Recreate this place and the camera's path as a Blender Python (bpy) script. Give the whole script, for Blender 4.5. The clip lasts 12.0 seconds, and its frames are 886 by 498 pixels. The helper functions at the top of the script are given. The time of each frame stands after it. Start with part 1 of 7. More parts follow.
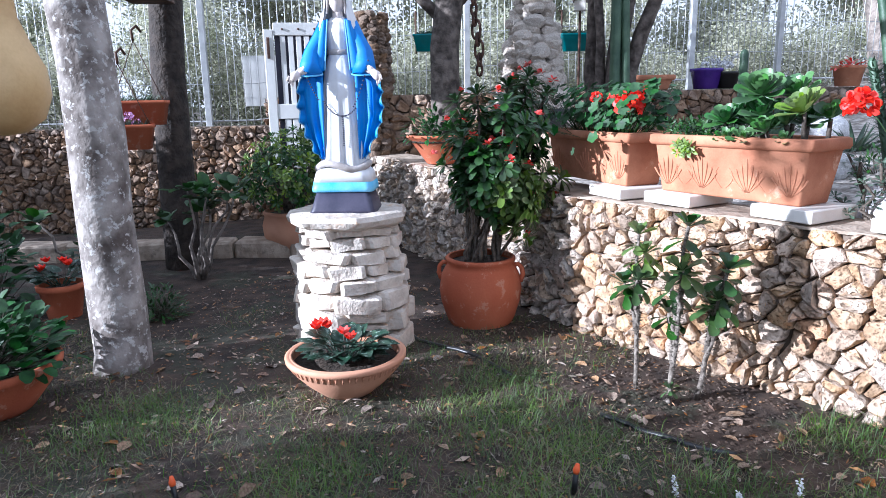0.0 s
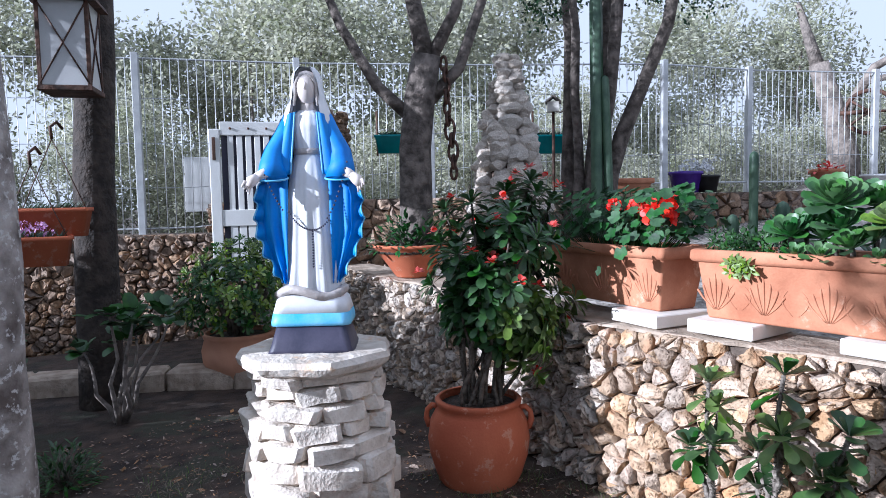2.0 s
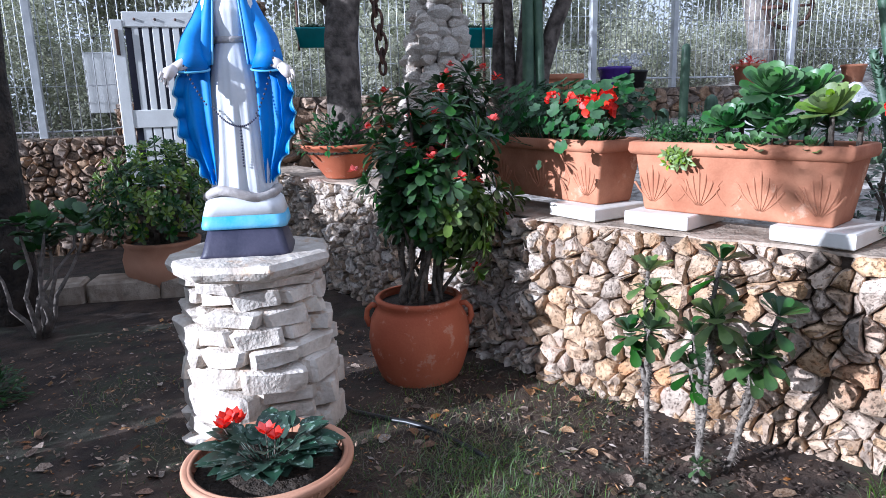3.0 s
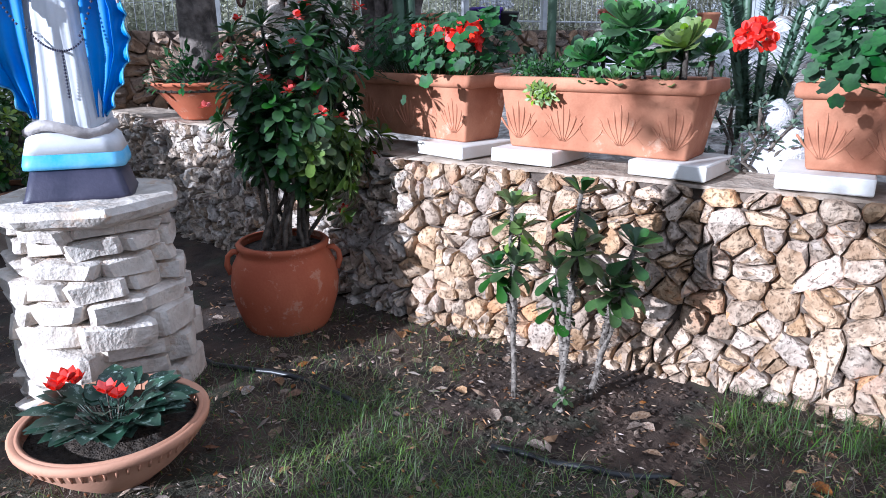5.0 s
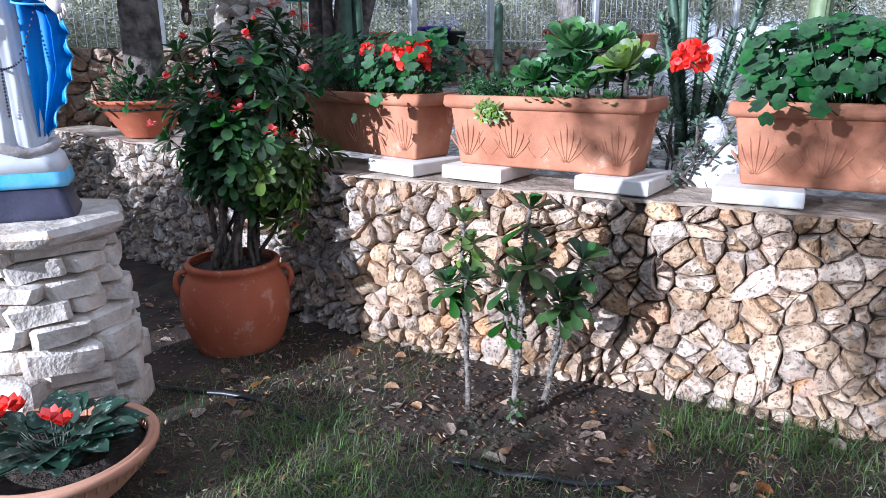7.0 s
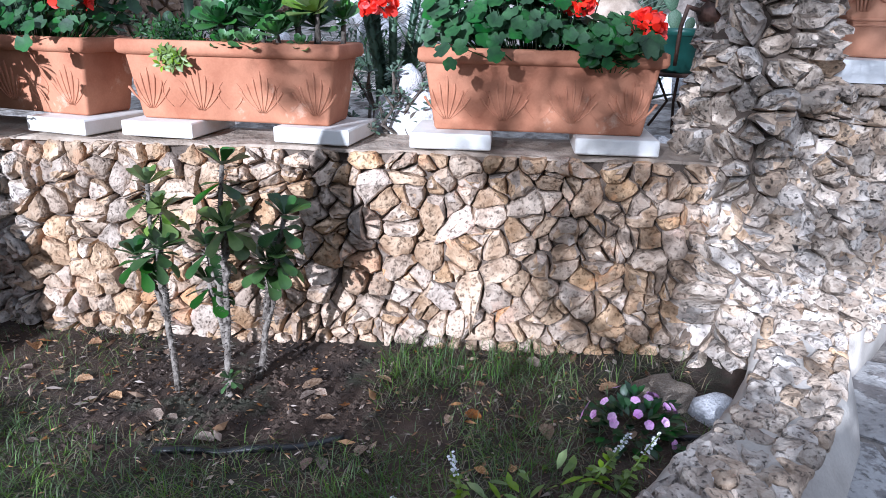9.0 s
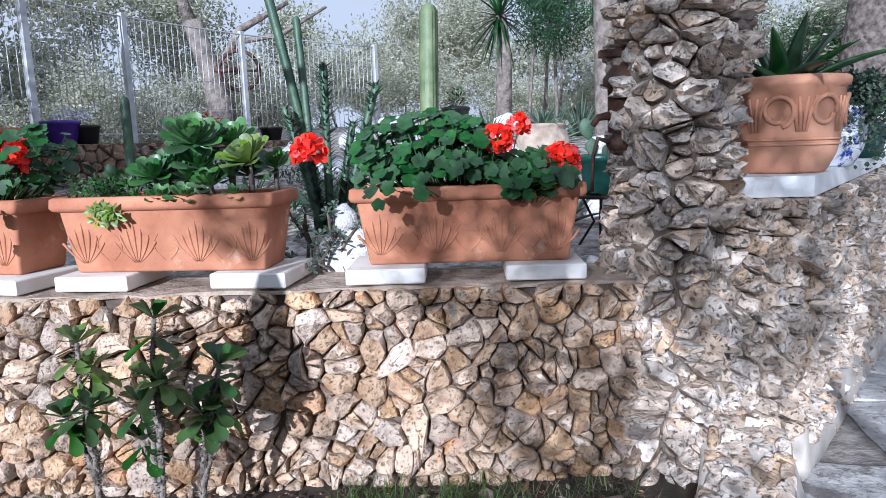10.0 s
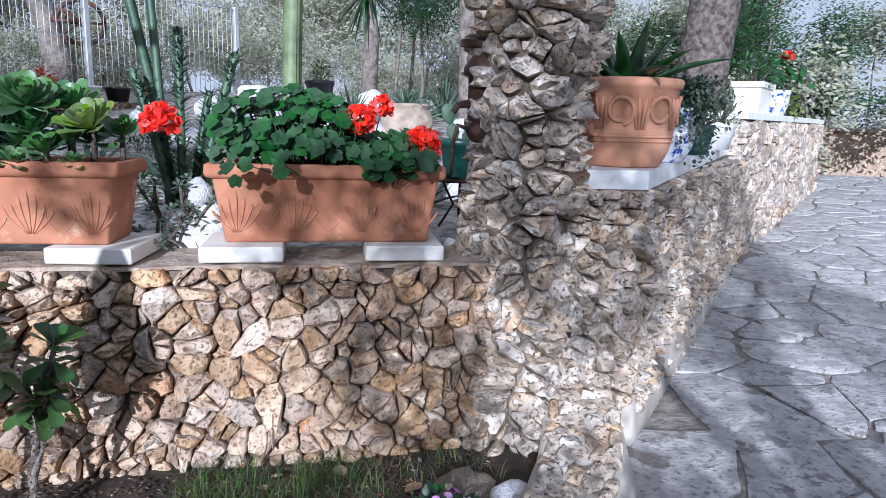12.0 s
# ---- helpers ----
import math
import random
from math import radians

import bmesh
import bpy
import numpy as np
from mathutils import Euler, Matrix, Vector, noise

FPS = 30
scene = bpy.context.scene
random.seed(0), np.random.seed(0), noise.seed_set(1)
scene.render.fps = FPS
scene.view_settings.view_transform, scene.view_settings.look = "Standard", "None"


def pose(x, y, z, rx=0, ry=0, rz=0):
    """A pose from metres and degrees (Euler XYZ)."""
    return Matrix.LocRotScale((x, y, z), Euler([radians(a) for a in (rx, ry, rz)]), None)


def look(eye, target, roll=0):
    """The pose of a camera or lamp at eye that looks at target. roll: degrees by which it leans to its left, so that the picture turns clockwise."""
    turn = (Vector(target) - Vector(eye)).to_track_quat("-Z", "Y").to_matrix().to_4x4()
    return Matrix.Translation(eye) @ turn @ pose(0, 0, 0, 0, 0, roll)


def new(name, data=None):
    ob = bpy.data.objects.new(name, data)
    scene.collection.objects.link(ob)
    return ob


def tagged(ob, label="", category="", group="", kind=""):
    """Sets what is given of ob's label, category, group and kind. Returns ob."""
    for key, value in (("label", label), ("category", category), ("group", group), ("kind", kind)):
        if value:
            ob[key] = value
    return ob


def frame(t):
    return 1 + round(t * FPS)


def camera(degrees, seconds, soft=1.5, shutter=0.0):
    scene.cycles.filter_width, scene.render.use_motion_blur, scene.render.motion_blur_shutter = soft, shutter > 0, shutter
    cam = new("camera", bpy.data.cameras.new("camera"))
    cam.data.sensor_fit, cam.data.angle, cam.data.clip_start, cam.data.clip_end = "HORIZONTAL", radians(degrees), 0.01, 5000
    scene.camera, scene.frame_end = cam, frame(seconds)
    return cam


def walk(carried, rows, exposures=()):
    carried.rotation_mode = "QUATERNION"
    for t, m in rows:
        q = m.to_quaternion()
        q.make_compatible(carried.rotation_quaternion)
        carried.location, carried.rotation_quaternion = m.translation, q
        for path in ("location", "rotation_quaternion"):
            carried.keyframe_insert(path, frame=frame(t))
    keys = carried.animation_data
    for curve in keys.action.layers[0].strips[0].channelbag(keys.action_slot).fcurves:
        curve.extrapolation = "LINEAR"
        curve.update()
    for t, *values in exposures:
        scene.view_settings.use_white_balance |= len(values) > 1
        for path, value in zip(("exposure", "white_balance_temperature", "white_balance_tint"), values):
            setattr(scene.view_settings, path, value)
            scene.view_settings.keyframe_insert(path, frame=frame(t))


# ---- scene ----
cam = camera(66.3, 12.0, soft=0.9)
PATH = [
    (0, (0.245, -3.085, 1.342), (-1.326, -1.922, 0.916), -1.0),
    (0.5, (-0.003, -3.03, 1.308), (-1.478, -1.767, 0.83), -1.7),
    (1, (-0.203, -2.877, 1.329), (-1.684, -1.573, 0.999), -2.4),
    (1.5, (-0.424, -2.773, 1.366), (-1.955, -1.511, 1.114), 0.4),
    (2, (-0.558, -2.787, 1.386), (-2.05, -1.463, 1.245), -1.1),
    (2.5, (-0.639, -2.816, 1.374), (-2.034, -1.408, 1.106), -1.5),
    (3, (-0.658, -2.786, 1.352), (-1.97, -1.339, 0.924), -1.6),
    (3.5, (-0.651, -2.737, 1.334), (-1.892, -1.26, 0.805), -1.2),
    (5.5, (-0.666, -2.664, 1.277), (-1.623, -1.002, 0.708), -0.4),
    (6, (-0.671, -2.675, 1.286), (-1.594, -0.99, 0.732), -0.2),
    (6.5, (-0.668, -2.696, 1.291), (-1.622, -1.015, 0.777), -0.4),
    (8.5, (-0.569, -2.617, 1.265), (-0.913, -0.754, 0.624), 1.5),
    (9, (-0.567, -2.561, 1.252), (-0.729, -0.675, 0.607), 1.3),
    (9.5, (-0.518, -2.537, 1.284), (-0.582, -0.611, 0.747), -0.2),
    (10, (-0.482, -2.579, 1.311), (-0.528, -0.603, 1.004), -2.0),
    (10.5, (-0.487, -2.585, 1.315), (-0.434, -0.618, 0.959), -2.1),
    (11, (-0.457, -2.594, 1.316), (-0.279, -0.646, 0.897), -0.4),
    (11.5, (-0.468, -2.633, 1.313), (-0.24, -0.707, 0.825), -0.2),
    (12, (-0.472, -2.61, 1.337), (-0.118, -0.679, 0.958), 1.5),
]
walk(cam, [(t, look(eye, target, roll)) for t, eye, target, roll in PATH],
     [(0, 0.88, 5120, 13), (1.5, 0.56, 5120, 13), (2.5, 0.4, 5100, 13), (3.5, 0.47, 5050, 13), (5.5, 0.42, 5020, 13), (8.5, 0.40, 4980, 13), (10, 0.14, 5140, 13), (10.5, 0.0, 5120, 13), (11, -0.02, 5080, 13), (11.5, -0.02, 5050, 13), (12, 0.06, 5120, 13)])

# world, sun and exposure
SUN_FROM = Vector((-0.32, -0.90, 0.31)).normalized()
world = bpy.data.worlds.new("sky")
scene.world = world
world.use_nodes = True
wn = world.node_tree.nodes
sky = wn.new("ShaderNodeTexSky")
sky.sky_type, sky.sun_disc = "NISHITA", False
sky.sun_elevation = math.asin(SUN_FROM.z)
sky.sun_rotation = math.atan2(SUN_FROM.x, SUN_FROM.y)
haze = wn.new("ShaderNodeMix")
haze.data_type = "RGBA"
haze.inputs[0].default_value = 0.96
haze.inputs[7].default_value = (7.8, 7.8, 7.9, 1)
world.node_tree.links.new(sky.outputs[0], haze.inputs[6])
world.node_tree.links.new(haze.outputs[2], wn["Background"].inputs[0])
wn["Background"].inputs[1].default_value = 0.082
sun = new("sun", bpy.data.lights.new("sun", "SUN"))
sun.data.energy, sun.data.angle, sun.data.color = 6.3, radians(0.5), (1.0, 0.94, 0.86)
sun.matrix_world = look(SUN_FROM * 30, (0, 0, 0))


# materials
def surface(name, low, high, rough=0.85, scale=8.0, grain=90.0, bump=0.4, vary=0.0, spots=None, spot_scale=5.0,
            spot_cut=0.58, pits=0.0, pit_scale=45.0, metal=0.0, through_light=0.0, other=None, other_share=0.35):
    """A procedural surface: two colours mixed by noise at two scales, with optional spots, pits and per-piece variation."""
    m = bpy.data.materials.new(name)
    m.use_nodes = True
    nt = m.node_tree
    n, l = nt.nodes, nt.links
    b = n["Principled BSDF"]
    tc = n.new("ShaderNodeTexCoord")
    big, fine = n.new("ShaderNodeTexNoise"), n.new("ShaderNodeTexNoise")
    big.inputs["Scale"].default_value, big.inputs["Detail"].default_value = scale, 5
    fine.inputs["Scale"].default_value, fine.inputs["Detail"].default_value = grain, 3
    for t in (big, fine):
        l.new(tc.outputs["Object"], t.inputs["Vector"])
    ramp = n.new("ShaderNodeMapRange")
    ramp.inputs[1].default_value, ramp.inputs[2].default_value = 0.34, 0.66
    l.new(big.outputs[0], ramp.inputs[0])
    blend = n.new("ShaderNodeMath")
    blend.operation = "MULTIPLY_ADD"
    l.new(fine.outputs[0], blend.inputs[0])
    blend.inputs[1].default_value = 0.5
    l.new(ramp.outputs[0], blend.inputs[2])
    shift = n.new("ShaderNodeMath")
    shift.operation, shift.use_clamp = "SUBTRACT", True
    l.new(blend.outputs[0], shift.inputs[0])
    shift.inputs[1].default_value = 0.25
    mix = n.new("ShaderNodeMix")
    mix.data_type = "RGBA"
    mix.inputs[6].default_value, mix.inputs[7].default_value = (*low, 1), (*high, 1)
    l.new(shift.outputs[0], mix.inputs[0])
    colour = mix.outputs[2]
    if spots:
        sp = n.new("ShaderNodeTexNoise")
        sp.inputs["Scale"].default_value, sp.inputs["Detail"].default_value = spot_scale, 6
        sp.inputs["Roughness"].default_value = 0.65
        l.new(tc.outputs["Object"], sp.inputs["Vector"])
        cut = n.new("ShaderNodeMapRange")
        cut.inputs[1].default_value, cut.inputs[2].default_value = spot_cut, spot_cut + 0.06
        l.new(sp.outputs[0], cut.inputs[0])
        over = n.new("ShaderNodeMix")
        over.data_type = "RGBA"
        over.inputs[7].default_value = (*spots, 1)
        l.new(cut.outputs[0], over.inputs[0])
        l.new(colour, over.inputs[6])
        colour = over.outputs[2]
    if other:
        own, isle = n.new("ShaderNodeObjectInfo"), n.new("ShaderNodeNewGeometry")
        both = n.new("ShaderNodeMath")
        both.operation = "ADD"
        l.new(own.outputs["Random"], both.inputs[0])
        l.new(isle.outputs["Random Per Island"], both.inputs[1])
        spread = n.new("ShaderNodeMath")
        spread.operation = "MULTIPLY"
        spread.inputs[1].default_value = 17.7
        l.new(both.outputs[0], spread.inputs[0])
        pick = n.new("ShaderNodeMath")
        pick.operation = "FRACT"
        l.new(spread.outputs[0], pick.inputs[0])
        share = n.new("ShaderNodeMapRange")
        share.inputs[1].default_value, share.inputs[2].default_value = 1 - other_share - 0.15, 1 - other_share + 0.35
        l.new(pick.outputs[0], share.inputs[0])
        toned = n.new("ShaderNodeMix")
        toned.data_type, toned.blend_type = "RGBA", "MULTIPLY"
        toned.inputs[7].default_value = (*other, 1)
        l.new(share.outputs[0], toned.inputs[0])
        l.new(colour, toned.inputs[6])
        colour = toned.outputs[2]
    height = blend.outputs[0]
    if pits:
        vo = n.new("ShaderNodeTexNoise")
        vo.inputs["Scale"].default_value, vo.inputs["Detail"].default_value, vo.inputs["Roughness"].default_value = pit_scale, 5, 0.62
        l.new(tc.outputs["Object"], vo.inputs["Vector"])
        pc = n.new("ShaderNodeMapRange")
        pc.inputs[1].default_value, pc.inputs[2].default_value = 0.30, 0.43
        l.new(vo.outputs[0], pc.inputs[0])
        dark = n.new("ShaderNodeMix")
        dark.data_type = "RGBA"
        dark.inputs[6].default_value = (*[c * (1 - 0.7 * pits) for c in low], 1)
        l.new(pc.outputs[0], dark.inputs[0])
        l.new(colour, dark.inputs[7])
        colour = dark.outputs[2]
        hs = n.new("ShaderNodeMath")
        hs.operation = "MULTIPLY_ADD"
        l.new(pc.outputs[0], hs.inputs[0])
        hs.inputs[1].default_value = 1.9 * pits
        l.new(height, hs.inputs[2])
        height = hs.outputs[0]
    if vary:
        oi, geo = n.new("ShaderNodeObjectInfo"), n.new("ShaderNodeNewGeometry")
        add = n.new("ShaderNodeMath")
        add.operation = "ADD"
        l.new(oi.outputs["Random"], add.inputs[0])
        l.new(geo.outputs["Random Per Island"], add.inputs[1])
        wrap = n.new("ShaderNodeMath")
        wrap.operation = "FRACT"
        l.new(add.outputs[0], wrap.inputs[0])
        hsv = n.new("ShaderNodeHueSaturation")
        val, sat = n.new("ShaderNodeMapRange"), n.new("ShaderNodeMapRange")
        val.inputs[3].default_value, val.inputs[4].default_value = 1 - vary, 1 + vary
        l.new(wrap.outputs[0], val.inputs[0])
        mul = n.new("ShaderNodeMath")
        mul.operation = "MULTIPLY"
        mul.inputs[1].default_value = 7.3
        l.new(wrap.outputs[0], mul.inputs[0])
        fr = n.new("ShaderNodeMath")
        fr.operation = "FRACT"
        l.new(mul.outputs[0], fr.inputs[0])
        l.new(fr.outputs[0], sat.inputs[0])
        sat.inputs[3].default_value, sat.inputs[4].default_value = 1 - vary, 1 + vary * 1.4
        l.new(val.outputs[0], hsv.inputs["Value"])
        l.new(sat.outputs[0], hsv.inputs["Saturation"])
        l.new(colour, hsv.inputs["Color"])
        colour = hsv.outputs[0]
    l.new(colour, b.inputs["Base Color"])
    b.inputs["Roughness"].default_value, b.inputs["Metallic"].default_value = rough, metal
    if bump:
        bp = n.new("ShaderNodeBump")
        bp.inputs["Strength"].default_value, bp.inputs["Distance"].default_value = bump, 0.012
        l.new(height, bp.inputs["Height"])
        l.new(bp.outputs[0], b.inputs["Normal"])
    if through_light:
        tr = n.new("ShaderNodeBsdfTranslucent")
        l.new(colour, tr.inputs["Color"])
        ms = n.new("ShaderNodeMixShader")
        ms.inputs[0].default_value = through_light
        l.new(b.outputs[0], ms.inputs[1])
        l.new(tr.outputs[0], ms.inputs[2])
        l.new(ms.outputs[0], n["Material Output"].inputs[0])
    return m


STONE = surface("tufa_stone", (0.33, 0.228, 0.152), (0.61, 0.465, 0.34), scale=15, grain=110, bump=1.0, vary=0.26, pits=0.28, pit_scale=60,
                spots=(0.54, 0.355, 0.24), spot_scale=5, spot_cut=0.57, other=(0.80, 0.80, 0.82), other_share=0.35)
GREY_STONE = surface("grey_tufa", (0.345, 0.285, 0.235), (0.67, 0.585, 0.50), scale=17, grain=110, bump=1.0, vary=0.28, pits=0.7, pit_scale=52,
                     spots=(0.50, 0.37, 0.27), spot_scale=2.2, spot_cut=0.64, other=(0.90, 0.80, 0.70), other_share=0.3)
# brown fieldstone, with the back walls' shade put into its darker colour
DARK_STONE = surface("shade_toned_fieldstone", (0.18, 0.12, 0.085), (0.36, 0.26, 0.185), scale=9, bump=0.8, vary=0.25, pits=0.4)
WHITE_STONE = surface("white_limestone", (0.48, 0.41, 0.345), (0.74, 0.675, 0.60), scale=9, grain=70, bump=0.8, vary=0.10, spots=(0.56, 0.41, 0.29), spot_scale=4, spot_cut=0.60)
MORTAR = surface("mortar", (0.07, 0.052, 0.04), (0.17, 0.13, 0.10), scale=10, bump=0.8)
CAPPING = surface("weathered_concrete", (0.26, 0.20, 0.15), (0.47, 0.385, 0.305), scale=9, bump=0.9, spots=(0.22, 0.18, 0.14), spot_scale=3, spot_cut=0.6)
CEMENT = surface("pale_cement", (0.36, 0.32, 0.28), (0.52, 0.475, 0.42), scale=4, grain=80, bump=0.5, spots=(0.38, 0.32, 0.27), spot_scale=5, spot_cut=0.6)
SLAB_WHITE = surface("cast_white_block", (0.66, 0.62, 0.56), (0.80, 0.77, 0.72), scale=6, grain=120, bump=0.15, spots=(0.52, 0.46, 0.38), spot_scale=4, spot_cut=0.68)
PAINT_WHITE = surface("white_paint", (0.68, 0.68, 0.67), (0.80, 0.80, 0.79), rough=0.5, scale=5, bump=0.1, spots=(0.55, 0.54, 0.52), spot_scale=6, spot_cut=0.66)
FLAG = surface("flagstone", (0.33, 0.315, 0.305), (0.54, 0.525, 0.51), rough=0.8, scale=7, grain=60, bump=0.9, vary=0.16, spots=(0.24, 0.22, 0.21), spot_scale=7, spot_cut=0.56, pits=0.4, pit_scale=26)
JOINT = surface("gritty_joint", (0.15, 0.13, 0.115), (0.30, 0.27, 0.24), scale=12, grain=90, bump=1.0)
TERRA = surface("terracotta", (0.35, 0.135, 0.07), (0.53, 0.24, 0.135), scale=6, grain=110, bump=0.2, spots=(0.62, 0.40, 0.28), spot_scale=5, spot_cut=0.63)
TERRA_AGED = surface("aged_terracotta", (0.36, 0.085, 0.035), (0.50, 0.145, 0.065), scale=3, grain=90, bump=0.25, spots=(0.50, 0.225, 0.14), spot_scale=13, spot_cut=0.58)
TERRA_PALE = surface("pale_terracotta", (0.50, 0.24, 0.14), (0.62, 0.33, 0.21), scale=4, grain=110, bump=0.12)
SOIL = surface("potting_soil", (0.02, 0.014, 0.01), (0.07, 0.05, 0.035), scale=30, grain=160, bump=1.0)
BARK_GREY = surface("lichened_bark", (0.09, 0.07, 0.06), (0.40, 0.36, 0.33), scale=6, grain=30, bump=1.0, spots=(0.47, 0.45, 0.43), spot_scale=26, spot_cut=0.55)
BARK = surface("dark_bark", (0.014, 0.010, 0.008), (0.055, 0.040, 0.031), scale=10, grain=40, bump=1.0)
BARK_TAN = surface("furrowed_bark", (0.10, 0.085, 0.075), (0.26, 0.22, 0.19), scale=10, grain=40, bump=1.0)
BARK_TWIST = surface("weathered_twisted_bark", (0.035, 0.027, 0.022), (0.17, 0.14, 0.12), scale=12, grain=35, bump=1.0)
STEM_PALE = surface("pale_spiny_stem", (0.075, 0.058, 0.046), (0.30, 0.26, 0.22), scale=40, bump=0.6)
STEM = surface("spiny_stem", (0.05, 0.04, 0.032), (0.18, 0.15, 0.12), scale=30, bump=0.5)
LEAF = surface("green_leaf", (0.016, 0.050, 0.014), (0.045, 0.110, 0.028), rough=0.42, scale=14, bump=0.05, vary=0.25, through_light=0.15)
LEAF_DARK = surface("dark_leaf", (0.010, 0.034, 0.012), (0.030, 0.080, 0.026), rough=0.4, scale=14, bump=0.05, vary=0.3, through_light=0.1)
LEAF_SHRUB = surface("shrub_leaf", (0.035, 0.080, 0.026), (0.09, 0.155, 0.055), rough=0.38, scale=12, bump=0.05, vary=0.25, through_light=0.15)
LEAF_YOUNG_OR_SUNLIT = surface("young_or_sunlit_leaf", (0.075, 0.13, 0.035), (0.18, 0.25, 0.08), rough=0.42, scale=12, bump=0.05, vary=0.25, through_light=0.2)
LEAF_PALE = surface("pale_leaf", (0.10, 0.17, 0.035), (0.24, 0.32, 0.08), rough=0.45, scale=10, bump=0.05, vary=0.25, through_light=0.2)
LEAF_GERANIUM = surface("geranium_leaf", (0.012, 0.050, 0.014), (0.036, 0.115, 0.03), rough=0.6, scale=20, bump=0.1, vary=0.25, through_light=0.15)
LEAF_AEONIUM = surface("succulent_leaf", (0.035, 0.11, 0.035), (0.10, 0.20, 0.065), rough=0.4, scale=8, bump=0.03, vary=0.2, through_light=0.1)
LEAF_BLUE = surface("grey_green_leaf", (0.05, 0.085, 0.06), (0.13, 0.18, 0.12), rough=0.55, scale=8, bump=0.03, vary=0.25, through_light=0.1)
# much paler than real foliage: bright, hazy sunlight is put into this colour
LEAF_OLIVE = surface("sunlit_hedge_leaf", (0.26, 0.28, 0.19), (0.64, 0.63, 0.52), rough=0.28, scale=3, bump=0.0, vary=0.35, through_light=0.45)
LEAF_CYCLAMEN = surface("marbled_leaf", (0.02, 0.045, 0.03), (0.035, 0.075, 0.045), rough=0.45, scale=20, bump=0.05, vary=0.2, spots=(0.20, 0.27, 0.23), spot_scale=38, spot_cut=0.56)
PETAL_RED = surface("red_petal", (0.80, 0.018, 0.008), (0.95, 0.05, 0.018), rough=0.6, scale=20, bump=0.0, vary=0.15, through_light=0.2)
PETAL_CORAL = surface("coral_petal", (0.65, 0.08, 0.07), (0.80, 0.14, 0.12), rough=0.6, scale=20, bump=0.0, vary=0.15, through_light=0.2)
PETAL_LILAC = surface("lilac_petal", (0.55, 0.25, 0.55), (0.78, 0.50, 0.75), rough=0.6, scale=20, bump=0.0, vary=0.15, through_light=0.2)
CACTUS_PALE = surface("pale_cactus_skin", (0.10, 0.15, 0.07), (0.22, 0.27, 0.14), rough=0.55, scale=8, bump=0.2)
CACTUS = surface("cactus_skin", (0.035, 0.075, 0.045), (0.09, 0.15, 0.09), rough=0.5, scale=8, bump=0.2)
GRASS = surface("grass_blade", (0.045, 0.100, 0.022), (0.145, 0.215, 0.062), rough=0.6, scale=2, bump=0.0, vary=0.3, through_light=0.25)
STRAW = surface("dry_grass_blade", (0.085, 0.07, 0.045), (0.24, 0.20, 0.14), rough=0.7, scale=2, bump=0.0, vary=0.3, through_light=0.2)
DEAD_LEAF = surface("fallen_leaf", (0.15, 0.09, 0.055), (0.40, 0.30, 0.22), rough=0.7, scale=10, bump=0.1, vary=0.45, other=(0.55, 0.42, 0.36), other_share=0.45)
GALV = surface("galvanised_steel", (0.42, 0.43, 0.45), (0.56, 0.57, 0.58), rough=0.45, scale=8, bump=0.05, metal=0.3)
IRON = surface("rusted_iron", (0.03, 0.018, 0.014), (0.12, 0.06, 0.04), rough=0.7, scale=12, bump=0.4, metal=0.3)
BLACK = surface("black_plastic", (0.008, 0.008, 0.009), (0.02, 0.02, 0.022), rough=0.4, scale=10, bump=0.1)
ORANGE = surface("orange_plastic", (0.75, 0.10, 0.02), (0.85, 0.16, 0.04), rough=0.5, scale=10, bump=0.0)
TEAL = surface("teal_plastic", (0.0, 0.19, 0.22), (0.01, 0.27, 0.30), rough=0.4, scale=6, bump=0.05)
GREEN_PLASTIC = surface("green_plastic", (0.012, 0.055, 0.045), (0.02, 0.085, 0.07), rough=0.35, scale=6, bump=0.05)
PURPLE = surface("purple_glaze", (0.05, 0.02, 0.22), (0.10, 0.04, 0.34), rough=0.25, scale=6, bump=0.05)
GLAZE = surface("blue_white_glaze", (0.62, 0.66, 0.74), (0.78, 0.80, 0.84), rough=0.2, scale=6, bump=0.03, spots=(0.03, 0.07, 0.38), spot_scale=16, spot_cut=0.53)
ROBE = surface("white_robe_paint", (0.62, 0.63, 0.66), (0.78, 0.78, 0.80), rough=0.5, scale=5, bump=0.08)
CLOAK = surface("blue_cloak_paint", (0.008, 0.145, 0.53), (0.02, 0.25, 0.70), rough=0.62, scale=5, bump=0.08)
SKY_PAINT = surface("pale_blue_paint", (0.06, 0.38, 0.66), (0.25, 0.55, 0.78), rough=0.5, scale=6, bump=0.08)
NAVY = surface("navy_paint", (0.02, 0.02, 0.045), (0.06, 0.055, 0.09), rough=0.5, scale=6, bump=0.15)
SKIN_PAINT = surface("ivory_paint", (0.68, 0.60, 0.56), (0.78, 0.70, 0.66), rough=0.5, scale=6, bump=0.05)
HAIR_PAINT = surface("taupe_paint", (0.34, 0.30, 0.28), (0.50, 0.46, 0.44), rough=0.6, scale=20, bump=0.3)
GOURD = surface("dried_gourd", (0.48, 0.30, 0.12), (0.66, 0.46, 0.22), rough=0.5, scale=4, bump=0.1)
FROST = surface("frosted_glass", (0.48, 0.48, 0.49), (0.62, 0.62, 0.62), rough=0.3, scale=3, bump=0.02)
PALE_ROCK = surface("pale_rock", (0.50, 0.49, 0.50), (0.74, 0.73, 0.74), scale=8, bump=0.6, vary=0.12)


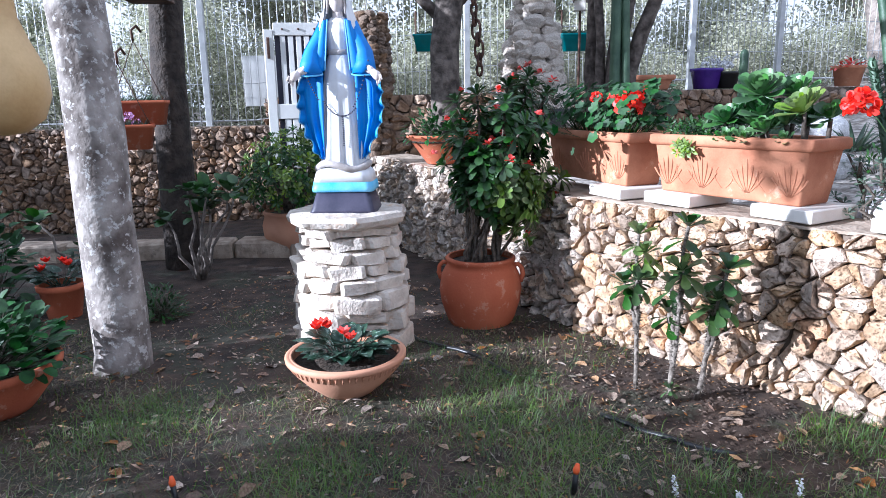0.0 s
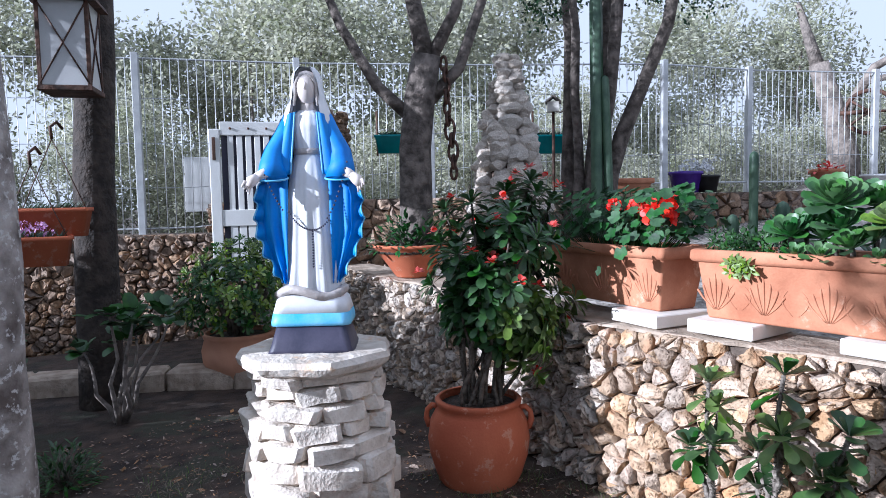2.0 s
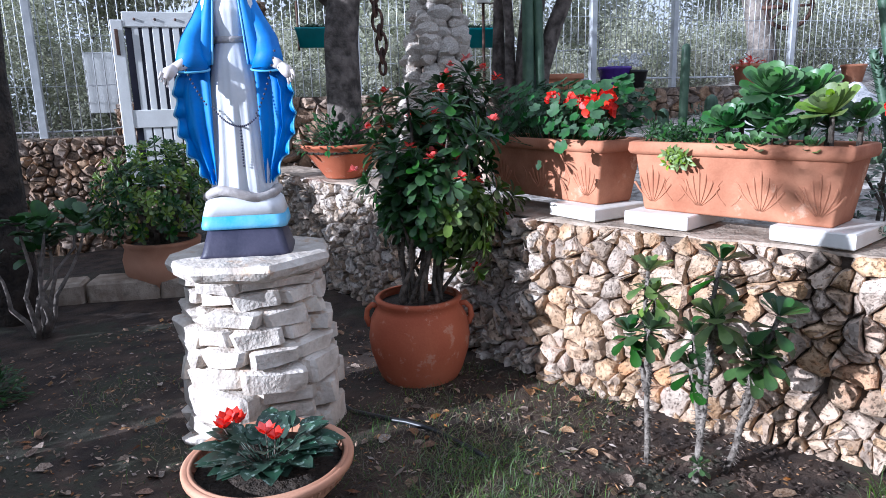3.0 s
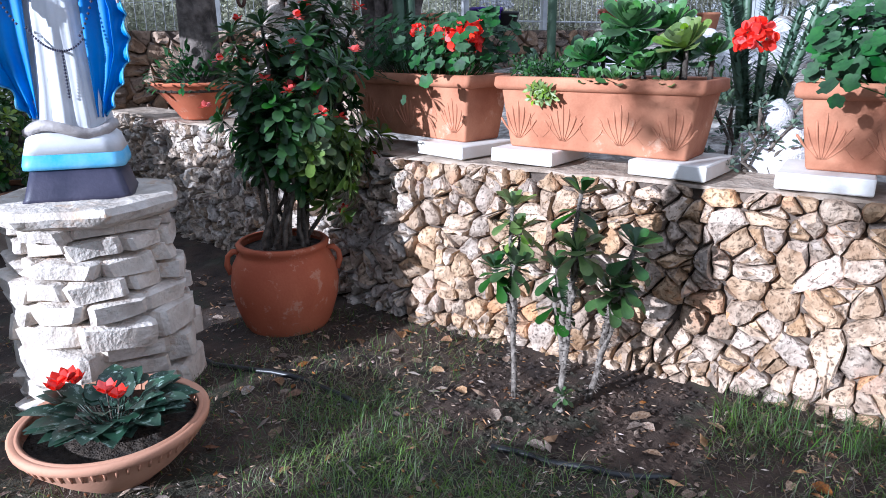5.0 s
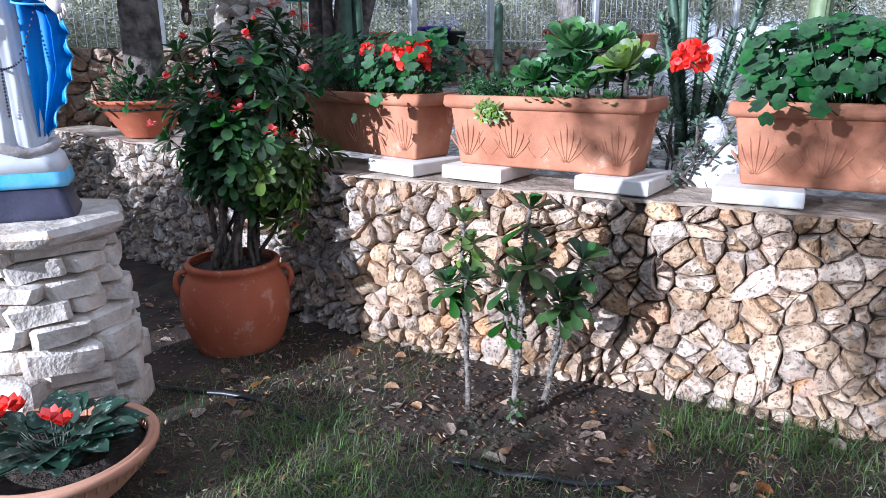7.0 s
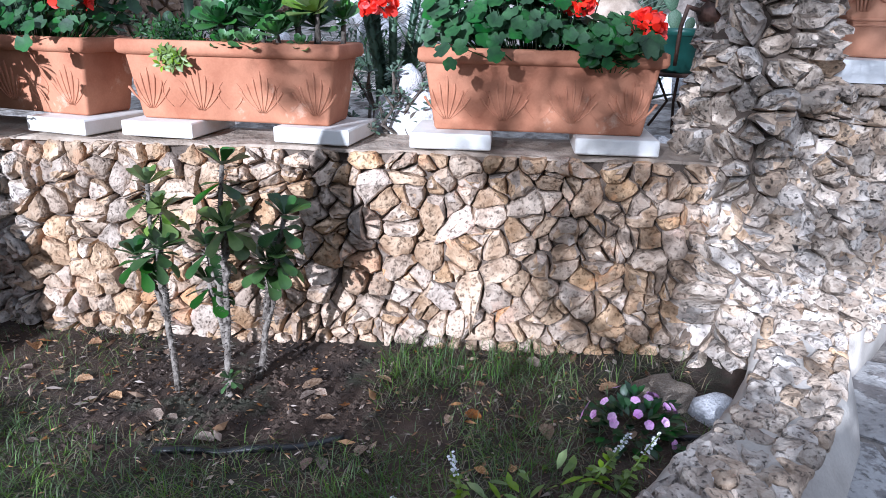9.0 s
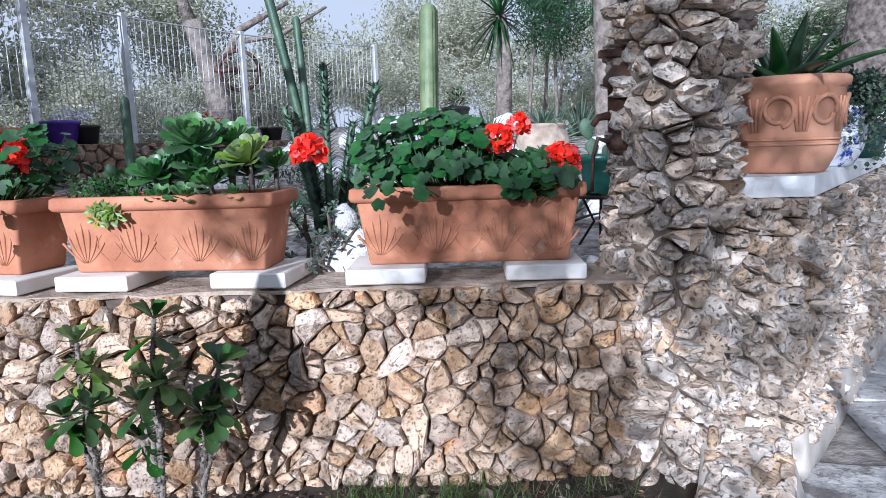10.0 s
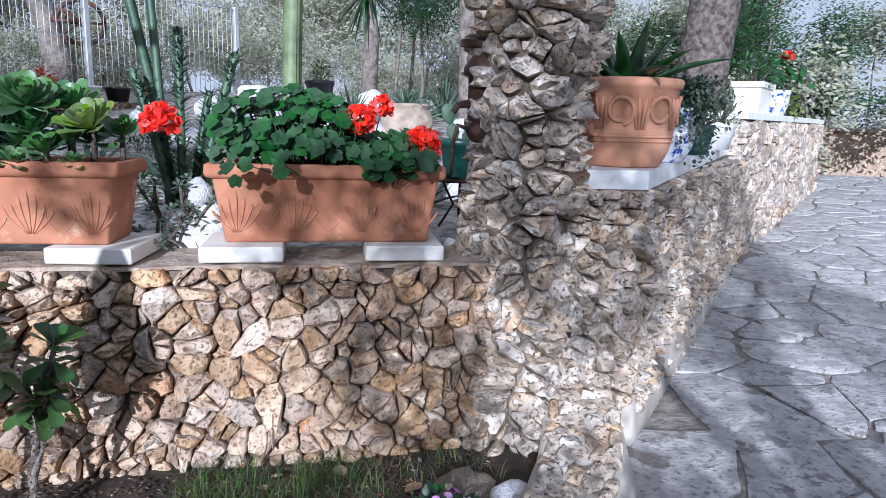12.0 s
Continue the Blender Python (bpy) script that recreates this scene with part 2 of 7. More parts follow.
def ground_material():
    m = surface("garden_soil", (0.017, 0.010, 0.007), (0.070, 0.045, 0.031), scale=7, grain=140, bump=1.0,
                spots=(0.036, 0.034, 0.020), spot_scale=2.2, spot_cut=0.52)
    return m


GROUND = ground_material()
STONY = surface("stony_pale_soil", (0.13, 0.105, 0.085), (0.50, 0.46, 0.42), scale=16, grain=70, bump=1.0, spots=(0.09, 0.07, 0.055), spot_scale=3, spot_cut=0.6)


# building helpers
class Geo:
    """Gathers vertices and faces, with a material slot for each face."""

    def __init__(self):
        self.v, self.f, self.m = [], [], []

    def add(self, verts, faces, m=0):
        o = len(self.v)
        self.v.extend(tuple(p) for p in verts)
        self.f.extend(tuple(i + o for i in f) for f in faces)
        self.m.extend([m] * len(faces))
        return self

    def rings(self, loops, m=0, cap=(True, True)):
        n = len(loops[0])
        verts = [p for lp in loops for p in lp]
        faces = [(a * n + i, a * n + (i + 1) % n, (a + 1) * n + (i + 1) % n, (a + 1) * n + i)
                 for a in range(len(loops) - 1) for i in range(n)]
        if cap[0]:
            faces.append(tuple(reversed(range(n))))
        if cap[1]:
            faces.append(tuple(range((len(loops) - 1) * n, len(loops) * n)))
        return self.add(verts, faces, m)

    def tube(self, pts, radii, n=8, m=0, cap=(True, True), rough=0.0, ribs=0.0):
        pts = [Vector(p) for p in pts]
        if not hasattr(radii, "__len__"):
            radii = [radii] * len(pts)
        side = None
        loops = []
        for i, p in enumerate(pts):
            d = (pts[min(i + 1, len(pts) - 1)] - pts[max(i - 1, 0)]).normalized()
            if side is None:
                side = d.orthogonal().normalized()
            side = (side - d * side.dot(d)).normalized()
            up = d.cross(side)
            lp = []
            for k in range(n):
                a = 2 * math.pi * k / n
                r = radii[i] * (1 - ribs * (k % 2))
                if rough:
                    r *= 1 + rough * noise.noise((p + side * math.cos(a) * radii[i] + up * math.sin(a) * radii[i]) * 3.1 / max(radii[i] * 4, 0.15))
                lp.append(p + (side * math.cos(a) + up * math.sin(a)) * r)
            loops.append(lp)
        return self.rings(loops, m, cap)

    def lathe(self, profile, n=32, at=(0, 0, 0), m=0, squash=(1, 1), cap=(True, False), wave=None):
        loops = []
        for r, z in profile:
            lp = []
            for k in range(n):
                a = 2 * math.pi * k / n
                q = r * (wave(a, z) if wave else 1)
                lp.append((at[0] + q * math.cos(a) * squash[0], at[1] + q * math.sin(a) * squash[1], at[2] + z))
            loops.append(lp)
        return self.rings(loops, m, cap)

    def box(self, x0, y0, z0, x1, y1, z1, m=0, bevel=0.004, jitter=0.0, rng=None):
        b = bmesh.new()
        bmesh.ops.create_cube(b, size=1)
        for v in b.verts:
            v.co = Vector((x0 + (v.co.x + 0.5) * (x1 - x0), y0 + (v.co.y + 0.5) * (y1 - y0), z0 + (v.co.z + 0.5) * (z1 - z0)))
            if jitter:
                v.co += Vector((rng.uniform(-1, 1), rng.uniform(-1, 1), rng.uniform(-0.4, 0.4))) * jitter
        if bevel:
            bmesh.ops.bevel(b, geom=b.edges[:], offset=bevel, segments=1, affect="EDGES")
        b.verts.index_update()
        self.add([v.co[:] for v in b.verts], [[v.index for v in f.verts] for f in b.faces], m)
        b.free()
        return self

    def leaf(self, p, d, up, length, width, shape="oval", bend=0.25, m=0, fold=0.12):
        st = {"oval": ((0, .08), (.3, .8), (.65, 1), (1, .12)), "spoon": ((0, .14), (.4, .55), (.74, 1), (.93, .82), (1, .35)),
              "blade": ((0, 1), (.4, .75), (.75, .42), (1, .04)), "round": ((0, .35), (.25, 1), (.7, 1), (1, .4)),
              "heart": ((0, .7), (.25, 1), (.65, .72), (1, .06))}[shape]
        p, d = Vector(p), Vector(d).normalized()
        side = d.cross(Vector(up))
        side = side.normalized() if side.length > 1e-4 else d.orthogonal().normalized()
        nrm = side.cross(d)
        verts = []
        for t, w in st:
            c = p + d * length * t - nrm * bend * length * t * t
            e = nrm * fold * width * w
            verts += [c + side * width * w * 0.5 + e, c, c - side * width * w * 0.5 + e]
        faces = []
        for i in range(len(st) - 1):
            a = i * 3
            faces += [(a, a + 1, a + 4, a + 3), (a + 1, a + 2, a + 5, a + 4)]
        return self.add(verts, faces, m)

    def mesh(self, name, mats, smooth=True):
        me = bpy.data.meshes.new(name)
        me.from_pydata(self.v, [], self.f)
        for mt in (mats if isinstance(mats, (list, tuple)) else [mats]):
            me.materials.append(mt)
        if isinstance(mats, (list, tuple)):
            me.polygons.foreach_set("material_index", self.m)
        me.polygons.foreach_set("use_smooth", [smooth] * len(me.polygons))
        me.update()
        return me


def part(name, geo, mats, parent, label="", smooth=True, at=None):
    ob = new(name, geo.mesh(name, mats, smooth) if isinstance(geo, Geo) else geo)
    ob.parent = parent
    if at is not None:
        ob.matrix_basis = at
    return tagged(ob, label)


def thing(name, at, label, category, group="", kind=""):
    ob = new(name)
    ob.matrix_basis = at if isinstance(at, Matrix) else pose(*at)
    return tagged(ob, label, category, group, kind)


def solo(name, geo, mats, at, label, category, group="", kind="", smooth=True):
    ob = part(name, geo, mats, None, label, smooth, at if isinstance(at, Matrix) else pose(*at))
    return tagged(ob, "", category, group, kind)


def rand_dir(rng, low=-1.0, high=1.0):
    a, z = rng.uniform(0, 2 * math.pi), rng.uniform(low, high)
    s = math.sqrt(max(0, 1 - z * z))
    return Vector((s * math.cos(a), s * math.sin(a), z))


# stonework
def cells(u0, u1, v0, v1, size, rng, aspect=1.25, jitter=0.48, drop=0.28):
    """Irregular polygons that fill a rectangle."""
    su, sv = size * aspect, size / aspect ** 0.3
    nu, nv = max(1, round((u1 - u0) / su)), max(1, round((v1 - v0) / sv))
    su, sv = (u1 - u0) / nu, (v1 - v0) / nv
    seeds = {}
    for i in range(-1, nu + 1):
        for j in range(-1, nv + 1):
            off = 0.5 if j % 2 else 0.0
            if 0 < i < nu - 1 and 0 < j < nv - 1 and rng.random() < drop:
                continue
            seeds[i, j] = (u0 + (i + 0.5 + off + rng.uniform(-jitter, jitter)) * su, v0 + (j + 0.5 + rng.uniform(-jitter, jitter)) * sv)
    out = []
    for i in range(-1, nu + 1):
        for j in range(nv):
            if (i, j) not in seeds:
                continue
            cu, cv = seeds[i, j]
            poly = [(u0, v0), (u1, v0), (u1, v1), (u0, v1)]
            for a in range(-2, 3):
                for b in range(-2, 3):
                    s = seeds.get((i + a, j + b))
                    if s is None or (a == 0 and b == 0):
                        continue
                    mu, mv, du, dv = (cu + s[0]) / 2, (cv + s[1]) / 2, s[0] - cu, s[1] - cv
                    nxt = []
                    for k in range(len(poly)):
                        p, q = poly[k], poly[(k + 1) % len(poly)]
                        fp, fq = (p[0] - mu) * du + (p[1] - mv) * dv, (q[0] - mu) * du + (q[1] - mv) * dv
                        if fp <= 0:
                            nxt.append(p)
                        if fp * fq < 0:
                            t = fp / (fp - fq)
                            nxt.append((p[0] + (q[0] - p[0]) * t, p[1] + (q[1] - p[1]) * t))
                    poly = nxt
                    if len(poly) < 3:
                        break
                if len(poly) < 3:
                    break
            clean = [p for k, p in enumerate(poly) if math.hypot(p[0] - poly[k - 1][0], p[1] - poly[k - 1][1]) > size * 0.06]
            if len(clean) >= 3:
                out.append(clean)
    return out


def cracked(polys, rng, share=0.3, least=0.004):
    """Splits some of the larger pieces in two, off their middle."""
    out = []
    for poly in polys:
        n = len(poly)
        area = abs(sum(poly[k - 1][0] * poly[k][1] - poly[k][0] * poly[k - 1][1] for k in range(n))) / 2
        if area < least or rng.random() > share:
            out.append(poly)
            continue
        cu, cv = sum(p[0] for p in poly) / n, sum(p[1] for p in poly) / n
        a = rng.uniform(0, math.pi)
        du, dv, off = math.cos(a), math.sin(a), rng.uniform(-0.3, 0.3) * math.sqrt(area)
        for side in (1, -1):
            bit = []
            for k in range(n):
                p, q = poly[k], poly[(k + 1) % n]
                fp = side * ((p[0] - cu) * du + (p[1] - cv) * dv - off)
                fq = side * ((q[0] - cu) * du + (q[1] - cv) * dv - off)
                if fp >= 0:
                    bit.append(p)
                if fp * fq < 0:
                    t = fp / (fp - fq)
                    bit.append((p[0] + (q[0] - p[0]) * t, p[1] + (q[1] - p[1]) * t))
            if len(bit) >= 3:
                out.append(bit)
    return out


def stone_geo(geo, poly, put, rng, gap=0.006, proud=0.04, flat=False, deep=0.03):
    """One stone: an uneven outline shrunk by the joint, steep broken sides and a lumpy, tilted face."""
    n = len(poly)
    cu, cv = sum(p[0] for p in poly) / n, sum(p[1] for p in poly) / n
    rad = max(math.hypot(p[0] - cu, p[1] - cv) for p in poly)
    if rad < 0.012:
        return False
    # the outline, walked at even steps
    edge = [math.hypot(poly[(k + 1) % n][0] - poly[k][0], poly[(k + 1) % n][1] - poly[k][1]) for k in range(n)]
    around, count = sum(edge), 16 if flat else 13
    pts, k, start = [], 0, 0.0
    for i in range(count):
        u = around * i / count
        while u > start + edge[k] and k < n - 1:
            start += edge[k]
            k += 1
        t = (u - start) / max(edge[k], 1e-6)
        p, q = poly[k], poly[(k + 1) % n]
        pts.append((p[0] + (q[0] - p[0]) * t, p[1] + (q[1] - p[1]) * t))
    seed = Vector((rng.random() * 50, rng.random() * 50, rng.random() * 50))
    if flat:
        keep = max(0.4, 1.0 - gap / max(rad * 0.6, 0.01))
        h = proud * rng.uniform(0.6, 1.3)
        tu, tv = rng.uniform(-0.02, 0.02), rng.uniform(-0.02, 0.02)
        rows = ((keep, -deep), (keep, h * 0.6), (keep * 0.965, h), (keep * 0.6, h * 1.02), (keep * 0.25, h))
    else:
        keep = max(0.45, 1.05 - gap * rng.uniform(0.6, 1.7) / max(rad * 0.6, 0.01))
        h = proud * rng.uniform(0.35, 1.35)
        tu, tv = rng.uniform(-0.28, 0.28), rng.uniform(-0.28, 0.28)
        rows = ((keep * 0.97, -deep), (keep * 1.02, h * 0.15), (keep * 0.97, h * 0.62), (keep * 0.80, h * 0.97), (keep * 0.45, h * 1.05))
    loops = []
    for s, d in rows:
        lp = []
        for u, v in pts:
            du, dv = (u - cu) * s, (v - cv) * s
            q = Vector((du, dv, d * 0.6))
            if flat:
                w = 1 + 0.10 * noise.noise(Vector((du, dv, 0)) * 9 + seed)
                dd = d if d <= 0 else d + tu * du + tv * dv + 0.006 * noise.noise(q * 12 + seed)
            else:
                w = 1 + 0.28 * noise.noise(q * 22 + seed) + 0.10 * noise.noise(q * 58 + seed)
                dd = d if d <= 0 else d + tu * du + tv * dv + h * (0.60 * noise.noise(q * 24 + seed) + 0.30 * noise.noise(q * 70 + seed))
            lp.append(put(cu + du * w, cv + dv * w, dd))
        loops.append(lp)
    geo.rings(loops, 0, (False, False))
    o = len(geo.v)
    geo.v.append(tuple(put(cu, cv, h * (1.02 + (0 if flat else 0.5 * noise.noise(seed))))))
    m = len(pts)
    for i in range(m):
        geo.f.append((o - m + i, o - m + (i + 1) % m, o))
        geo.m.append(0)
    return True


def broken(ob, angle=38):
    """Smooth faces with the sharp edges of broken stone."""
    ob.data.set_sharp_from_angle(angle=radians(angle))
    return ob


def stones(parent, polys, put, rng, mat, near=lambda u, v: True, limit=300, name="stone", gap=0.006, proud=0.04, flat=False, smooth=True):
    """Near stones become pieces of their own, the rest one joined mesh."""
    rest, made = Geo(), 0
    for poly in polys:
        cu, cv = sum(p[0] for p in poly) / len(poly), sum(p[1] for p in poly) / len(poly)
        if made < limit and near(cu, cv):
            g = Geo()
            if stone_geo(g, poly, put, rng, gap, proud, flat):
                broken(part(name, g, mat, parent, smooth=smooth))
                made += 1
        else:
            stone_geo(rest, poly, put, rng, gap, proud, flat)
    if rest.v:
        tagged(broken(part(name + "work", rest, mat, parent, smooth=smooth)), kind="stuff")


def along(points):
    """A function that walks a plan line: distance -> place, outward normal (to the right of the way)."""
    pts = [Vector((*p, 0)) for p in points]
    acc = [0.0]
    for a, b in zip(pts, pts[1:]):
        acc.append(acc[-1] + (b - a).length)

    def at(u):
        u = min(max(u, 0), acc[-1])
        k = max(i for i in range(len(pts) - 1) if acc[i] <= u)
        d = (pts[k + 1] - pts[k]).normalized()
        w = 0.14
        if u - acc[k] < w and k > 0:
            d = (d + (pts[k] - pts[k - 1]).normalized() * (1 - (u - acc[k]) / w)).normalized()
        elif acc[k + 1] - u < w and k + 2 < len(pts):
            d = (d + (pts[k + 2] - pts[k + 1]).normalized() * (1 - (acc[k + 1] - u) / w)).normalized()
        return pts[k] + (pts[k + 1] - pts[k]).normalized() * (u - acc[k]), Vector((d.y, -d.x, 0))

    return at, acc[-1]


def ground_z(x, y):
    """The lawn: it falls gently away from the path."""
    return -0.03 + 0.018 * max(-4.0, min(x, 0.5)) + 0.012 * noise.noise(Vector((x * 1.3, y * 1.3, 0)))


def kerb_x(y):
    """Where the curved border runs."""
    line = ((-9.0, -0.75), (-2.5, -0.75), (-1.75, -0.42), (-1.27, -0.17), (-0.93, 0.07), (-0.67, 0.29), (-0.40, 0.46), (-0.16, 0.56), (0.04, 0.62))
    y = max(-9.0, min(0.04, y))
    return next(a[1] + (b[1] - a[1]) * (y - a[0]) / (b[0] - a[0]) for a, b in zip(line, line[1:]) if y <= b[0])


def path_z(x, y):
    """The paved path: it climbs as it goes away."""
    return -0.10 + 0.05 * max(0.0, (x - 0.8) * 0.6 + y * 0.8 - 2.5)


# ground, terraces and paths
def sheet(name, xs, ys, zf, mat, label, category):
    g = Geo()
    verts = [(x, y, zf(x, y)) for y in ys for x in xs]
    n = len(xs)
    faces = [(j * n + i, j * n + i + 1, (j + 1) * n + i + 1, (j + 1) * n + i) for j in range(len(ys) - 1) for i in range(n - 1)]
    g.add(verts, faces)
    return solo(name, g, mat, (0, 0, 0), label, category, kind="structure")


def steps(a, b, n):
    return [a + (b - a) * i / n for i in range(n + 1)]


FAR = [-400, -120, -40, -16]
sheet("ground", FAR + steps(-11, 2.5, 110) + [8, 30, 120, 400], FAR[:3] + steps(-12, 2.5, 110) + [12, 40, 120, 400],
      lambda x, y: min(ground_z(x, y), -0.16 if x > (0.75 if y > 0.04 else kerb_x(y) + 0.1) else 9) if abs(x) < 12 and abs(y) < 12.1 else -0.25,
      GROUND, "dark bare garden soil with thin patchy grass", "lawn")

WALL_A = [(-6.3, 0.85), (-2.45, 0.0), (0.22, 0.0)]
at_a, len_a = along(WALL_A)
TOP_A = 0.775
UPPER = [(-7.6, 0.15), (-6.6, 0.75), (-5.0, 2.6), (-3.6, 4.4), (-2.2, 6.6), (-1.2, 8.2)]


def terrace_z(x, y):
    rise = max(0.0, y - 0.6 - max(0.0, -2.0 - x) * 0.3)
    return 0.70 + min(0.9, rise * 0.13) + 0.02 * noise.noise(Vector((x * 2, y * 2, 3)))


def terrace():
    xs, ys = steps(-6.4, 3.4, 70), steps(0, 1, 60)
    g = Geo()
    verts, n = [], len(xs)
    for t in ys:
        for x in xs:
            front = 0.06 if x > -2.45 else 0.06 + (-2.45 - x) * 0.221
            if x > 0.75:
                front = 0.25 + (x - 0.75) * 1.25
            y = front + t * (12.5 - front)
            verts.append((x, y, terrace_z(x, y)))
    g.add(verts, [(j * n + i, j * n + i + 1, (j + 1) * n + i + 1, (j + 1) * n + i) for j in range(len(ys) - 1) for i in range(n - 1)])
    return solo("terrace_ground", g, STONY, (0, 0, 0), "raised bed of stony soil behind the retaining wall", "flower bed", kind="structure")


terrace()


def wall_body(name, line, z0, z1, thick, label, cap=0.0, cap_mat=None, out=0.0, core_mat=None):
    """The core of a wall, set back behind its stones, with a rough capping."""
    at, length = along(line)
    ob = thing(name, (0, 0, 0), label, "wall", kind="structure")
    n = max(2, int(length / 0.12))
    us = [length * i / n for i in range(n + 1)]
    rng = random.Random(name)
    for nm, a, b, front, mat in (("core", 0, 1, -0.022, core_mat or MORTAR),) + ((("capping", 1, 2, out, cap_mat),) if cap else ()):
        loops = []
        for u in us:
            p, nr = at(u)
            zz1, zz0 = (z1(u) if callable(z1) else z1), (z0(u) if callable(z0) else z0)
            lo, hi = (zz0, zz1 - cap) if nm == "core" else (zz1 - cap, zz1)
            w = rng.uniform(-0.02, 0.02) if nm == "capping" else 0
            f, k = p + nr * (front + w), p - nr * thick
            loops.append([(f.x, f.y, lo), (f.x, f.y, hi - abs(w) * 0.8), (k.x, k.y, hi), (k.x, k.y, lo)])
        part(nm, Geo().rings(loops), mat, ob, smooth=False)
    return ob


wall_a = wall_body("wall_1", WALL_A, -0.25, TOP_A, 0.34, "low retaining wall of irregular tan tufa rubble with open joints", 0.022, CAPPING, 0.002)

# the pillar's side wall, along the path
WALL_B = [(0.50, 0.02), (0.84, 0.08), (3.42, 3.30)]
wall_b = wall_body("wall_2", WALL_B, -0.25, 1.06, 0.30, "tall wall of pitted grey tufa rubble beside the paved path", 0.0)
WALL_C = [(3.50, 3.38), (7.9, 7.8)]
wall_c = wall_body("wall_3", WALL_C, -0.25, 1.40, 0.30, "grey rubble wall stepping up along the paved path", 0.0, core_mat=GREY_STONE)
WALL_D = [(-10.5, -4.6), (-7.75, -0.45), (-7.1, 0.35)]
wall_d = wall_body("wall_4", WALL_D, -0.25, 1.10, 0.35, "brown fieldstone wall toned dark for shade under the metal fence", 0.0)
wall_e = wall_body("wall_5", UPPER, 0.5, 1.42, 0.35, "upper terrace wall of small brown fieldstones toned dark for shade", 0.0)


def ledge(name, line, z0, z1, inner, label):
    at, length = along(line)
    n = max(2, int(length / 0.5))
    loops = []
    for i in range(n + 1):
        p, nr = at(length * i / n)
        f, k = p + nr * 0.05, p - nr * inner
        loops.append([(f.x, f.y, z0), (f.x, f.y, z1 - 0.006), (f.x - nr.x * 0.006, f.y - nr.y * 0.006, z1), (k.x, k.y, z1), (k.x, k.y, z0)])
    return solo(name, Geo().rings(loops), PAINT_WHITE, (0, 0, 0), label, "ledge", kind="structure", smooth=False)


def ledge_one():
    g = Geo()
    d = Vector((0.597, 0.802, 0))
    c, e = Vector((0.885, 0.045, 0)), Vector((0.885, 0.045, 0)) + d * 4.05
    w = Vector((-0.802, 0.597, 0)) * 0.42
    ring = [Vector((0.55, 0.075, 0)), c, e, e + w, Vector((0.80, 0.52, 0)), Vector((0.52, 0.52, 0))]
    lo, hi = [p + Vector((0, 0, 1.062)) for p in ring], [p + Vector((0, 0, 1.142)) for p in ring]
    g.rings([lo, hi])
    return solo("ledge_1", g, PAINT_WHITE, (0, 0, 0), "white painted slab capping the tufa wall", "ledge", kind="structure", smooth=False)


ledge_one()
ledge("ledge_2", WALL_C, 1.402, 1.47, 0.42, "white painted capping on the stepped wall")


def low_kerb():
    """The curved border between the lawn and the path, rough stone on top and smooth cement on the path's side."""
    line = [(-0.75, -2.5), (-0.42, -1.75), (-0.17, -1.27), (0.07, -0.93), (0.29, -0.67), (0.46, -0.40), (0.56, -0.16), (0.62, 0.04)]
    at, length = along(line)
    ob = thing("kerb", (0, 0, 0), "curved low border of mortared tufa with a cement side", "kerb", kind="structure")
    loops, n = [], 60

    def height(u):
        t = u / length
        return 0.015 + 0.05 * min(1.0, max(0.0, (t - 0.2) / 0.3)) + 0.13 * max(0.0, (t - 0.72) / 0.28) ** 1.6 + 0.012 * noise.noise(Vector((u * 7, 2, 0)))

    for i in range(n + 1):
        u = length * i / n
        p, nr = at(u)
        h = height(u)
        w = 0.012 * noise.noise(Vector((u * 9, 5, 0)))
        ring = []
        for off, z in ((-0.15 + w, -0.2), (-0.145 + w, h - 0.03), (-0.12 + w, h - 0.008), (-0.04, h), (0.06, h + 0.006 * noise.noise(Vector((u * 14, 9, 0)))), (0.15 + w, h - 0.012), (0.175 + w, h - 0.035), (0.235, -0.07), (0.27, -0.2)):
            q = p + nr * off
            ring.append((q.x, q.y, z))
        loops.append(ring)
    part("core", Geo().rings(loops), CEMENT, ob, "pale rough cement")
    rng = random.Random(8)

    def put(u, v, d):
        p, nr = at(u)
        q = p + nr * (v - 0.13)
        return (q.x, q.y, height(u) - 0.008 + d)

    stones(ob, cells(0, length, 0.0, 0.30, 0.062, rng, drop=0.2), put, rng, GREY_STONE, limit=260, gap=0.0015, proud=0.026)
    return ob


# things on the wall
def ring_rect(w, d, r, z, n=6):
    pts = []
    for sx, sy, a0 in ((1, 1, 0), (-1, 1, 90), (-1, -1, 180), (1, -1, 270)):
        for i in range(n):
            a = radians(a0 + 90 * i / (n - 1))
            pts.append((sx * (w / 2 - r) + r * math.cos(a), sy * (d / 2 - r) + r * math.sin(a), z))
    return pts


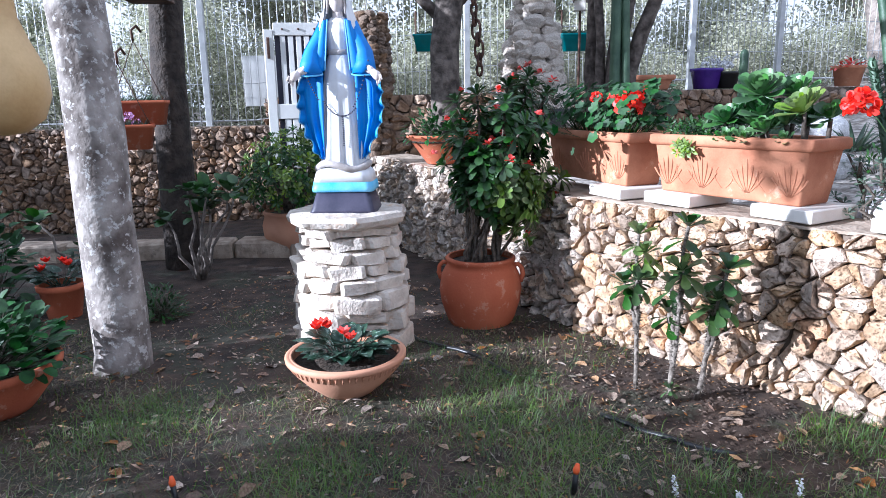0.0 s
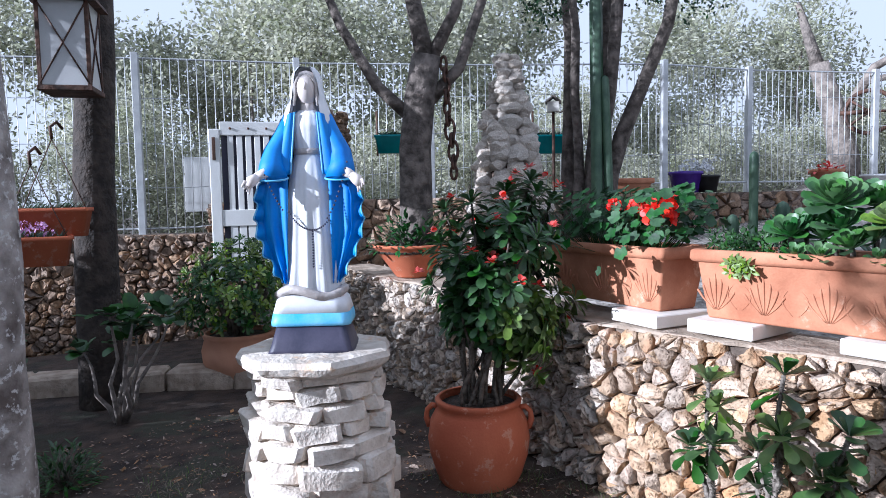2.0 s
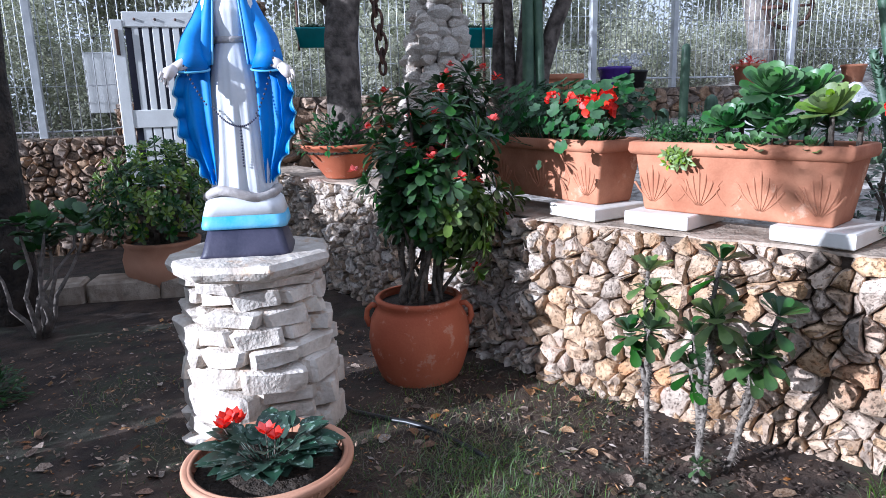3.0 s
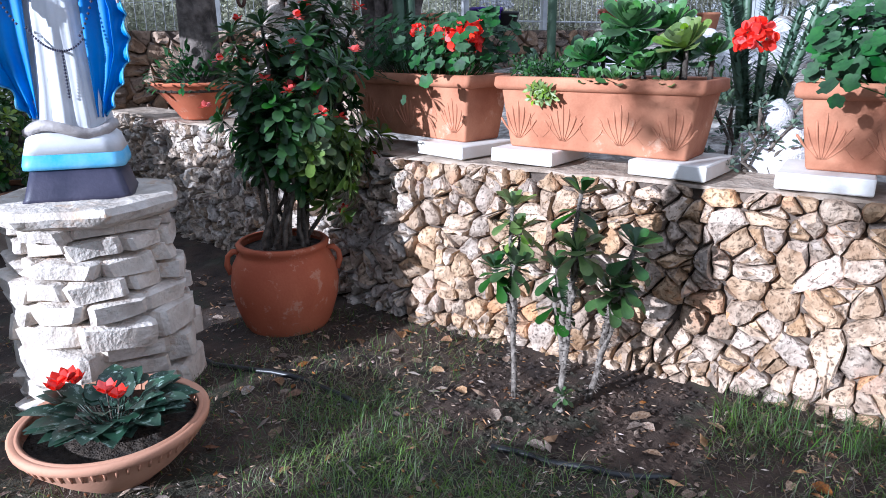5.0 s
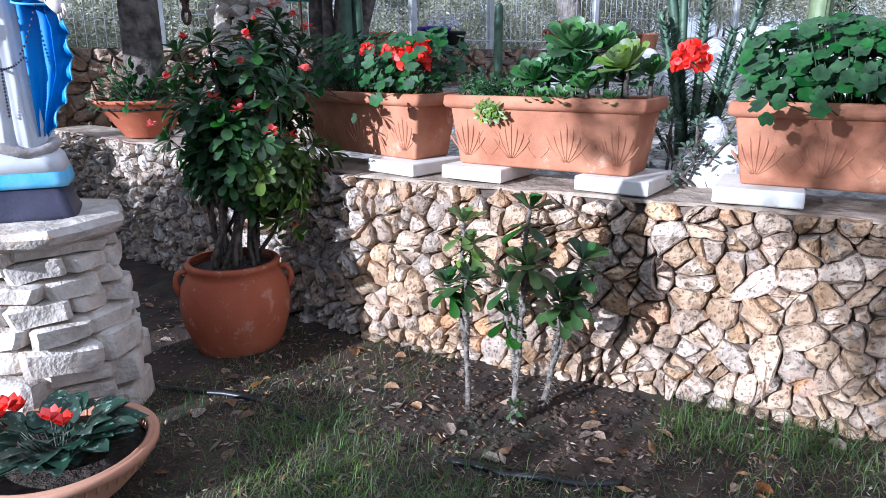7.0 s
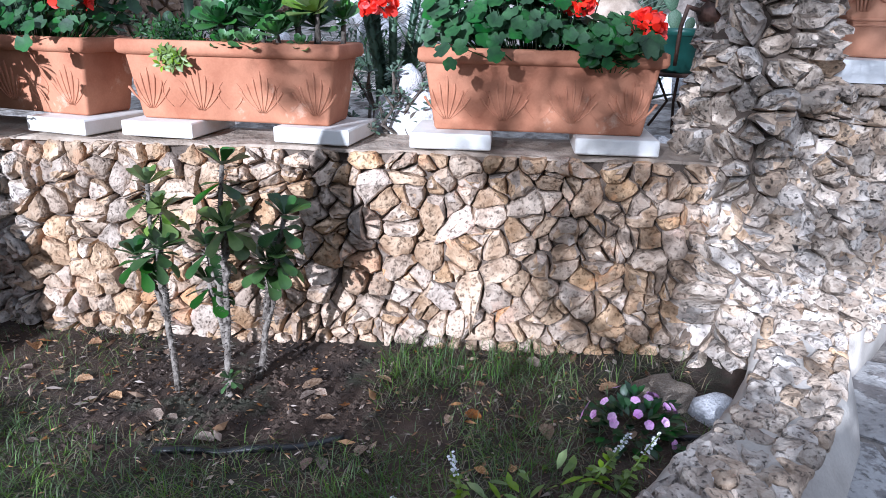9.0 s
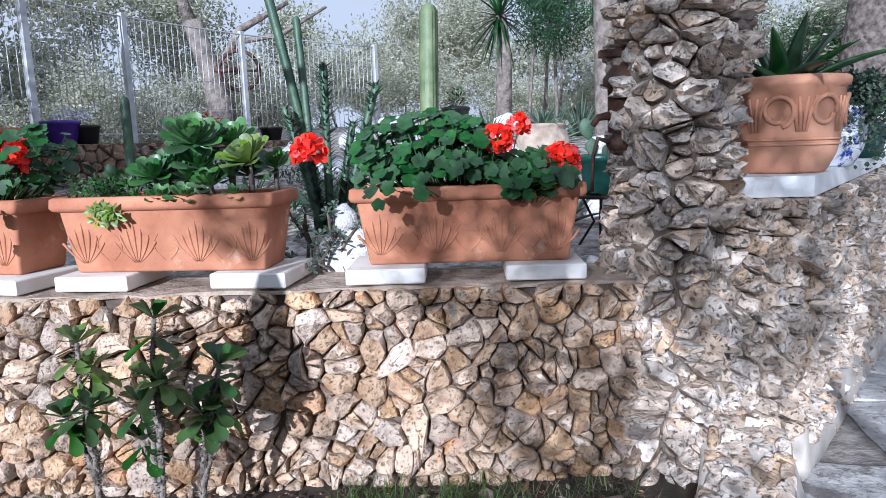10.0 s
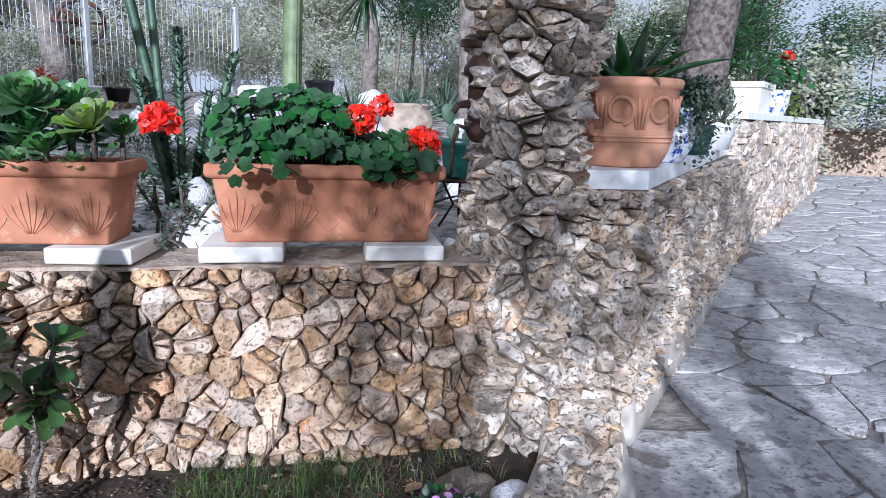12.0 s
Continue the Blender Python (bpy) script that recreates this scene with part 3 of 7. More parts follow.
def trough(at, label, motif=True, mat=None, w=0.93, d=0.34, h=0.31):
    """A long clay planter with a rolled rim and moulded leaves on its face."""
    mat = mat or TERRA
    ob = thing("planter", at, label, "planter", "terracotta planters on the wall")
    g = Geo()
    bw, bd = w - 0.13, d - 0.10
    g.rings([ring_rect(bw - 0.01, bd - 0.01, 0.012, 0), ring_rect(bw, bd, 0.014, 0.008), ring_rect(w - 0.055, d - 0.055, 0.016, h - 0.058)], cap=(True, False))
    part("body", g, mat, ob)
    g = Geo()
    g.rings([ring_rect(w - 0.055, d - 0.055, 0.016, h - 0.060), ring_rect(w - 0.014, d - 0.014, 0.018, h - 0.054), ring_rect(w, d, 0.018, h - 0.040),
             ring_rect(w - 0.006, d - 0.006, 0.018, h - 0.006), ring_rect(w - 0.03, d - 0.03, 0.016, h), ring_rect(w - 0.055, d - 0.055, 0.014, h - 0.006),
             ring_rect(w - 0.07, d - 0.07, 0.012, h - 0.06)], cap=(False, False))
    part("rim", g, mat, ob)
    g = Geo()
    g.rings([ring_rect(w - 0.07, d - 0.07, 0.012, h - 0.09), ring_rect(w - 0.068, d - 0.068, 0.012, h - 0.045)], cap=(True, True))
    part("soil", g, SOIL, ob)
    if motif:
        slope = ((d - 0.055) - bd) / 2 / (h - 0.058)
        face = lambda x, z: (x, -bd / 2 - slope * z - 0.0005, z)
        for cx in (-0.35, -0.13, 0.13, 0.35) if motif is True else (-0.33, 0.0, 0.33):
            for k in range(-3, 4):
                tall = 0.165 - 0.018 * abs(k)
                pts = [face(cx + k * (0.004 + 0.030 * math.sin(t * 1.5)) * (1 - 0.12 * t), 0.04 + tall * t - 0.03 * abs(k) * max(0, t - 0.72)) for t in [i / 6 for i in range(7)]]
                part("relief", Geo().tube(pts, [0.0015, 0.003, 0.004, 0.0048, 0.0056, 0.0058, 0.0015], 6), mat, ob)
        for cx in (-0.24, 0.0, 0.24) if motif is True else (-0.165, 0.165):
            for side in (-1, 1):
                pts = [face(cx + side * (0.012 + 0.04 * math.sin(a * 1.3)), 0.05 + 0.05 * a) for a in [i * 0.3 for i in range(8)]]
                part("relief", Geo().tube(pts, [0.001, 0.0018, 0.0025, 0.003, 0.003, 0.0025, 0.002, 0.001], 6), mat, ob)
    return ob


def block(x, y, rz, z=TOP_A + 0.002, w=0.31, d=0.36, h=0.06):
    return solo("support_block", Geo().box(0, 0, 0, w, d, h, bevel=0.005), SLAB_WHITE, (x, y, z, 0, 0, rz),
                "white cast stone block under a planter on the wall", "block", "blocks under the planters", smooth=False)


for bx, by, brz in ((-2.52, 0.07, -15), (-2.10, 0.045, -6), (-1.465, 0.02, -7), (-0.925, 0.0, 0), (-0.30, 0.003, -1)):
    block(bx, by, brz)
trough((-1.64, 0.215, TOP_A + 0.064, 0, 0, -5), "long terracotta planter with leaf reliefs holding green succulents")
trough((-0.44, 0.215, TOP_A + 0.064, 0, 0, -1), "long terracotta planter with leaf reliefs holding red geraniums")
trough((-2.63, 0.33, TOP_A + 0.064, 0, 0, -15), "shaded terracotta planter with trailing red geraniums", motif=3)


def pot(at, profile, label, mat, category="pot", n=40, extra=None, group="", soil=None):
    """A turned pot: walls with thickness, and soil inside."""
    ob = thing("pot", at, label, category, group)
    g = Geo()
    inner = [(max(r - 0.018, 0.01), z) for r, z in reversed(profile[-3:])]
    g.lathe([(0.001, profile[0][1])] + profile + inner, n, cap=(False, False))
    part("body", g, mat, ob)
    sz = soil if soil is not None else profile[-1][1] - 0.04
    sr = profile[-1][0] - 0.016
    part("soil", Geo().lathe([(sr * 0.97, sz - 0.03), (sr, sz), (sr * 0.5, sz + 0.012), (0.004, sz + 0.015)], 28, cap=(True, True)), SOIL, ob)
    if extra:
        extra(ob)
    return ob


def jar_handles(ob):
    for a in (180, 0):
        g = Geo()
        c, s = math.cos(radians(a)), math.sin(radians(a))
        pts = [(c * r, s * r, z) for r, z in ((0.214, 0.452), (0.246, 0.458), (0.272, 0.432), (0.278, 0.390), (0.258, 0.345))]
        g.tube(pts, [0.016, 0.015, 0.014, 0.016, 0.020], 8)
        part("handle", g, TERRA_AGED, ob)


JAR = (-3.07, -0.33)
jar_z = ground_z(*JAR) - 0.065
pot((*JAR, jar_z, 0, 0, 42), [(0.165, 0.000), (0.180, 0.020), (0.226, 0.110), (0.258, 0.214), (0.268, 0.294), (0.254, 0.388), (0.226, 0.442), (0.212, 0.462), (0.224, 0.480), (0.229, 0.497), (0.219, 0.507)],
    "big round terracotta jar with two handles, worn and pale-stained", TERRA_AGED, "jar", 48, jar_handles)
BOWL = (-2.615, -1.58)
bowl_z = ground_z(*BOWL) + 0.0


def bowl_ribs(ob):
    me = Geo().tube([(0.270, 0, 0.150), (0.286, 0, 0.180)], [0.004, 0.005], 5).mesh("flute", TERRA_PALE)
    for k in range(56):
        part("flute", me, None, ob, at=pose(0, 0, 0, 0, 0, k * 360 / 56))


pot((*BOWL, bowl_z), [(0.11, 0.0), (0.13, 0.01), (0.20, 0.07), (0.265, 0.14), (0.284, 0.18), (0.298, 0.186), (0.30, 0.205), (0.290, 0.213), (0.278, 0.207)],
    "wide shallow terracotta bowl with a fluted rim on the lawn", TERRA_PALE, "bowl", 48, bowl_ribs, soil=0.165)


# pedestal and statue
PED = (-3.25, -1.19)
ped_z = ground_z(*PED)


def rough_block(w, d, h, rng, taper=0.12):
    """A quarried block: chipped corners, uneven faces, no two sides parallel."""
    b = bmesh.new()
    bmesh.ops.create_cube(b, size=1)
    skew = [Vector((rng.uniform(-taper, taper), rng.uniform(-taper, taper), rng.uniform(-taper, taper))) for _ in range(8)]
    for v, q in zip(b.verts, skew):
        v.co += q
    bmesh.ops.bevel(b, geom=b.edges[:], offset=0.09, segments=1, affect="EDGES")
    bmesh.ops.triangulate(b, faces=b.faces[:])
    bmesh.ops.subdivide_edges(b, edges=b.edges[:], cuts=1)
    seed = Vector((rng.random() * 40, rng.random() * 40, rng.random() * 40))
    b.verts.index_update()
    out = []
    for v in b.verts:
        p = Vector((v.co.x * w, v.co.y * d, v.co.z * h))
        out.append(p + Vector((noise.noise(p * 14 + seed), noise.noise(p * 14 + seed * 1.7), noise.noise(p * 14 - seed))) * 0.009)
    g = Geo().add([p[:] for p in out], [[v.index for v in f.verts] for f in b.faces])
    b.free()
    return g


def pedestal():
    ob = thing("pedestal", (*PED, ped_z - 0.03, 0, 0, 28.6), "stacked dry pedestal of rough white limestone blocks", "pedestal")
    rng = random.Random(12)
    part("core", Geo().lathe([(0.20, 0), (0.2, 0.76)], 10, cap=(True, True)), MORTAR, ob)
    z = 0.0
    for h, wide, r0 in ((0.15, 0.27, 0.325), (0.15, 0.29, 0.32), (0.115, 0.24, 0.32), (0.085, 0.25, 0.315), (0.08, 0.21, 0.30), (0.075, 0.24, 0.295), (0.07, 0.20, 0.29), (0.06, 0.23, 0.285)):
        a = rng.uniform(0, 6)
        start = a
        while a < start + 2 * math.pi - 0.15:
            r = r0 * rng.uniform(0.90, 1.12)
            da = min(wide * rng.uniform(0.7, 1.3) / r, start + 2 * math.pi - a)
            two = h > 0.1 and rng.random() < 0.3
            for k in range(2 if two else 1):
                hh = h / 2 if two else h
                g = rough_block(0.20, max(da * r * 0.93, 0.06), hh * rng.uniform(0.84, 0.96), rng, 0.09)
                broken(part("block", g, WHITE_STONE, ob, at=pose((r - 0.10) * math.cos(a + da / 2), (r - 0.10) * math.sin(a + da / 2), z + hh * (k + 0.5), rng.uniform(-7, 7), rng.uniform(-5, 5), math.degrees(a + da / 2) + rng.uniform(-12, 12))), 30)
            a += da
        z += h
    z = 0.785
    loops = []
    for zz, s in ((0, 0.86), (0.02, 0.97), (0.05, 1.0), (0.075, 0.96), (0.082, 0.86), (0.080, 0.4)):
        loops.append([])
        for k in range(36):
            a = 2 * math.pi * k / 36
            corner = math.cos((a % (math.pi / 3.5)) - math.pi / 7)
            r = 0.36 * s * 0.93 / corner * (1 + 0.06 * noise.noise(Vector((math.cos(a) * 2.2, math.sin(a) * 2.2, 4))) + 0.035 * noise.noise(Vector((math.cos(a) * 8, math.sin(a) * 8, zz * 30))))
            loops[-1].append((r * math.cos(a), r * math.sin(a), z - 0.012 + zz + 0.010 * noise.noise(Vector((r * math.cos(a) * 9, r * math.sin(a) * 9, 0)))))
    broken(part("capstone", Geo().rings(loops), WHITE_STONE, ob), 30)
    return ob, z + 0.06 - 0.03 + ped_z


pedestal_ob, ped_top = pedestal()


def statue():
    """A draped standing figure, plain and without features, painted white and blue."""
    g = Geo()
    # plinth: navy foot, pale dome
    g.rings([ring_rect(0.38, 0.32, 0.03, 0), ring_rect(0.36, 0.30, 0.03, 0.02), ring_rect(0.30, 0.25, 0.03, 0.125), ring_rect(0.27, 0.22, 0.03, 0.128)], m=3)
    g.rings([ring_rect(0.35, 0.27, 0.04, 0.120), ring_rect(0.352, 0.27, 0.04, 0.135), ring_rect(0.34, 0.26, 0.05, 0.175)], m=2)
    g.rings([ring_rect(0.34, 0.26, 0.05, 0.174), ring_rect(0.315, 0.24, 0.07, 0.23), ring_rect(0.27, 0.20, 0.08, 0.255), ring_rect(0.1, 0.1, 0.04, 0.262)], m=0)
    # grey coil at the feet
    pts = [(0.15 * math.cos(t), -0.10 * math.sin(t) - 0.02, 0.262 + 0.018 * math.cos(3 * t)) for t in [math.pi * i / 14 for i in range(15)]]
    g.tube(pts, [0.012] + [0.021] * 12 + [0.024, 0.014], 8, m=5)
    # gown, pleated to the hem
    prof = [(0.126, 0.255), (0.130, 0.29), (0.116, 0.40), (0.106, 0.55), (0.103, 0.68), (0.088, 0.80), (0.066, 0.875), (0.068, 0.895), (0.079, 0.95), (0.086, 1.0), (0.072, 1.045), (0.035, 1.075)]
    fine = []
    for (r0, z0), (r1, z1) in zip(prof, prof[1:]):
        fine += [(r0 + (r1 - r0) * i / 3, z0 + (z1 - z0) * i / 3) for i in range(3)]

    def pleat(a, z):
        low = max(0.0, min(1.0, (0.88 - z) * 2.2))
        return 1 + low * (0.075 * math.sin(a * 11 + 1.3 * math.sin(4 * z)) + 0.04 * math.sin(a * 23 + 2 * z)) + 0.012 * math.sin(a * 17) * (z > 0.9)

    g.lathe(fine + [prof[-1]], 96, m=0, squash=(1.0, 0.84), cap=(False, True), wave=pleat)
    g.lathe([(0.067, 0.872), (0.0725, 0.877), (0.0725, 0.893), (0.068, 0.899)], 40, m=5, squash=(1.02, 0.86), cap=(False, False))

    def sheet_of(verts, rows, n, m, back):
        """A draped sheet with thickness, from rows of n + 1 points."""
        off = len(verts)
        faces = [(j * (n + 1) + i, j * (n + 1) + i + 1, (j + 1) * (n + 1) + i + 1, (j + 1) * (n + 1) + i) for j in range(rows) for i in range(n)]
        rim = [(i, i + n + 1, i + n + 1 + off, i + off) for i in [j * (n + 1) for j in range(rows)]]
        rim += [(i + n + 1, i, i + off, i + n + 1 + off) for i in [j * (n + 1) + n for j in range(rows)]]
        rim += [(i, i + 1, i + 1 + off, i + off) for i in range(rows * (n + 1), rows * (n + 1) + n)]
        g.add(verts + [tuple(Vector(v) + Vector(back)) for v in verts], faces + [tuple(reversed([k + off for k in f])) for f in faces] + rim, m)

    lerp = lambda keys: (lambda t: next(a[1] + (b[1] - a[1]) * (t - a[0]) / (b[0] - a[0]) for a, b in zip(keys, keys[1:]) if t <= b[0] + 1e-9))
    # the cloak's back, pleated
    half, deep_y = lerp(((0, 0.05), (0.06, 0.095), (0.2, 0.125), (0.35, 0.18), (0.5, 0.205), (0.7, 0.20), (0.85, 0.16), (1, 0.115))), lerp(((0, 0.06), (0.1, 0.095), (0.4, 0.115), (0.8, 0.12), (1, 0.105)))
    verts = []
    for j in range(29):
        t = j / 28
        for i in range(49):
            a = math.pi / 2 + (-1 + i / 24) * radians(118)
            w = 1 + 0.06 * math.sin(13 * a + 2 * t) * t
            verts.append((half(t) * w * math.cos(a), deep_y(t) * w * math.sin(a), 1.065 - 0.77 * t + 0.010 * math.sin(9 * a) * t))
    sheet_of(verts, 28, 48, 1, (0, -0.012, 0))
    # front edges over the shoulders, wide sleeves, open palms, hanging side folds with a ruffled hem
    for s in (-1, 1):
        verts = []
        for j in range(13):
            t = j / 12
            for i in range(7):
                q = i / 6
                x = (0.048 + 0.022 * t) + (0.048 + 0.065 * t) * q
                verts.append((s * x, -0.066 - 0.022 * math.sin(q * 2.6) + 0.055 * q * q - 0.02 * t, 1.055 - 0.27 * t - 0.012 * q))
        sheet_of(verts, 12, 6, 1, (0, 0.012, 0))
        edge = [verts[j * 7] for j in range(13)]
        g.tube([(x, y - 0.003, z) for x, y, z in edge], 0.004, 6, m=2)
        g.tube([(s * 0.075, -0.01, 1.04), (s * 0.105, -0.03, 0.96), (s * 0.145, -0.05, 0.88), (s * 0.152, -0.075, 0.82), (s * 0.148, -0.095, 0.765)], [0.034, 0.042, 0.048, 0.056, 0.066], 24, m=1, cap=(True, True), ribs=0.07)
        g.tube([(s * 0.148 + 0.066 * math.cos(b), -0.097 + 0.060 * math.sin(b), 0.766 + 0.012 * math.sin(b)) for b in [i * math.pi / 12 for i in range(25)]], 0.0045, 6, m=2)
        g.tube([(s * 0.160, -0.11, 0.80), (s * 0.205, -0.145, 0.772)], [0.024, 0.019], 10, m=4)
        g.tube([(s * 0.200, -0.142, 0.775), (s * 0.225, -0.160, 0.755), (s * 0.236, -0.172, 0.73)], [0.018, 0.025, 0.014], 10, m=4)
        for k in range(4):
            g.tube([(s * (0.226 + 0.007 * k), -0.164 - 0.004 * k, 0.742 + 0.005 * k), (s * (0.232 + 0.009 * k), -0.174 - 0.004 * k, 0.700 + 0.010 * k)], [0.0062, 0.004], 6, m=4)
        outer = lerp(((0, 0.185), (0.12, 0.232), (0.48, 0.238), (0.7, 0.205), (0.85, 0.165), (1, 0.135)))
        verts = []
        for j in range(49):
            t = j / 48
            z = 0.78 - 0.48 * t
            for i in range(17):
                q = i / 16
                hem = max(0.0, (q - 0.72) / 0.28)
                ruff = hem * math.sin(t * 36)
                x = 0.088 + 0.012 * t + (outer(t) - 0.088 - 0.012 * t) * q + 0.007 * ruff * min(1, 6 * t)
                y = -0.065 - 0.018 * math.sin(q * 13 + 2 * t) * (0.4 + 0.6 * t) - 0.024 * hem * math.cos(t * 36) * min(1, 6 * t) + 0.02 * q
                verts.append((s * x, y, z - 0.008 * hem * math.sin(t * 36 + 1)))
        sheet_of(verts, 48, 16, 1, (0, 0.009, 0))
        g.tube([(x + s * 0.001, y - 0.002, z) for x, y, z in [verts[j * 17 + 16] for j in range(49)]], 0.0038, 5, m=2)
    # neck, plain head, veil and hair
    g.tube([(0, -0.008, 1.05), (0, -0.012, 1.12)], [0.033, 0.029], 14, m=4)
    g.lathe([(0.006, -0.075), (0.030, -0.062), (0.046, -0.03), (0.052, 0.005), (0.05, 0.04), (0.035, 0.068), (0.004, 0.078)], 22, at=(0, -0.022, 1.165), m=4, squash=(0.92, 1.0))
    g.tube([(0, -0.070, 1.185), (0, -0.078, 1.168), (0, -0.080, 1.160), (0, -0.072, 1.155)], [0.004, 0.006, 0.0075, 0.004], 8, m=4)
    for s in (-1, 1):
        g.tube([(s * 0.004, -0.060, 1.222), (s * 0.027, -0.060, 1.208), (s * 0.044, -0.050, 1.18), (s * 0.048, -0.044, 1.13), (s * 0.050, -0.056, 1.085)], [0.006, 0.008, 0.008, 0.008, 0.004], 10, m=5)
    verts, faces, n = [], [], 26
    rowsv = [(1.262, 0.012, 0.015, 0), (1.254, 0.040, 0.056, 36), (1.230, 0.060, 0.066, 44), (1.18, 0.070, 0.066, 50), (1.12, 0.080, 0.068, 50), (1.07, 0.098, 0.078, 44), (1.02, 0.112, 0.088, 46), (0.985, 0.118, 0.09, 56)]
    for z, rx, ry, op in rowsv:
        for i in range(n + 1):
            a = math.pi / 2 + (-1 + 2 * i / n) * (math.pi - radians(op))
            verts.append((rx * math.cos(a), ry * math.sin(a) - 0.01, z))
    for j in range(len(rowsv) - 1):
        for i in range(n):
            q = j * (n + 1) + i
            faces.append((q, q + 1, q + n + 2, q + n + 1))
    off = len(verts)
    inner = [(x * 0.86, (y + 0.01) * 0.86 - 0.01, z - 0.004) for x, y, z in verts]
    g.add(verts, faces, 0)
    g.add(inner, [tuple(reversed(f)) for f in faces], 0)
    # beads
    beads = [(0.185 - 0.165 * t, -0.165 + 0.03 * t, 0.83 - 0.29 * (1 - (1 - t) ** 2.2)) for t in [i / 22 for i in range(23)]]
    beads += [(-0.165 + 0.185 * t, -0.16 + 0.03 * t, 0.78 - 0.24 * (1 - (1 - t) ** 2.0)) for t in [i / 26 for i in range(27)]]
    beads += [(0.02, -0.115, 0.535 - 0.012 * i) for i in range(14)]
    for x, y, z in beads:
        rr = 0.82 * math.sqrt(max(0.0, 0.118 ** 2 - min(abs(x), 0.117) ** 2)) + 0.012
        y = -rr if abs(x) < 0.117 else y
        g.lathe([(0.001, -0.005), (0.0055, 0), (0.001, 0.005)], 6, at=(x, min(y, -0.01) if abs(x) < 0.09 else -0.172, z), m=3, cap=(False, False))
    return solo("statue", g, [ROBE, CLOAK, SKY_PAINT, NAVY, SKIN_PAINT, HAIR_PAINT], (*PED, ped_top + 0.004, 0, 0, 50),
                "painted statue in a white gown and blue cloak on the pedestal", "statue")


statue()


# plants
def rosette(g, p, axis, rng, n=16, length=0.10, width=0.045, shape="spoon", m=0, spread=(0.25, 1.35), bend=0.2):
    """Leaves in a spiral round an axis, the inner ones upright."""
    axis = Vector(axis).normalized()
    s = axis.orthogonal().normalized()
    t = axis.cross(s)
    for k in range(n):
        a = k * 2.39996 + rng.uniform(-0.2, 0.2)
        lean = spread[0] + (spread[1] - spread[0]) * (k + 0.5) / n
        d = axis * math.cos(lean) + (s * math.cos(a) + t * math.sin(a)) * math.sin(lean)
        f = 0.55 + 0.45 * (k + 1) / n
        g.leaf(Vector(p) + d * 0.006, d, axis, length * f * rng.uniform(0.85, 1.12), width * f * rng.uniform(0.85, 1.12), shape, bend, m)


def spiny(g, pts, radii, rng, m=0, every=0.022, spike=0.016):
    """A thorny stem."""
    g.tube(pts, radii, 7, m, rough=0.12)
    for i in range(len(pts) - 1):
        a, b = Vector(pts[i]), Vector(pts[i + 1])
        for k in range(max(1, int((b - a).length / every))):
            for _ in range(3):
                q = a.lerp(b, (k + rng.random()) * every / max((b - a).length, every))
                d = ((b - a).normalized().cross(rand_dir(rng)).normalized() + rand_dir(rng) * 0.35).normalized()
                r = radii[i] * 0.8
                g.tube([q + d * r, q + d * (r + spike)], [0.0022, 0.0004], 3, m)


def curve_to(a, b, rng, n=5, sway=0.03):
    a, b = Vector(a), Vector(b)
    return [a.lerp(b, i / n) + Vector((rng.uniform(-1, 1), rng.uniform(-1, 1), 0)) * sway * (0 < i < n) for i in range(n + 1)]


def thorn_plant(at, tips, label, rng, stem_r=0.013, leaf=0.10):
    """An upright thorny shrub with an open whorl of broad leaves on every tip. tips: base x, y, z, then tip x, y, z and leaf tone."""
    ob = thing("thorn_shrub", at, label, "shrub")
    for bx, by, bz, tx, ty, tz, pale in tips:
        g = Geo()
        pts = curve_to((bx, by, bz), (tx, ty, tz), rng, 6, 0.010)
        spiny(g, pts, [stem_r * (1.15 - 0.08 * i) for i in range(7)], rng, every=0.012, spike=0.020)
        part("stem", g, STEM_PALE, ob)
        g = Geo()
        top = Vector((tx, ty, tz))
        ax = ((pts[-1] - pts[-2]).normalized() + Vector((0, 0, 0.6))).normalized()
        leaf_l = leaf if tz > 0.2 else leaf * 0.45
        rosette(g, top, ax, rng, 9, leaf_l, leaf_l * 0.62, "spoon", 0, (0.35, 1.35), 0.10)
        rosette(g, pts[-2].lerp(top, 0.6), ax, rng, 6, leaf_l * 1.05, leaf_l * 0.64, "spoon", 0, (1.5, 2.3), 0.15)
        if tz > 0.3:
            rosette(g, pts[-2], ax, rng, 4, leaf, leaf * 0.58, "spoon", 0, (1.7, 2.6), 0.15)
        part("leaves", g, (LEAF_SHRUB, LEAF, LEAF_YOUNG_OR_SUNLIT)[pale], ob)
    return ob


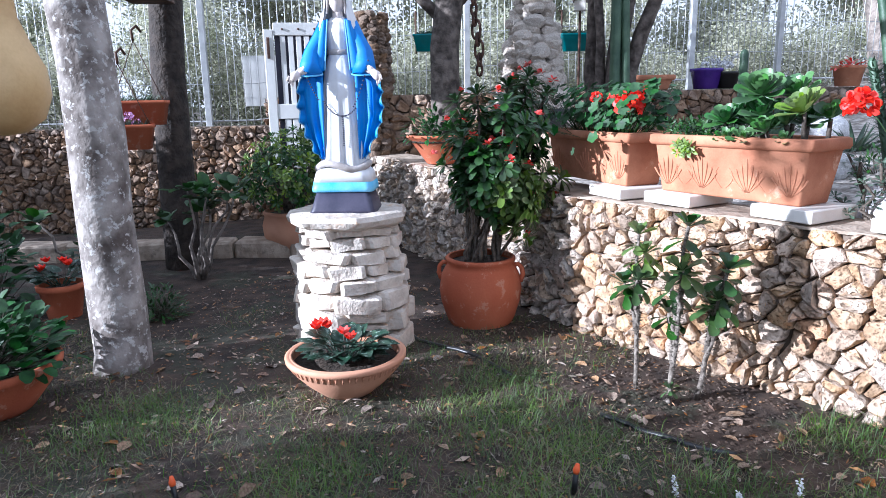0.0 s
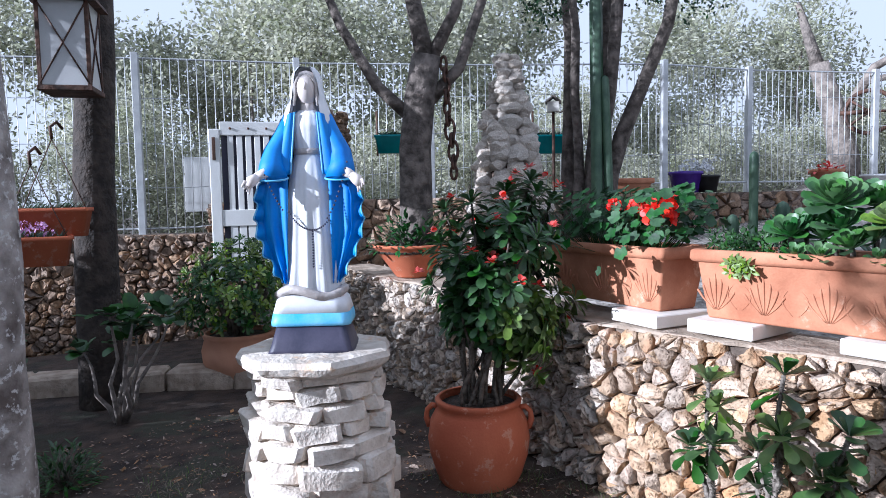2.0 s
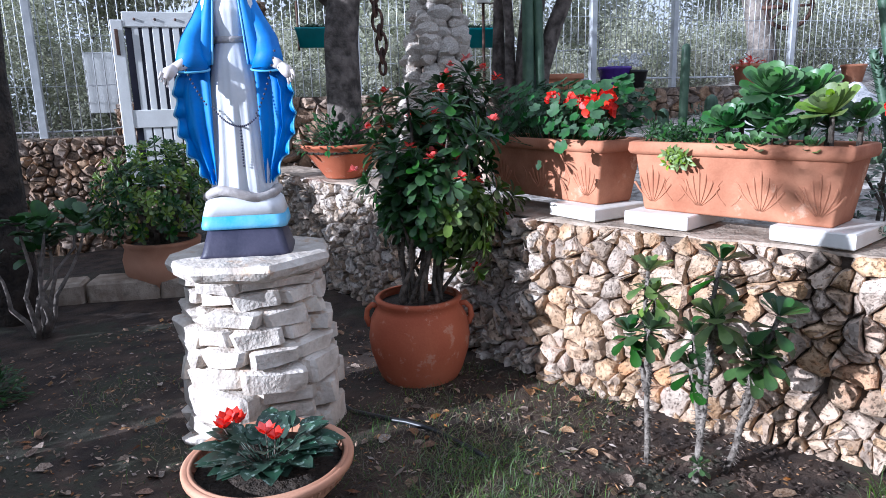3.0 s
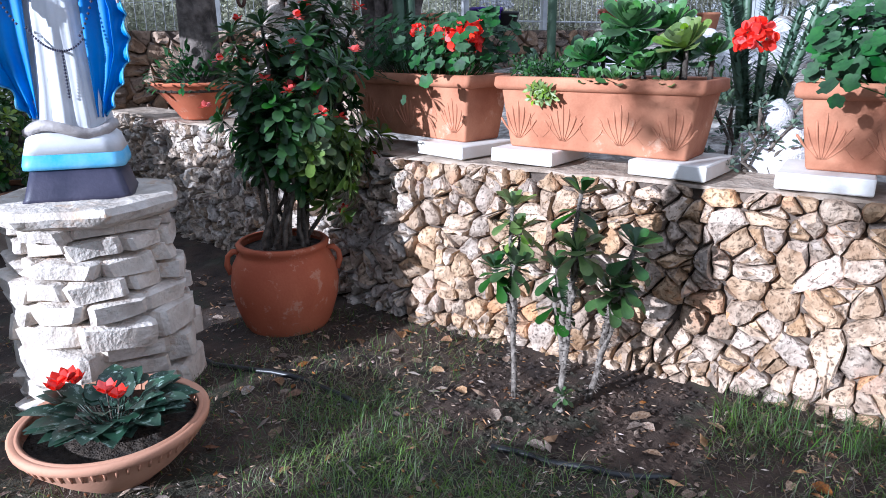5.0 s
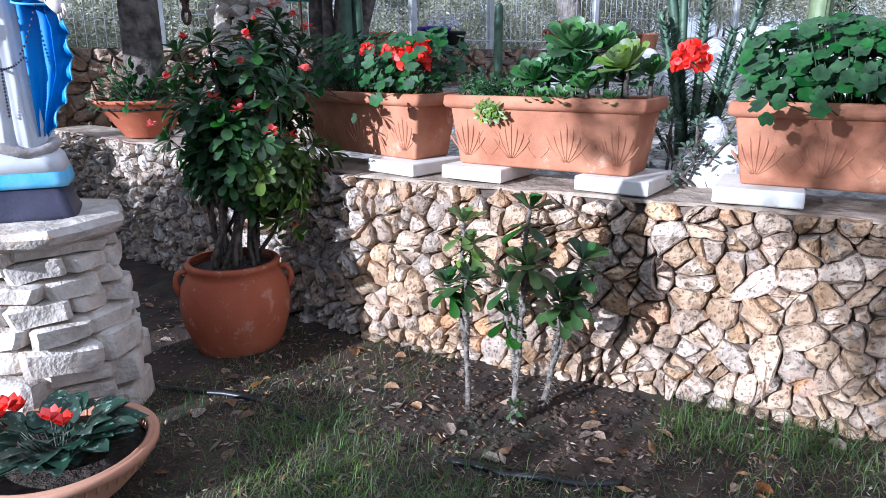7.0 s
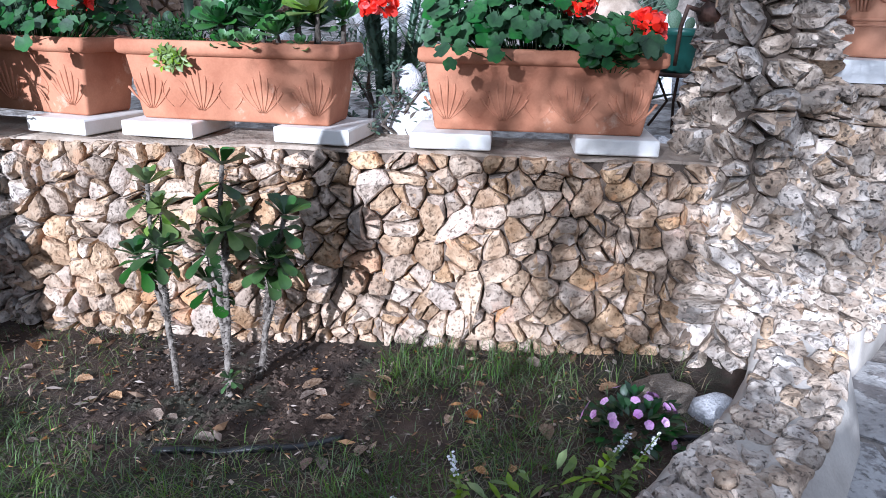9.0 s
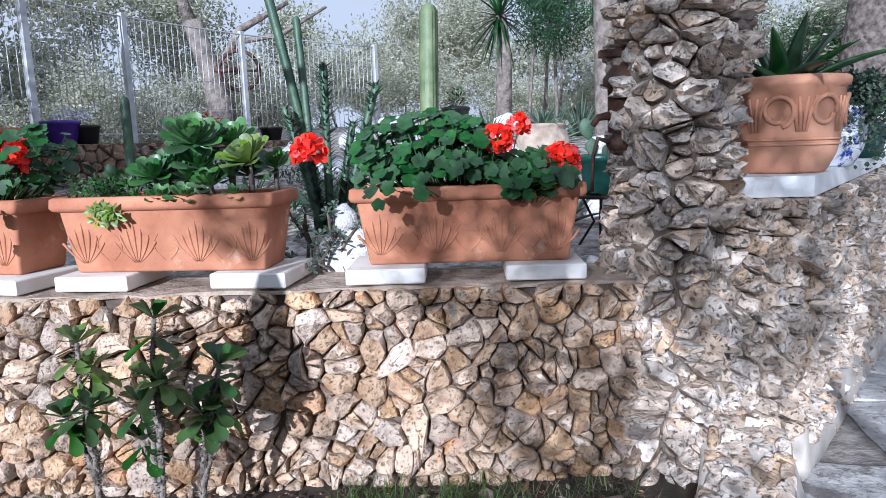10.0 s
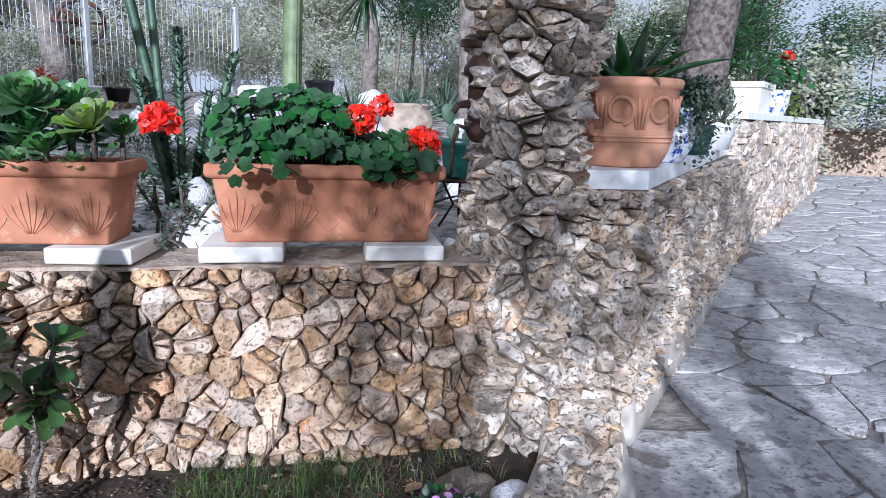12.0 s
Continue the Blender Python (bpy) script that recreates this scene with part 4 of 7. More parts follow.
rng = random.Random(21)
thorn_plant((-1.705, -0.475, ground_z(-1.705, -0.475) - 0.01),
            [(0, 0, 0, -0.035, 0.02, 0.78, 2), (-0.01, 0.005, 0.30, -0.09, 0.0, 0.53, 1), (-0.015, 0.008, 0.35, 0.0, -0.02, 0.57, 0), (-0.025, 0.015, 0.52, -0.02, 0.05, 0.68, 2)],
            "young thorny shrub with pale green leaf rosettes in the soil", rng, 0.011, 0.098)
thorn_plant((-1.51, -0.48, ground_z(-1.51, -0.48) - 0.01),
            [(0, 0, 0, 0.035, 0.02, 0.85, 1), (0.02, 0.01, 0.45, 0.05, -0.03, 0.66, 2), (0.06, 0.13, 0, 0.235, 0.02, 0.69, 1), (0.13, 0.09, 0.32, 0.20, 0.02, 0.55, 0), (0.12, 0.09, 0.28, 0.15, 0.06, 0.50, 0),
             (0.01, 0.01, 0.28, -0.06, 0.06, 0.55, 1), (0.005, 0.0, 0.2, -0.06, 0.05, 0.42, 1), (0.01, -0.01, 0, 0.02, -0.03, 0.09, 0)],
            "thorny shrub with several spiny stems and glossy leaves", rng, 0.012, 0.105)


def jar_plant():
    """The tall thorny shrub that stands in the jar."""
    rg = random.Random(31)
    z0 = jar_z + 0.455
    ob = thing("flowering_shrub", (*JAR, z0), "tall dense thorny shrub with small coral flowers in a jar", "shrub")
    tips = []
    for k in range(22):
        a = rg.uniform(0, 2 * math.pi)
        r = 0.13 * math.sqrt(rg.random())
        b = Vector((r * math.cos(a), r * math.sin(a), -0.03))
        spread = rg.uniform(0.5, 1.9)
        t = Vector((b.x * spread + rg.uniform(-0.27, 0.27) + 0.08, b.y * spread + rg.uniform(-0.27, 0.27) + 0.08, rg.uniform(0.5, 1.2)))
        g = Geo()
        pts = curve_to(b, t, rg, 6, 0.025)
        spiny(g, pts, [0.0125 - 0.001 * i for i in range(7)], rg, every=0.03)
        part("stem", g, STEM, ob)
        tips.append((t, pts))
        for _ in range(2):
            j = rg.choice((3, 4))
            e = pts[j] + Vector((rg.uniform(-0.22, 0.29), rg.uniform(-0.22, 0.29), rg.uniform(0.05, 0.25)))
            g2 = Geo().tube([pts[j], (pts[j] + e) / 2 + Vector((0, 0, -0.02)), e], [0.008, 0.007, 0.006], 6)
            part("twig", g2, STEM, ob)
            tips.append((e, [pts[j], e]))
    # hanging bough on the sunny side; its sunlight is put in as a paler leaf colour
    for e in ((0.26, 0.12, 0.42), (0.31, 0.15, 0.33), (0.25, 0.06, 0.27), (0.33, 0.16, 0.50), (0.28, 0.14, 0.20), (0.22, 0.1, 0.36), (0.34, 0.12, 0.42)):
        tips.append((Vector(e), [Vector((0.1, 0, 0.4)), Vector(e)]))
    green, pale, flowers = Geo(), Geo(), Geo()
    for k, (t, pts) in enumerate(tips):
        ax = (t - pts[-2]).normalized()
        # low tips on the sunny side take the leaf colour lightened as sunlit
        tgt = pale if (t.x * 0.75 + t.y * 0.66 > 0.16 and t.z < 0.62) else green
        rosette(tgt, t, ax, rg, 18, 0.115, 0.05, "spoon", 0, (0.3, 1.7), 0.3)
        rosette(tgt, t.lerp(pts[-2], 0.3), ax, rg, 14, 0.115, 0.05, "spoon", 0, (0.9, 2.1), 0.35)
        if len(pts) > 4:
            rosette(green, pts[4], ax, rg, 11, 0.10, 0.045, "spoon", 0, (0.9, 2.0), 0.3)
        if t.z > 0.4:
            rosette(green, t.lerp(pts[-2], 0.6), ax, rg, 12, 0.11, 0.045, "spoon", 0, (1.0, 2.2), 0.35)
        if rg.random() < 0.55:
            c = t + ax * 0.05 + rand_dir(rg, 0, 1) * 0.05
            for _ in range(9):
                d = rand_dir(rg, -0.2, 1)
                flowers.leaf(c + d * 0.012, d, (0, 0, 1), 0.027, 0.027, "round", 0.1)
    part("leaves", green, LEAF, ob)
    part("sunlit_leaves", pale, LEAF_YOUNG_OR_SUNLIT, ob, "yellow-green leaves coloured paler as sunlit on a drooping bough")
    tagged(part("blossom", flowers, PETAL_CORAL, ob, "small coral-red flower clusters"), kind="stuff")
    return ob


jar_plant()


def flower_head(g, c, r, rg, m=0, n=120):
    """A ball of many small petals."""
    for _ in range(n):
        d = rand_dir(rg, -0.55, 1)
        g.leaf(Vector(c) + d * r * rg.uniform(0.55, 0.85), (d + rand_dir(rg) * 0.6).normalized(), d, r * 0.42, r * 0.45, "round", 0.1, m)


def geranium(at, heads, label, rg, w=0.8, d=0.22, h=0.24, n=170, mound=None, size=0.066):
    """A leafy geranium: lobed round leaves on thin stalks, red flower balls on long ones."""
    ob = thing("geranium", at, label, "flower", "red geraniums")
    lv, st = Geo(), Geo()
    for _ in range(n):
        x, y = rg.uniform(-w / 2, w / 2), rg.gauss(0, d / 2.3)
        top = (mound(x) if mound else 1.0) * h
        z = top * (1 - (abs(y) / (d * 1.2)) ** 2 * 0.8) * rg.uniform(0.25, 1.0)
        p = Vector((x, y, max(z, -0.06 if abs(y) > d * 0.8 else 0.01)))
        out = (Vector((x * 0.8, y * 2.2, 0.16 + z)).normalized() + rand_dir(rg) * 0.4).normalized()
        face = (Vector((0, -0.5, 0.55)) + out * 0.8 + rand_dir(rg) * 0.35).normalized()
        side = face.orthogonal().normalized()
        up = face.cross(side)
        r = size * rg.uniform(0.6, 1.1) / 2 * 1.15
        ring, a0 = [], rg.uniform(0, 6.28)
        for k in range(15):
            a = a0 + 2 * math.pi * k / 15
            rr = r * (1.0 if k % 3 else 0.84) * (0.7 if k == 0 else 1)
            ring.append(p + (side * math.cos(a) + up * math.sin(a)) * rr + face * (r * 0.20 * (1 if k % 2 else 0.55)))
        lv.add([p - face * r * 0.05] + ring, [(0, 1 + k, 1 + (k + 1) % 15) for k in range(15)])
        if rg.random() < 0.4:
            st.tube([(x * 0.6, y * 0.5, 0), p - face * 0.002], [0.0025, 0.0018], 4)
    part("leaves", lv, LEAF_GERANIUM, ob)
    for hx, hy, hz, r in heads:
        c = Vector((hx, hy, hz))
        st.tube([(hx * 0.8, hy * 0.3, 0.02), c * 0.6 + Vector((hx * 0.3, hy * 0.2, 0.02)), c], [0.003, 0.0028, 0.0025], 5)
        g = Geo()
        flower_head(g, c, r, rg)
        part("flower_head", g, PETAL_RED, ob, "ball of bright red petals")
    tagged(part("stalk", st, LEAF, ob), kind="stuff")
    return ob


rg = random.Random(41)
pz = TOP_A + 0.064 + 0.265
geranium((-0.44, 0.215, pz, 0, 0, -1), [(0.12, -0.10, 0.21, 0.062), (0.22, 0.04, 0.265, 0.050), (0.37, -0.12, 0.125, 0.068), (0.02, 0.14, 0.22, 0.036), (-0.62, -0.11, 0.19, 0.068)],
         "leafy green geranium with bright red flowers in a planter", rg, 0.84, 0.28, 0.34, 820,
         lambda x: 0.98 - 2.2 * (x + 0.16) ** 2 if x < 0.12 else 0.5, 0.06)


def geranium_spill():
    """Leaves that hang over the planter's front."""
    return geranium((-0.20, 0.05, pz - 0.03), [], "geranium sprig hanging over the planter's rim", random.Random(5), 0.17, 0.10, 0.09, 34)


geranium_spill()
geranium((-2.62, 0.34, pz, 0, 0, -15), [(0.16, -0.06, 0.22, 0.05), (0.38, -0.12, 0.20, 0.078), (0.33, 0.05, 0.25, 0.04), (0.08, -0.14, 0.24, 0.035)],
         "geranium with scarlet flowers in a shaded planter", rg, 0.98, 0.32, 0.33, 460, None, 0.062)


def aeonium():
    ob = thing("succulent", (-1.64, 0.215, pz, 0, 0, -5), "clustered green succulent rosettes in a terracotta planter", "succulent")
    for x, y, z, r, n, pale in ((0.10, -0.02, 0.24, 0.20, 34, 0), (0.34, -0.05, 0.16, 0.18, 30, 1), (-0.05, -0.07, 0.11, 0.15, 26, 0), (0.20, -0.11, 0.07, 0.13, 22, 0),
                                (0.02, 0.08, 0.19, 0.16, 26, 0), (0.22, 0.08, 0.23, 0.17, 28, 0), (-0.14, 0.03, 0.10, 0.13, 22, 0), (0.10, -0.14, 0.03, 0.10, 18, 0), (0.42, 0.03, 0.13, 0.13, 22, 0), (0.30, 0.06, 0.10, 0.15, 24, 0), (0.06, -0.02, 0.10, 0.15, 24, 0), (0.14, -0.06, 0.14, 0.15, 24, 0), (0.26, -0.05, 0.10, 0.13, 22, 0), (-0.02, 0.0, 0.14, 0.14, 24, 0), (0.0, -0.13, 0.03, 0.09, 18, 0), (0.31, -0.13, 0.03, 0.08, 16, 0)):
        r *= 0.76
        stalk = part("rosette", Geo().tube([(x, y * 0.6, -0.02), (x, y, z)], [0.012, 0.01], 7), STEM, ob)
        axis = Vector((rg.uniform(-0.25, 0.25), -0.6, 0.9)).normalized()
        s = axis.orthogonal().normalized()
        t = axis.cross(s)
        for k in range(n):
            a = k * 2.39996 + rg.uniform(-0.15, 0.15)
            lean = 0.12 + 1.25 * (k + 0.5) / n
            d = axis * math.cos(lean) + (s * math.cos(a) + t * math.sin(a)) * math.sin(lean)
            f = 0.5 + 0.5 * (k + 1) / n
            g = Geo().leaf(Vector((x, y, z)) + d * 0.004, d, axis, r * f * rg.uniform(0.9, 1.1), r * 0.50 * f, "spoon", -0.10, 0, 0.16)
            part("leaf", g, LEAF_PALE if pale else LEAF_AEONIUM, stalk)
    g = Geo()
    for _ in range(150):
        x, y = rg.uniform(-0.44, -0.08), rg.uniform(-0.13, 0.13)
        rosette(g, (x, y, rg.uniform(0, 0.12)), rand_dir(rg, 0.2, 1), rg, 6, 0.032, 0.013, "oval", 0, (0.2, 1.4), 0.1)
    tagged(part("groundcover", g, LEAF, ob), kind="stuff")
    g = Geo()
    for k in range(14):
        rosette(g, (-0.21 + rg.uniform(-0.05, 0.05), -0.165 - rg.uniform(0, 0.02), 0.01 - rg.uniform(0, 0.06)), (0, -1, 0.2), rg, 7, 0.04, 0.017, "oval", 0, (0.3, 1.5), 0.2)
    part("hanging_sprig", g, LEAF_PALE, ob)
    return ob


aeonium()


def cyclamen(at, label, rg, n=46, r=0.2, flowers=7, leaf=0.105):
    ob = thing("cyclamen", at, label, "flower", "cyclamens")
    lv = Geo()
    for k in range(n):
        a, q = rg.uniform(0, 6.28), r * math.sqrt(rg.random())
        p = Vector((q * math.cos(a) * 0.4, q * math.sin(a) * 0.4, 0.02))
        d = Vector((math.cos(a), math.sin(a), 1.9 - q / r * 1.2)).normalized()
        tip = p + d * rg.uniform(0.06, 0.15)
        lv.leaf(tip, (d + Vector((0, 0, -0.42))).normalized(), (0, 0, 1), leaf * rg.uniform(0.7, 1.1), leaf * 0.85, "heart", 0.2)
        lv.tube([p, tip], [0.003, 0.002], 4)
    part("leaves", lv, LEAF_CYCLAMEN, ob)
    for k in range(flowers):
        a = rg.uniform(0, 6.28)
        c = Vector((0.10 * math.cos(a) - 0.07, 0.09 * math.sin(a) - 0.02, rg.uniform(0.12, 0.175)))
        bloom = part("bloom", Geo().tube([(c.x * 0.4, c.y * 0.4, 0), c], 0.0025, 4), STEM, ob, "upswept scarlet bloom on a thin stalk")
        for j in range(6):
            b = j * 1.047
            part("petal", Geo().leaf(c, (math.cos(b) * 0.55, math.sin(b) * 0.55, 0.9), (math.cos(b), math.sin(b), 0), 0.05, 0.034, "oval", -0.2), PETAL_RED, bloom)
    return ob


cyclamen((*BOWL, bowl_z + 0.145), "cyclamen with marbled dark leaves and red flowers in a bowl", random.Random(6), 90, 0.19, 6, 0.095)


# trees
def limb(g, pts, r0, r1, n=12, rough=0.15):
    k = len(pts) - 1
    g.tube(pts, [r0 + (r1 - r0) * i / k for i in range(k + 1)], n, rough=rough)


def crown_geo(centres, rg, count, size, shape="oval", width=0.45, shell=0.55):
    """Many small leaves in uneven clumps."""
    g = Geo()
    total = sum(r ** 2 for *_, r in centres)
    for x, y, z, r in centres:
        for _ in range(int(count * r * r / total)):
            d = rand_dir(rg)
            q = r * (shell + (1 - shell) * rg.random()) * (0.75 + 0.35 * noise.noise(d * 2.3 + Vector((x, y, z))))
            p = Vector((x, y, z)) + d * q
            v = (d * 0.5 + rand_dir(rg)).normalized()
            a, b = v * size * rg.uniform(0.6, 1.2), v.orthogonal().normalized() * size * width * 0.5
            mid = p + a * 0.5
            g.add([p, mid + b, p + a, mid - b], [(0, 1, 2, 3)])
    return g


def tree(name, at, trunk, limbs, crown, label, bark, leaf, rg, count=5000, size=0.07, width=0.45):
    """trunk: points and end radii; limbs: point lists with radii."""
    ob = thing(name, at, label, "tree")
    g = Geo()
    limb(g, trunk[0], trunk[1], trunk[2], 18, 0.16)
    part("trunk", g, bark, ob)
    for pts, a, b in limbs:
        g = Geo()
        limb(g, pts, a, b, 10, 0.12)
        part("limb", g, bark, ob)
    if crown:
        tagged(part("crown", crown_geo(crown, rg, count, size, "oval", width), leaf, ob), kind="stuff")
    return ob


rg = random.Random(51)
tz = ground_z(-3.78, -2.38)
tree("garden_tree", (-3.79, -2.37, tz - 0.03), ([(0.03, -0.03, 0), (0.02, -0.02, 0.12), (0, 0, 0.4), (-0.02, -0.02, 0.9), (-0.01, -0.01, 1.3), (-0.01, -0.01, 1.7), (-0.03, -0.04, 2.15), (-0.1, -0.12, 2.9)], 0.16, 0.135),
     [([(-0.1, -0.12, 2.1), (-0.6, 0.1, 2.9), (-1.2, 0.4, 3.5)], 0.09, 0.03), ([(-0.2, -0.25, 2.8), (-0.2, -1.0, 3.4), (-0.5, -1.7, 3.9)], 0.1, 0.03)],
     [(-0.5, -1.0, 3.6, 1.0), (-1.4, 0.2, 3.7, 0.9), (-1.2, -1.6, 3.5, 1.0), (-2.0, -0.9, 3.4, 0.9), (0.1, -2.2, 4.4, 0.7)],
     "leaning tree with pale lichen-covered grey bark on the lawn", BARK_GREY, LEAF, rg, 7000, 0.08)
tree("garden_tree", (-6.10, -1.36, -0.15), ([(0.05, -0.02, 0), (0, 0, 0.25), (0, 0, 1.0), (0.02, 0.02, 1.8), (0.0, 0.06, 2.6), (0.05, 0.08, 3.6)], 0.17, 0.13),
     [([(0.0, 0.03, 2.9), (0.4, -0.6, 3.7), (0.6, -1.3, 4.2)], 0.09, 0.03), ([(0.05, 0.05, 3.4), (-0.6, 0.2, 4.1)], 0.1, 0.04)],
     [(0.3, -0.4, 4.3, 1.0), (-0.7, 0.1, 4.4, 1.0), (0.4, -1.6, 4.2, 0.9), (-0.6, -1.4, 4.1, 0.9)],
     "dark-barked tree trunk carrying a lantern", BARK, LEAF, rg, 5000, 0.08)
tree("garden_tree", (-4.93, 0.80, 0.72), ([(0, 0, 0), (0, 0, 0.5), (0.02, 0.0, 1.1), (0.05, 0.03, 1.5), (0.1, 0.06, 1.85)], 0.145, 0.12),
     [([(0.03, 0.02, 1.3), (-0.22, -0.2, 1.62), (-0.4, -0.42, 2.1), (-0.5, -0.6, 2.6)], 0.055, 0.03), ([(0.08, 0.05, 1.45), (0.25, 0.28, 1.75), (0.42, 0.5, 2.5)], 0.06, 0.035),
      ([(0.1, 0.06, 1.8), (0.02, 0.0, 2.3), (-0.05, -0.05, 2.9)], 0.085, 0.04), ([(0.1, 0.06, 1.75), (0.25, 0.25, 2.2), (0.35, 0.4, 2.8)], 0.06, 0.03)],
     [(-0.5, -0.6, 2.9, 0.5), (0.4, 0.5, 2.9, 0.55), (0.0, 0.0, 3.2, 0.6)],
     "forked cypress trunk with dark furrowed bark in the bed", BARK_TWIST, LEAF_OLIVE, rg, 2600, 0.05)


def forked_tree():
    ob = thing("garden_tree", (-4.30, 2.62, 0.85), "clump of dark twisted trunks spreading upward in the bed", "tree")
    rg = random.Random(77)
    for bx, mx, tx, y, r in ((-0.46, -0.48, -0.44, 0.0, 0.055), (-0.37, -0.40, -0.30, -0.08, 0.07), (-0.24, -0.20, -0.06, 0.05, 0.105), (-0.16, -0.06, 0.16, -0.05, 0.09), (-0.07, 0.10, 0.52, 0.06, 0.085), (-0.24, -0.26, -0.16, -0.14, 0.06)):
        g = Geo()
        pts = [(bx, y * 0.6, -0.1), (bx * 0.98, y, 0.35), (bx + (mx - bx) * 0.5, y, 0.75), (mx, y, 1.1), (mx + (tx - mx) * 0.45, y * 1.5, 1.5), (tx, y * 2, 2.05), (tx * 1.25 + 0.02, y * 2.5, 2.7)]
        limb(g, [Vector(p) + Vector((rg.uniform(-1, 1), rg.uniform(-1, 1), 0)) * 0.018 for p in pts], r, r * 0.6, 12, 0.28)
        part("trunk", g, BARK_TWIST, ob)
    tagged(part("crown", crown_geo([(-0.4, -0.3, 2.5, 0.5), (0.5, 0.5, 2.6, 0.6), (0.1, 0.1, 2.9, 0.8), (0.95, 0.9, 2.75, 0.5)], rg, 5500, 0.05), LEAF_DARK, ob), kind="stuff")
    return ob


forked_tree()


def hedge(name, clumps, label, mat, rg, count, size, width=0.35, category="hedge"):
    ob = thing(name, (0, 0, 0), label, category, kind="stuff")
    g = Geo()
    for x, y, z, r in clumps:
        if rg.random() < 0.7:
            limb(g, curve_to((x, y, min(z - r, 0.6) - 0.6), (x + rg.uniform(-0.3, 0.3), y + rg.uniform(-0.3, 0.3), z), rg, 4, 0.1), 0.05, 0.015, 6)
    if g.v:
        part("branches", g, BARK_TAN, ob)
    tagged(part("foliage", crown_geo(clumps, rg, count, size, "oval", width, 0.3), mat, ob), kind="stuff")
    return ob


FENCE = [(-11.2, -5.6), (-7.83, -0.40), (-7.20, 0.90), (-6.15, 2.55), (-4.75, 4.40), (-4.35, 5.60), (-3.40, 7.20), (-0.30, 10.4), (4.5, 13.0)]


def behind_fence(rg, off, zlo, zhi, n, rad):
    at, length = along(FENCE)
    out = []
    for k in range(n):
        p, nr = at(length * (k + rg.random()) / n)
        q = p - nr * rg.uniform(*off)
        out.append((q.x, q.y, rg.uniform(zlo, zhi), rg.uniform(*rad)))
    return out


rg = random.Random(61)
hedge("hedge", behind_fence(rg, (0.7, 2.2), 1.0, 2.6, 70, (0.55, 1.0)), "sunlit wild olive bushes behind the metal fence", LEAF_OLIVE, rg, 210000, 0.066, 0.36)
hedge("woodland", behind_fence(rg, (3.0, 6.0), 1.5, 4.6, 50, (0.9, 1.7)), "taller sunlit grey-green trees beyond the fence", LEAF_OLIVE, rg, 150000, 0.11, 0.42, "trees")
def shade_hedge_top(x):
    return 2.0 if x < -5.3 else 0.95 if x < -2.9 else 1.25


# unseen hedge, added to keep sun off the lawn, kerb and left wall
hedge("shade_hedge", [(x, -5.8 + rg.uniform(-0.3, 0.3), shade_hedge_top(x) * rg.uniform(0.35, 1.0), rg.uniform(0.55, 0.8)) for x in [-10.5 + 0.36 * k for k in range(38)]]
      + [(-3.3 + 0.33 * k, -5.8 + rg.uniform(-0.15, 0.15), (1.35 if k < 3 else 1.43) + rg.uniform(-0.06, 0.06), rg.uniform(0.52, 0.6)) for k in range(15)]
      + [(-8.6 + 0.34 * k, -5.8 + rg.uniform(-0.25, 0.25), rg.uniform(2.0, 2.5), rg.uniform(0.5, 0.65)) for k in range(8)],
      "unseen dense hedge added to shade the lawn", LEAF_DARK, rg, 70000, 0.10, 0.5)
# tree out of view, its crown clumps set to dapple the wall, planters and column
tree("unseen_shade_tree", (-0.6, -6.6, -0.1), ([(0, 0, 0), (0, 0, 1.5), (0.1, 0.1, 3.0)], 0.2, 0.14), [([(0, 0, 1.8), (-0.6, 0.3, 2.6)], 0.08, 0.04), ([(0.1, 0.1, 2.6), (0.8, 0.3, 3.2)], 0.08, 0.03)],
     [(-1.6, 0.7, 2.4, 0.5), (-0.9, 0.4, 3.0, 0.55), (0.9, -0.6, 3.0, 0.7), (0.2, 0.6, 2.7, 0.6), (0.4, -0.4, 3.9, 0.9), (-0.5, 0.5, 3.7, 0.8), (-2.0, 0.5, 3.1, 0.5), (-1.5, 0.5, 3.2, 0.5), (-2.95, 0.4, 3.3, 0.25), (-1.25, 0.6, 3.7, 0.5), (-1.4, 0.4, 4.5, 0.5)],
     "unseen leafy tree added to shade the terrace wall", BARK_TAN, LEAF, rg, 25000, 0.05)


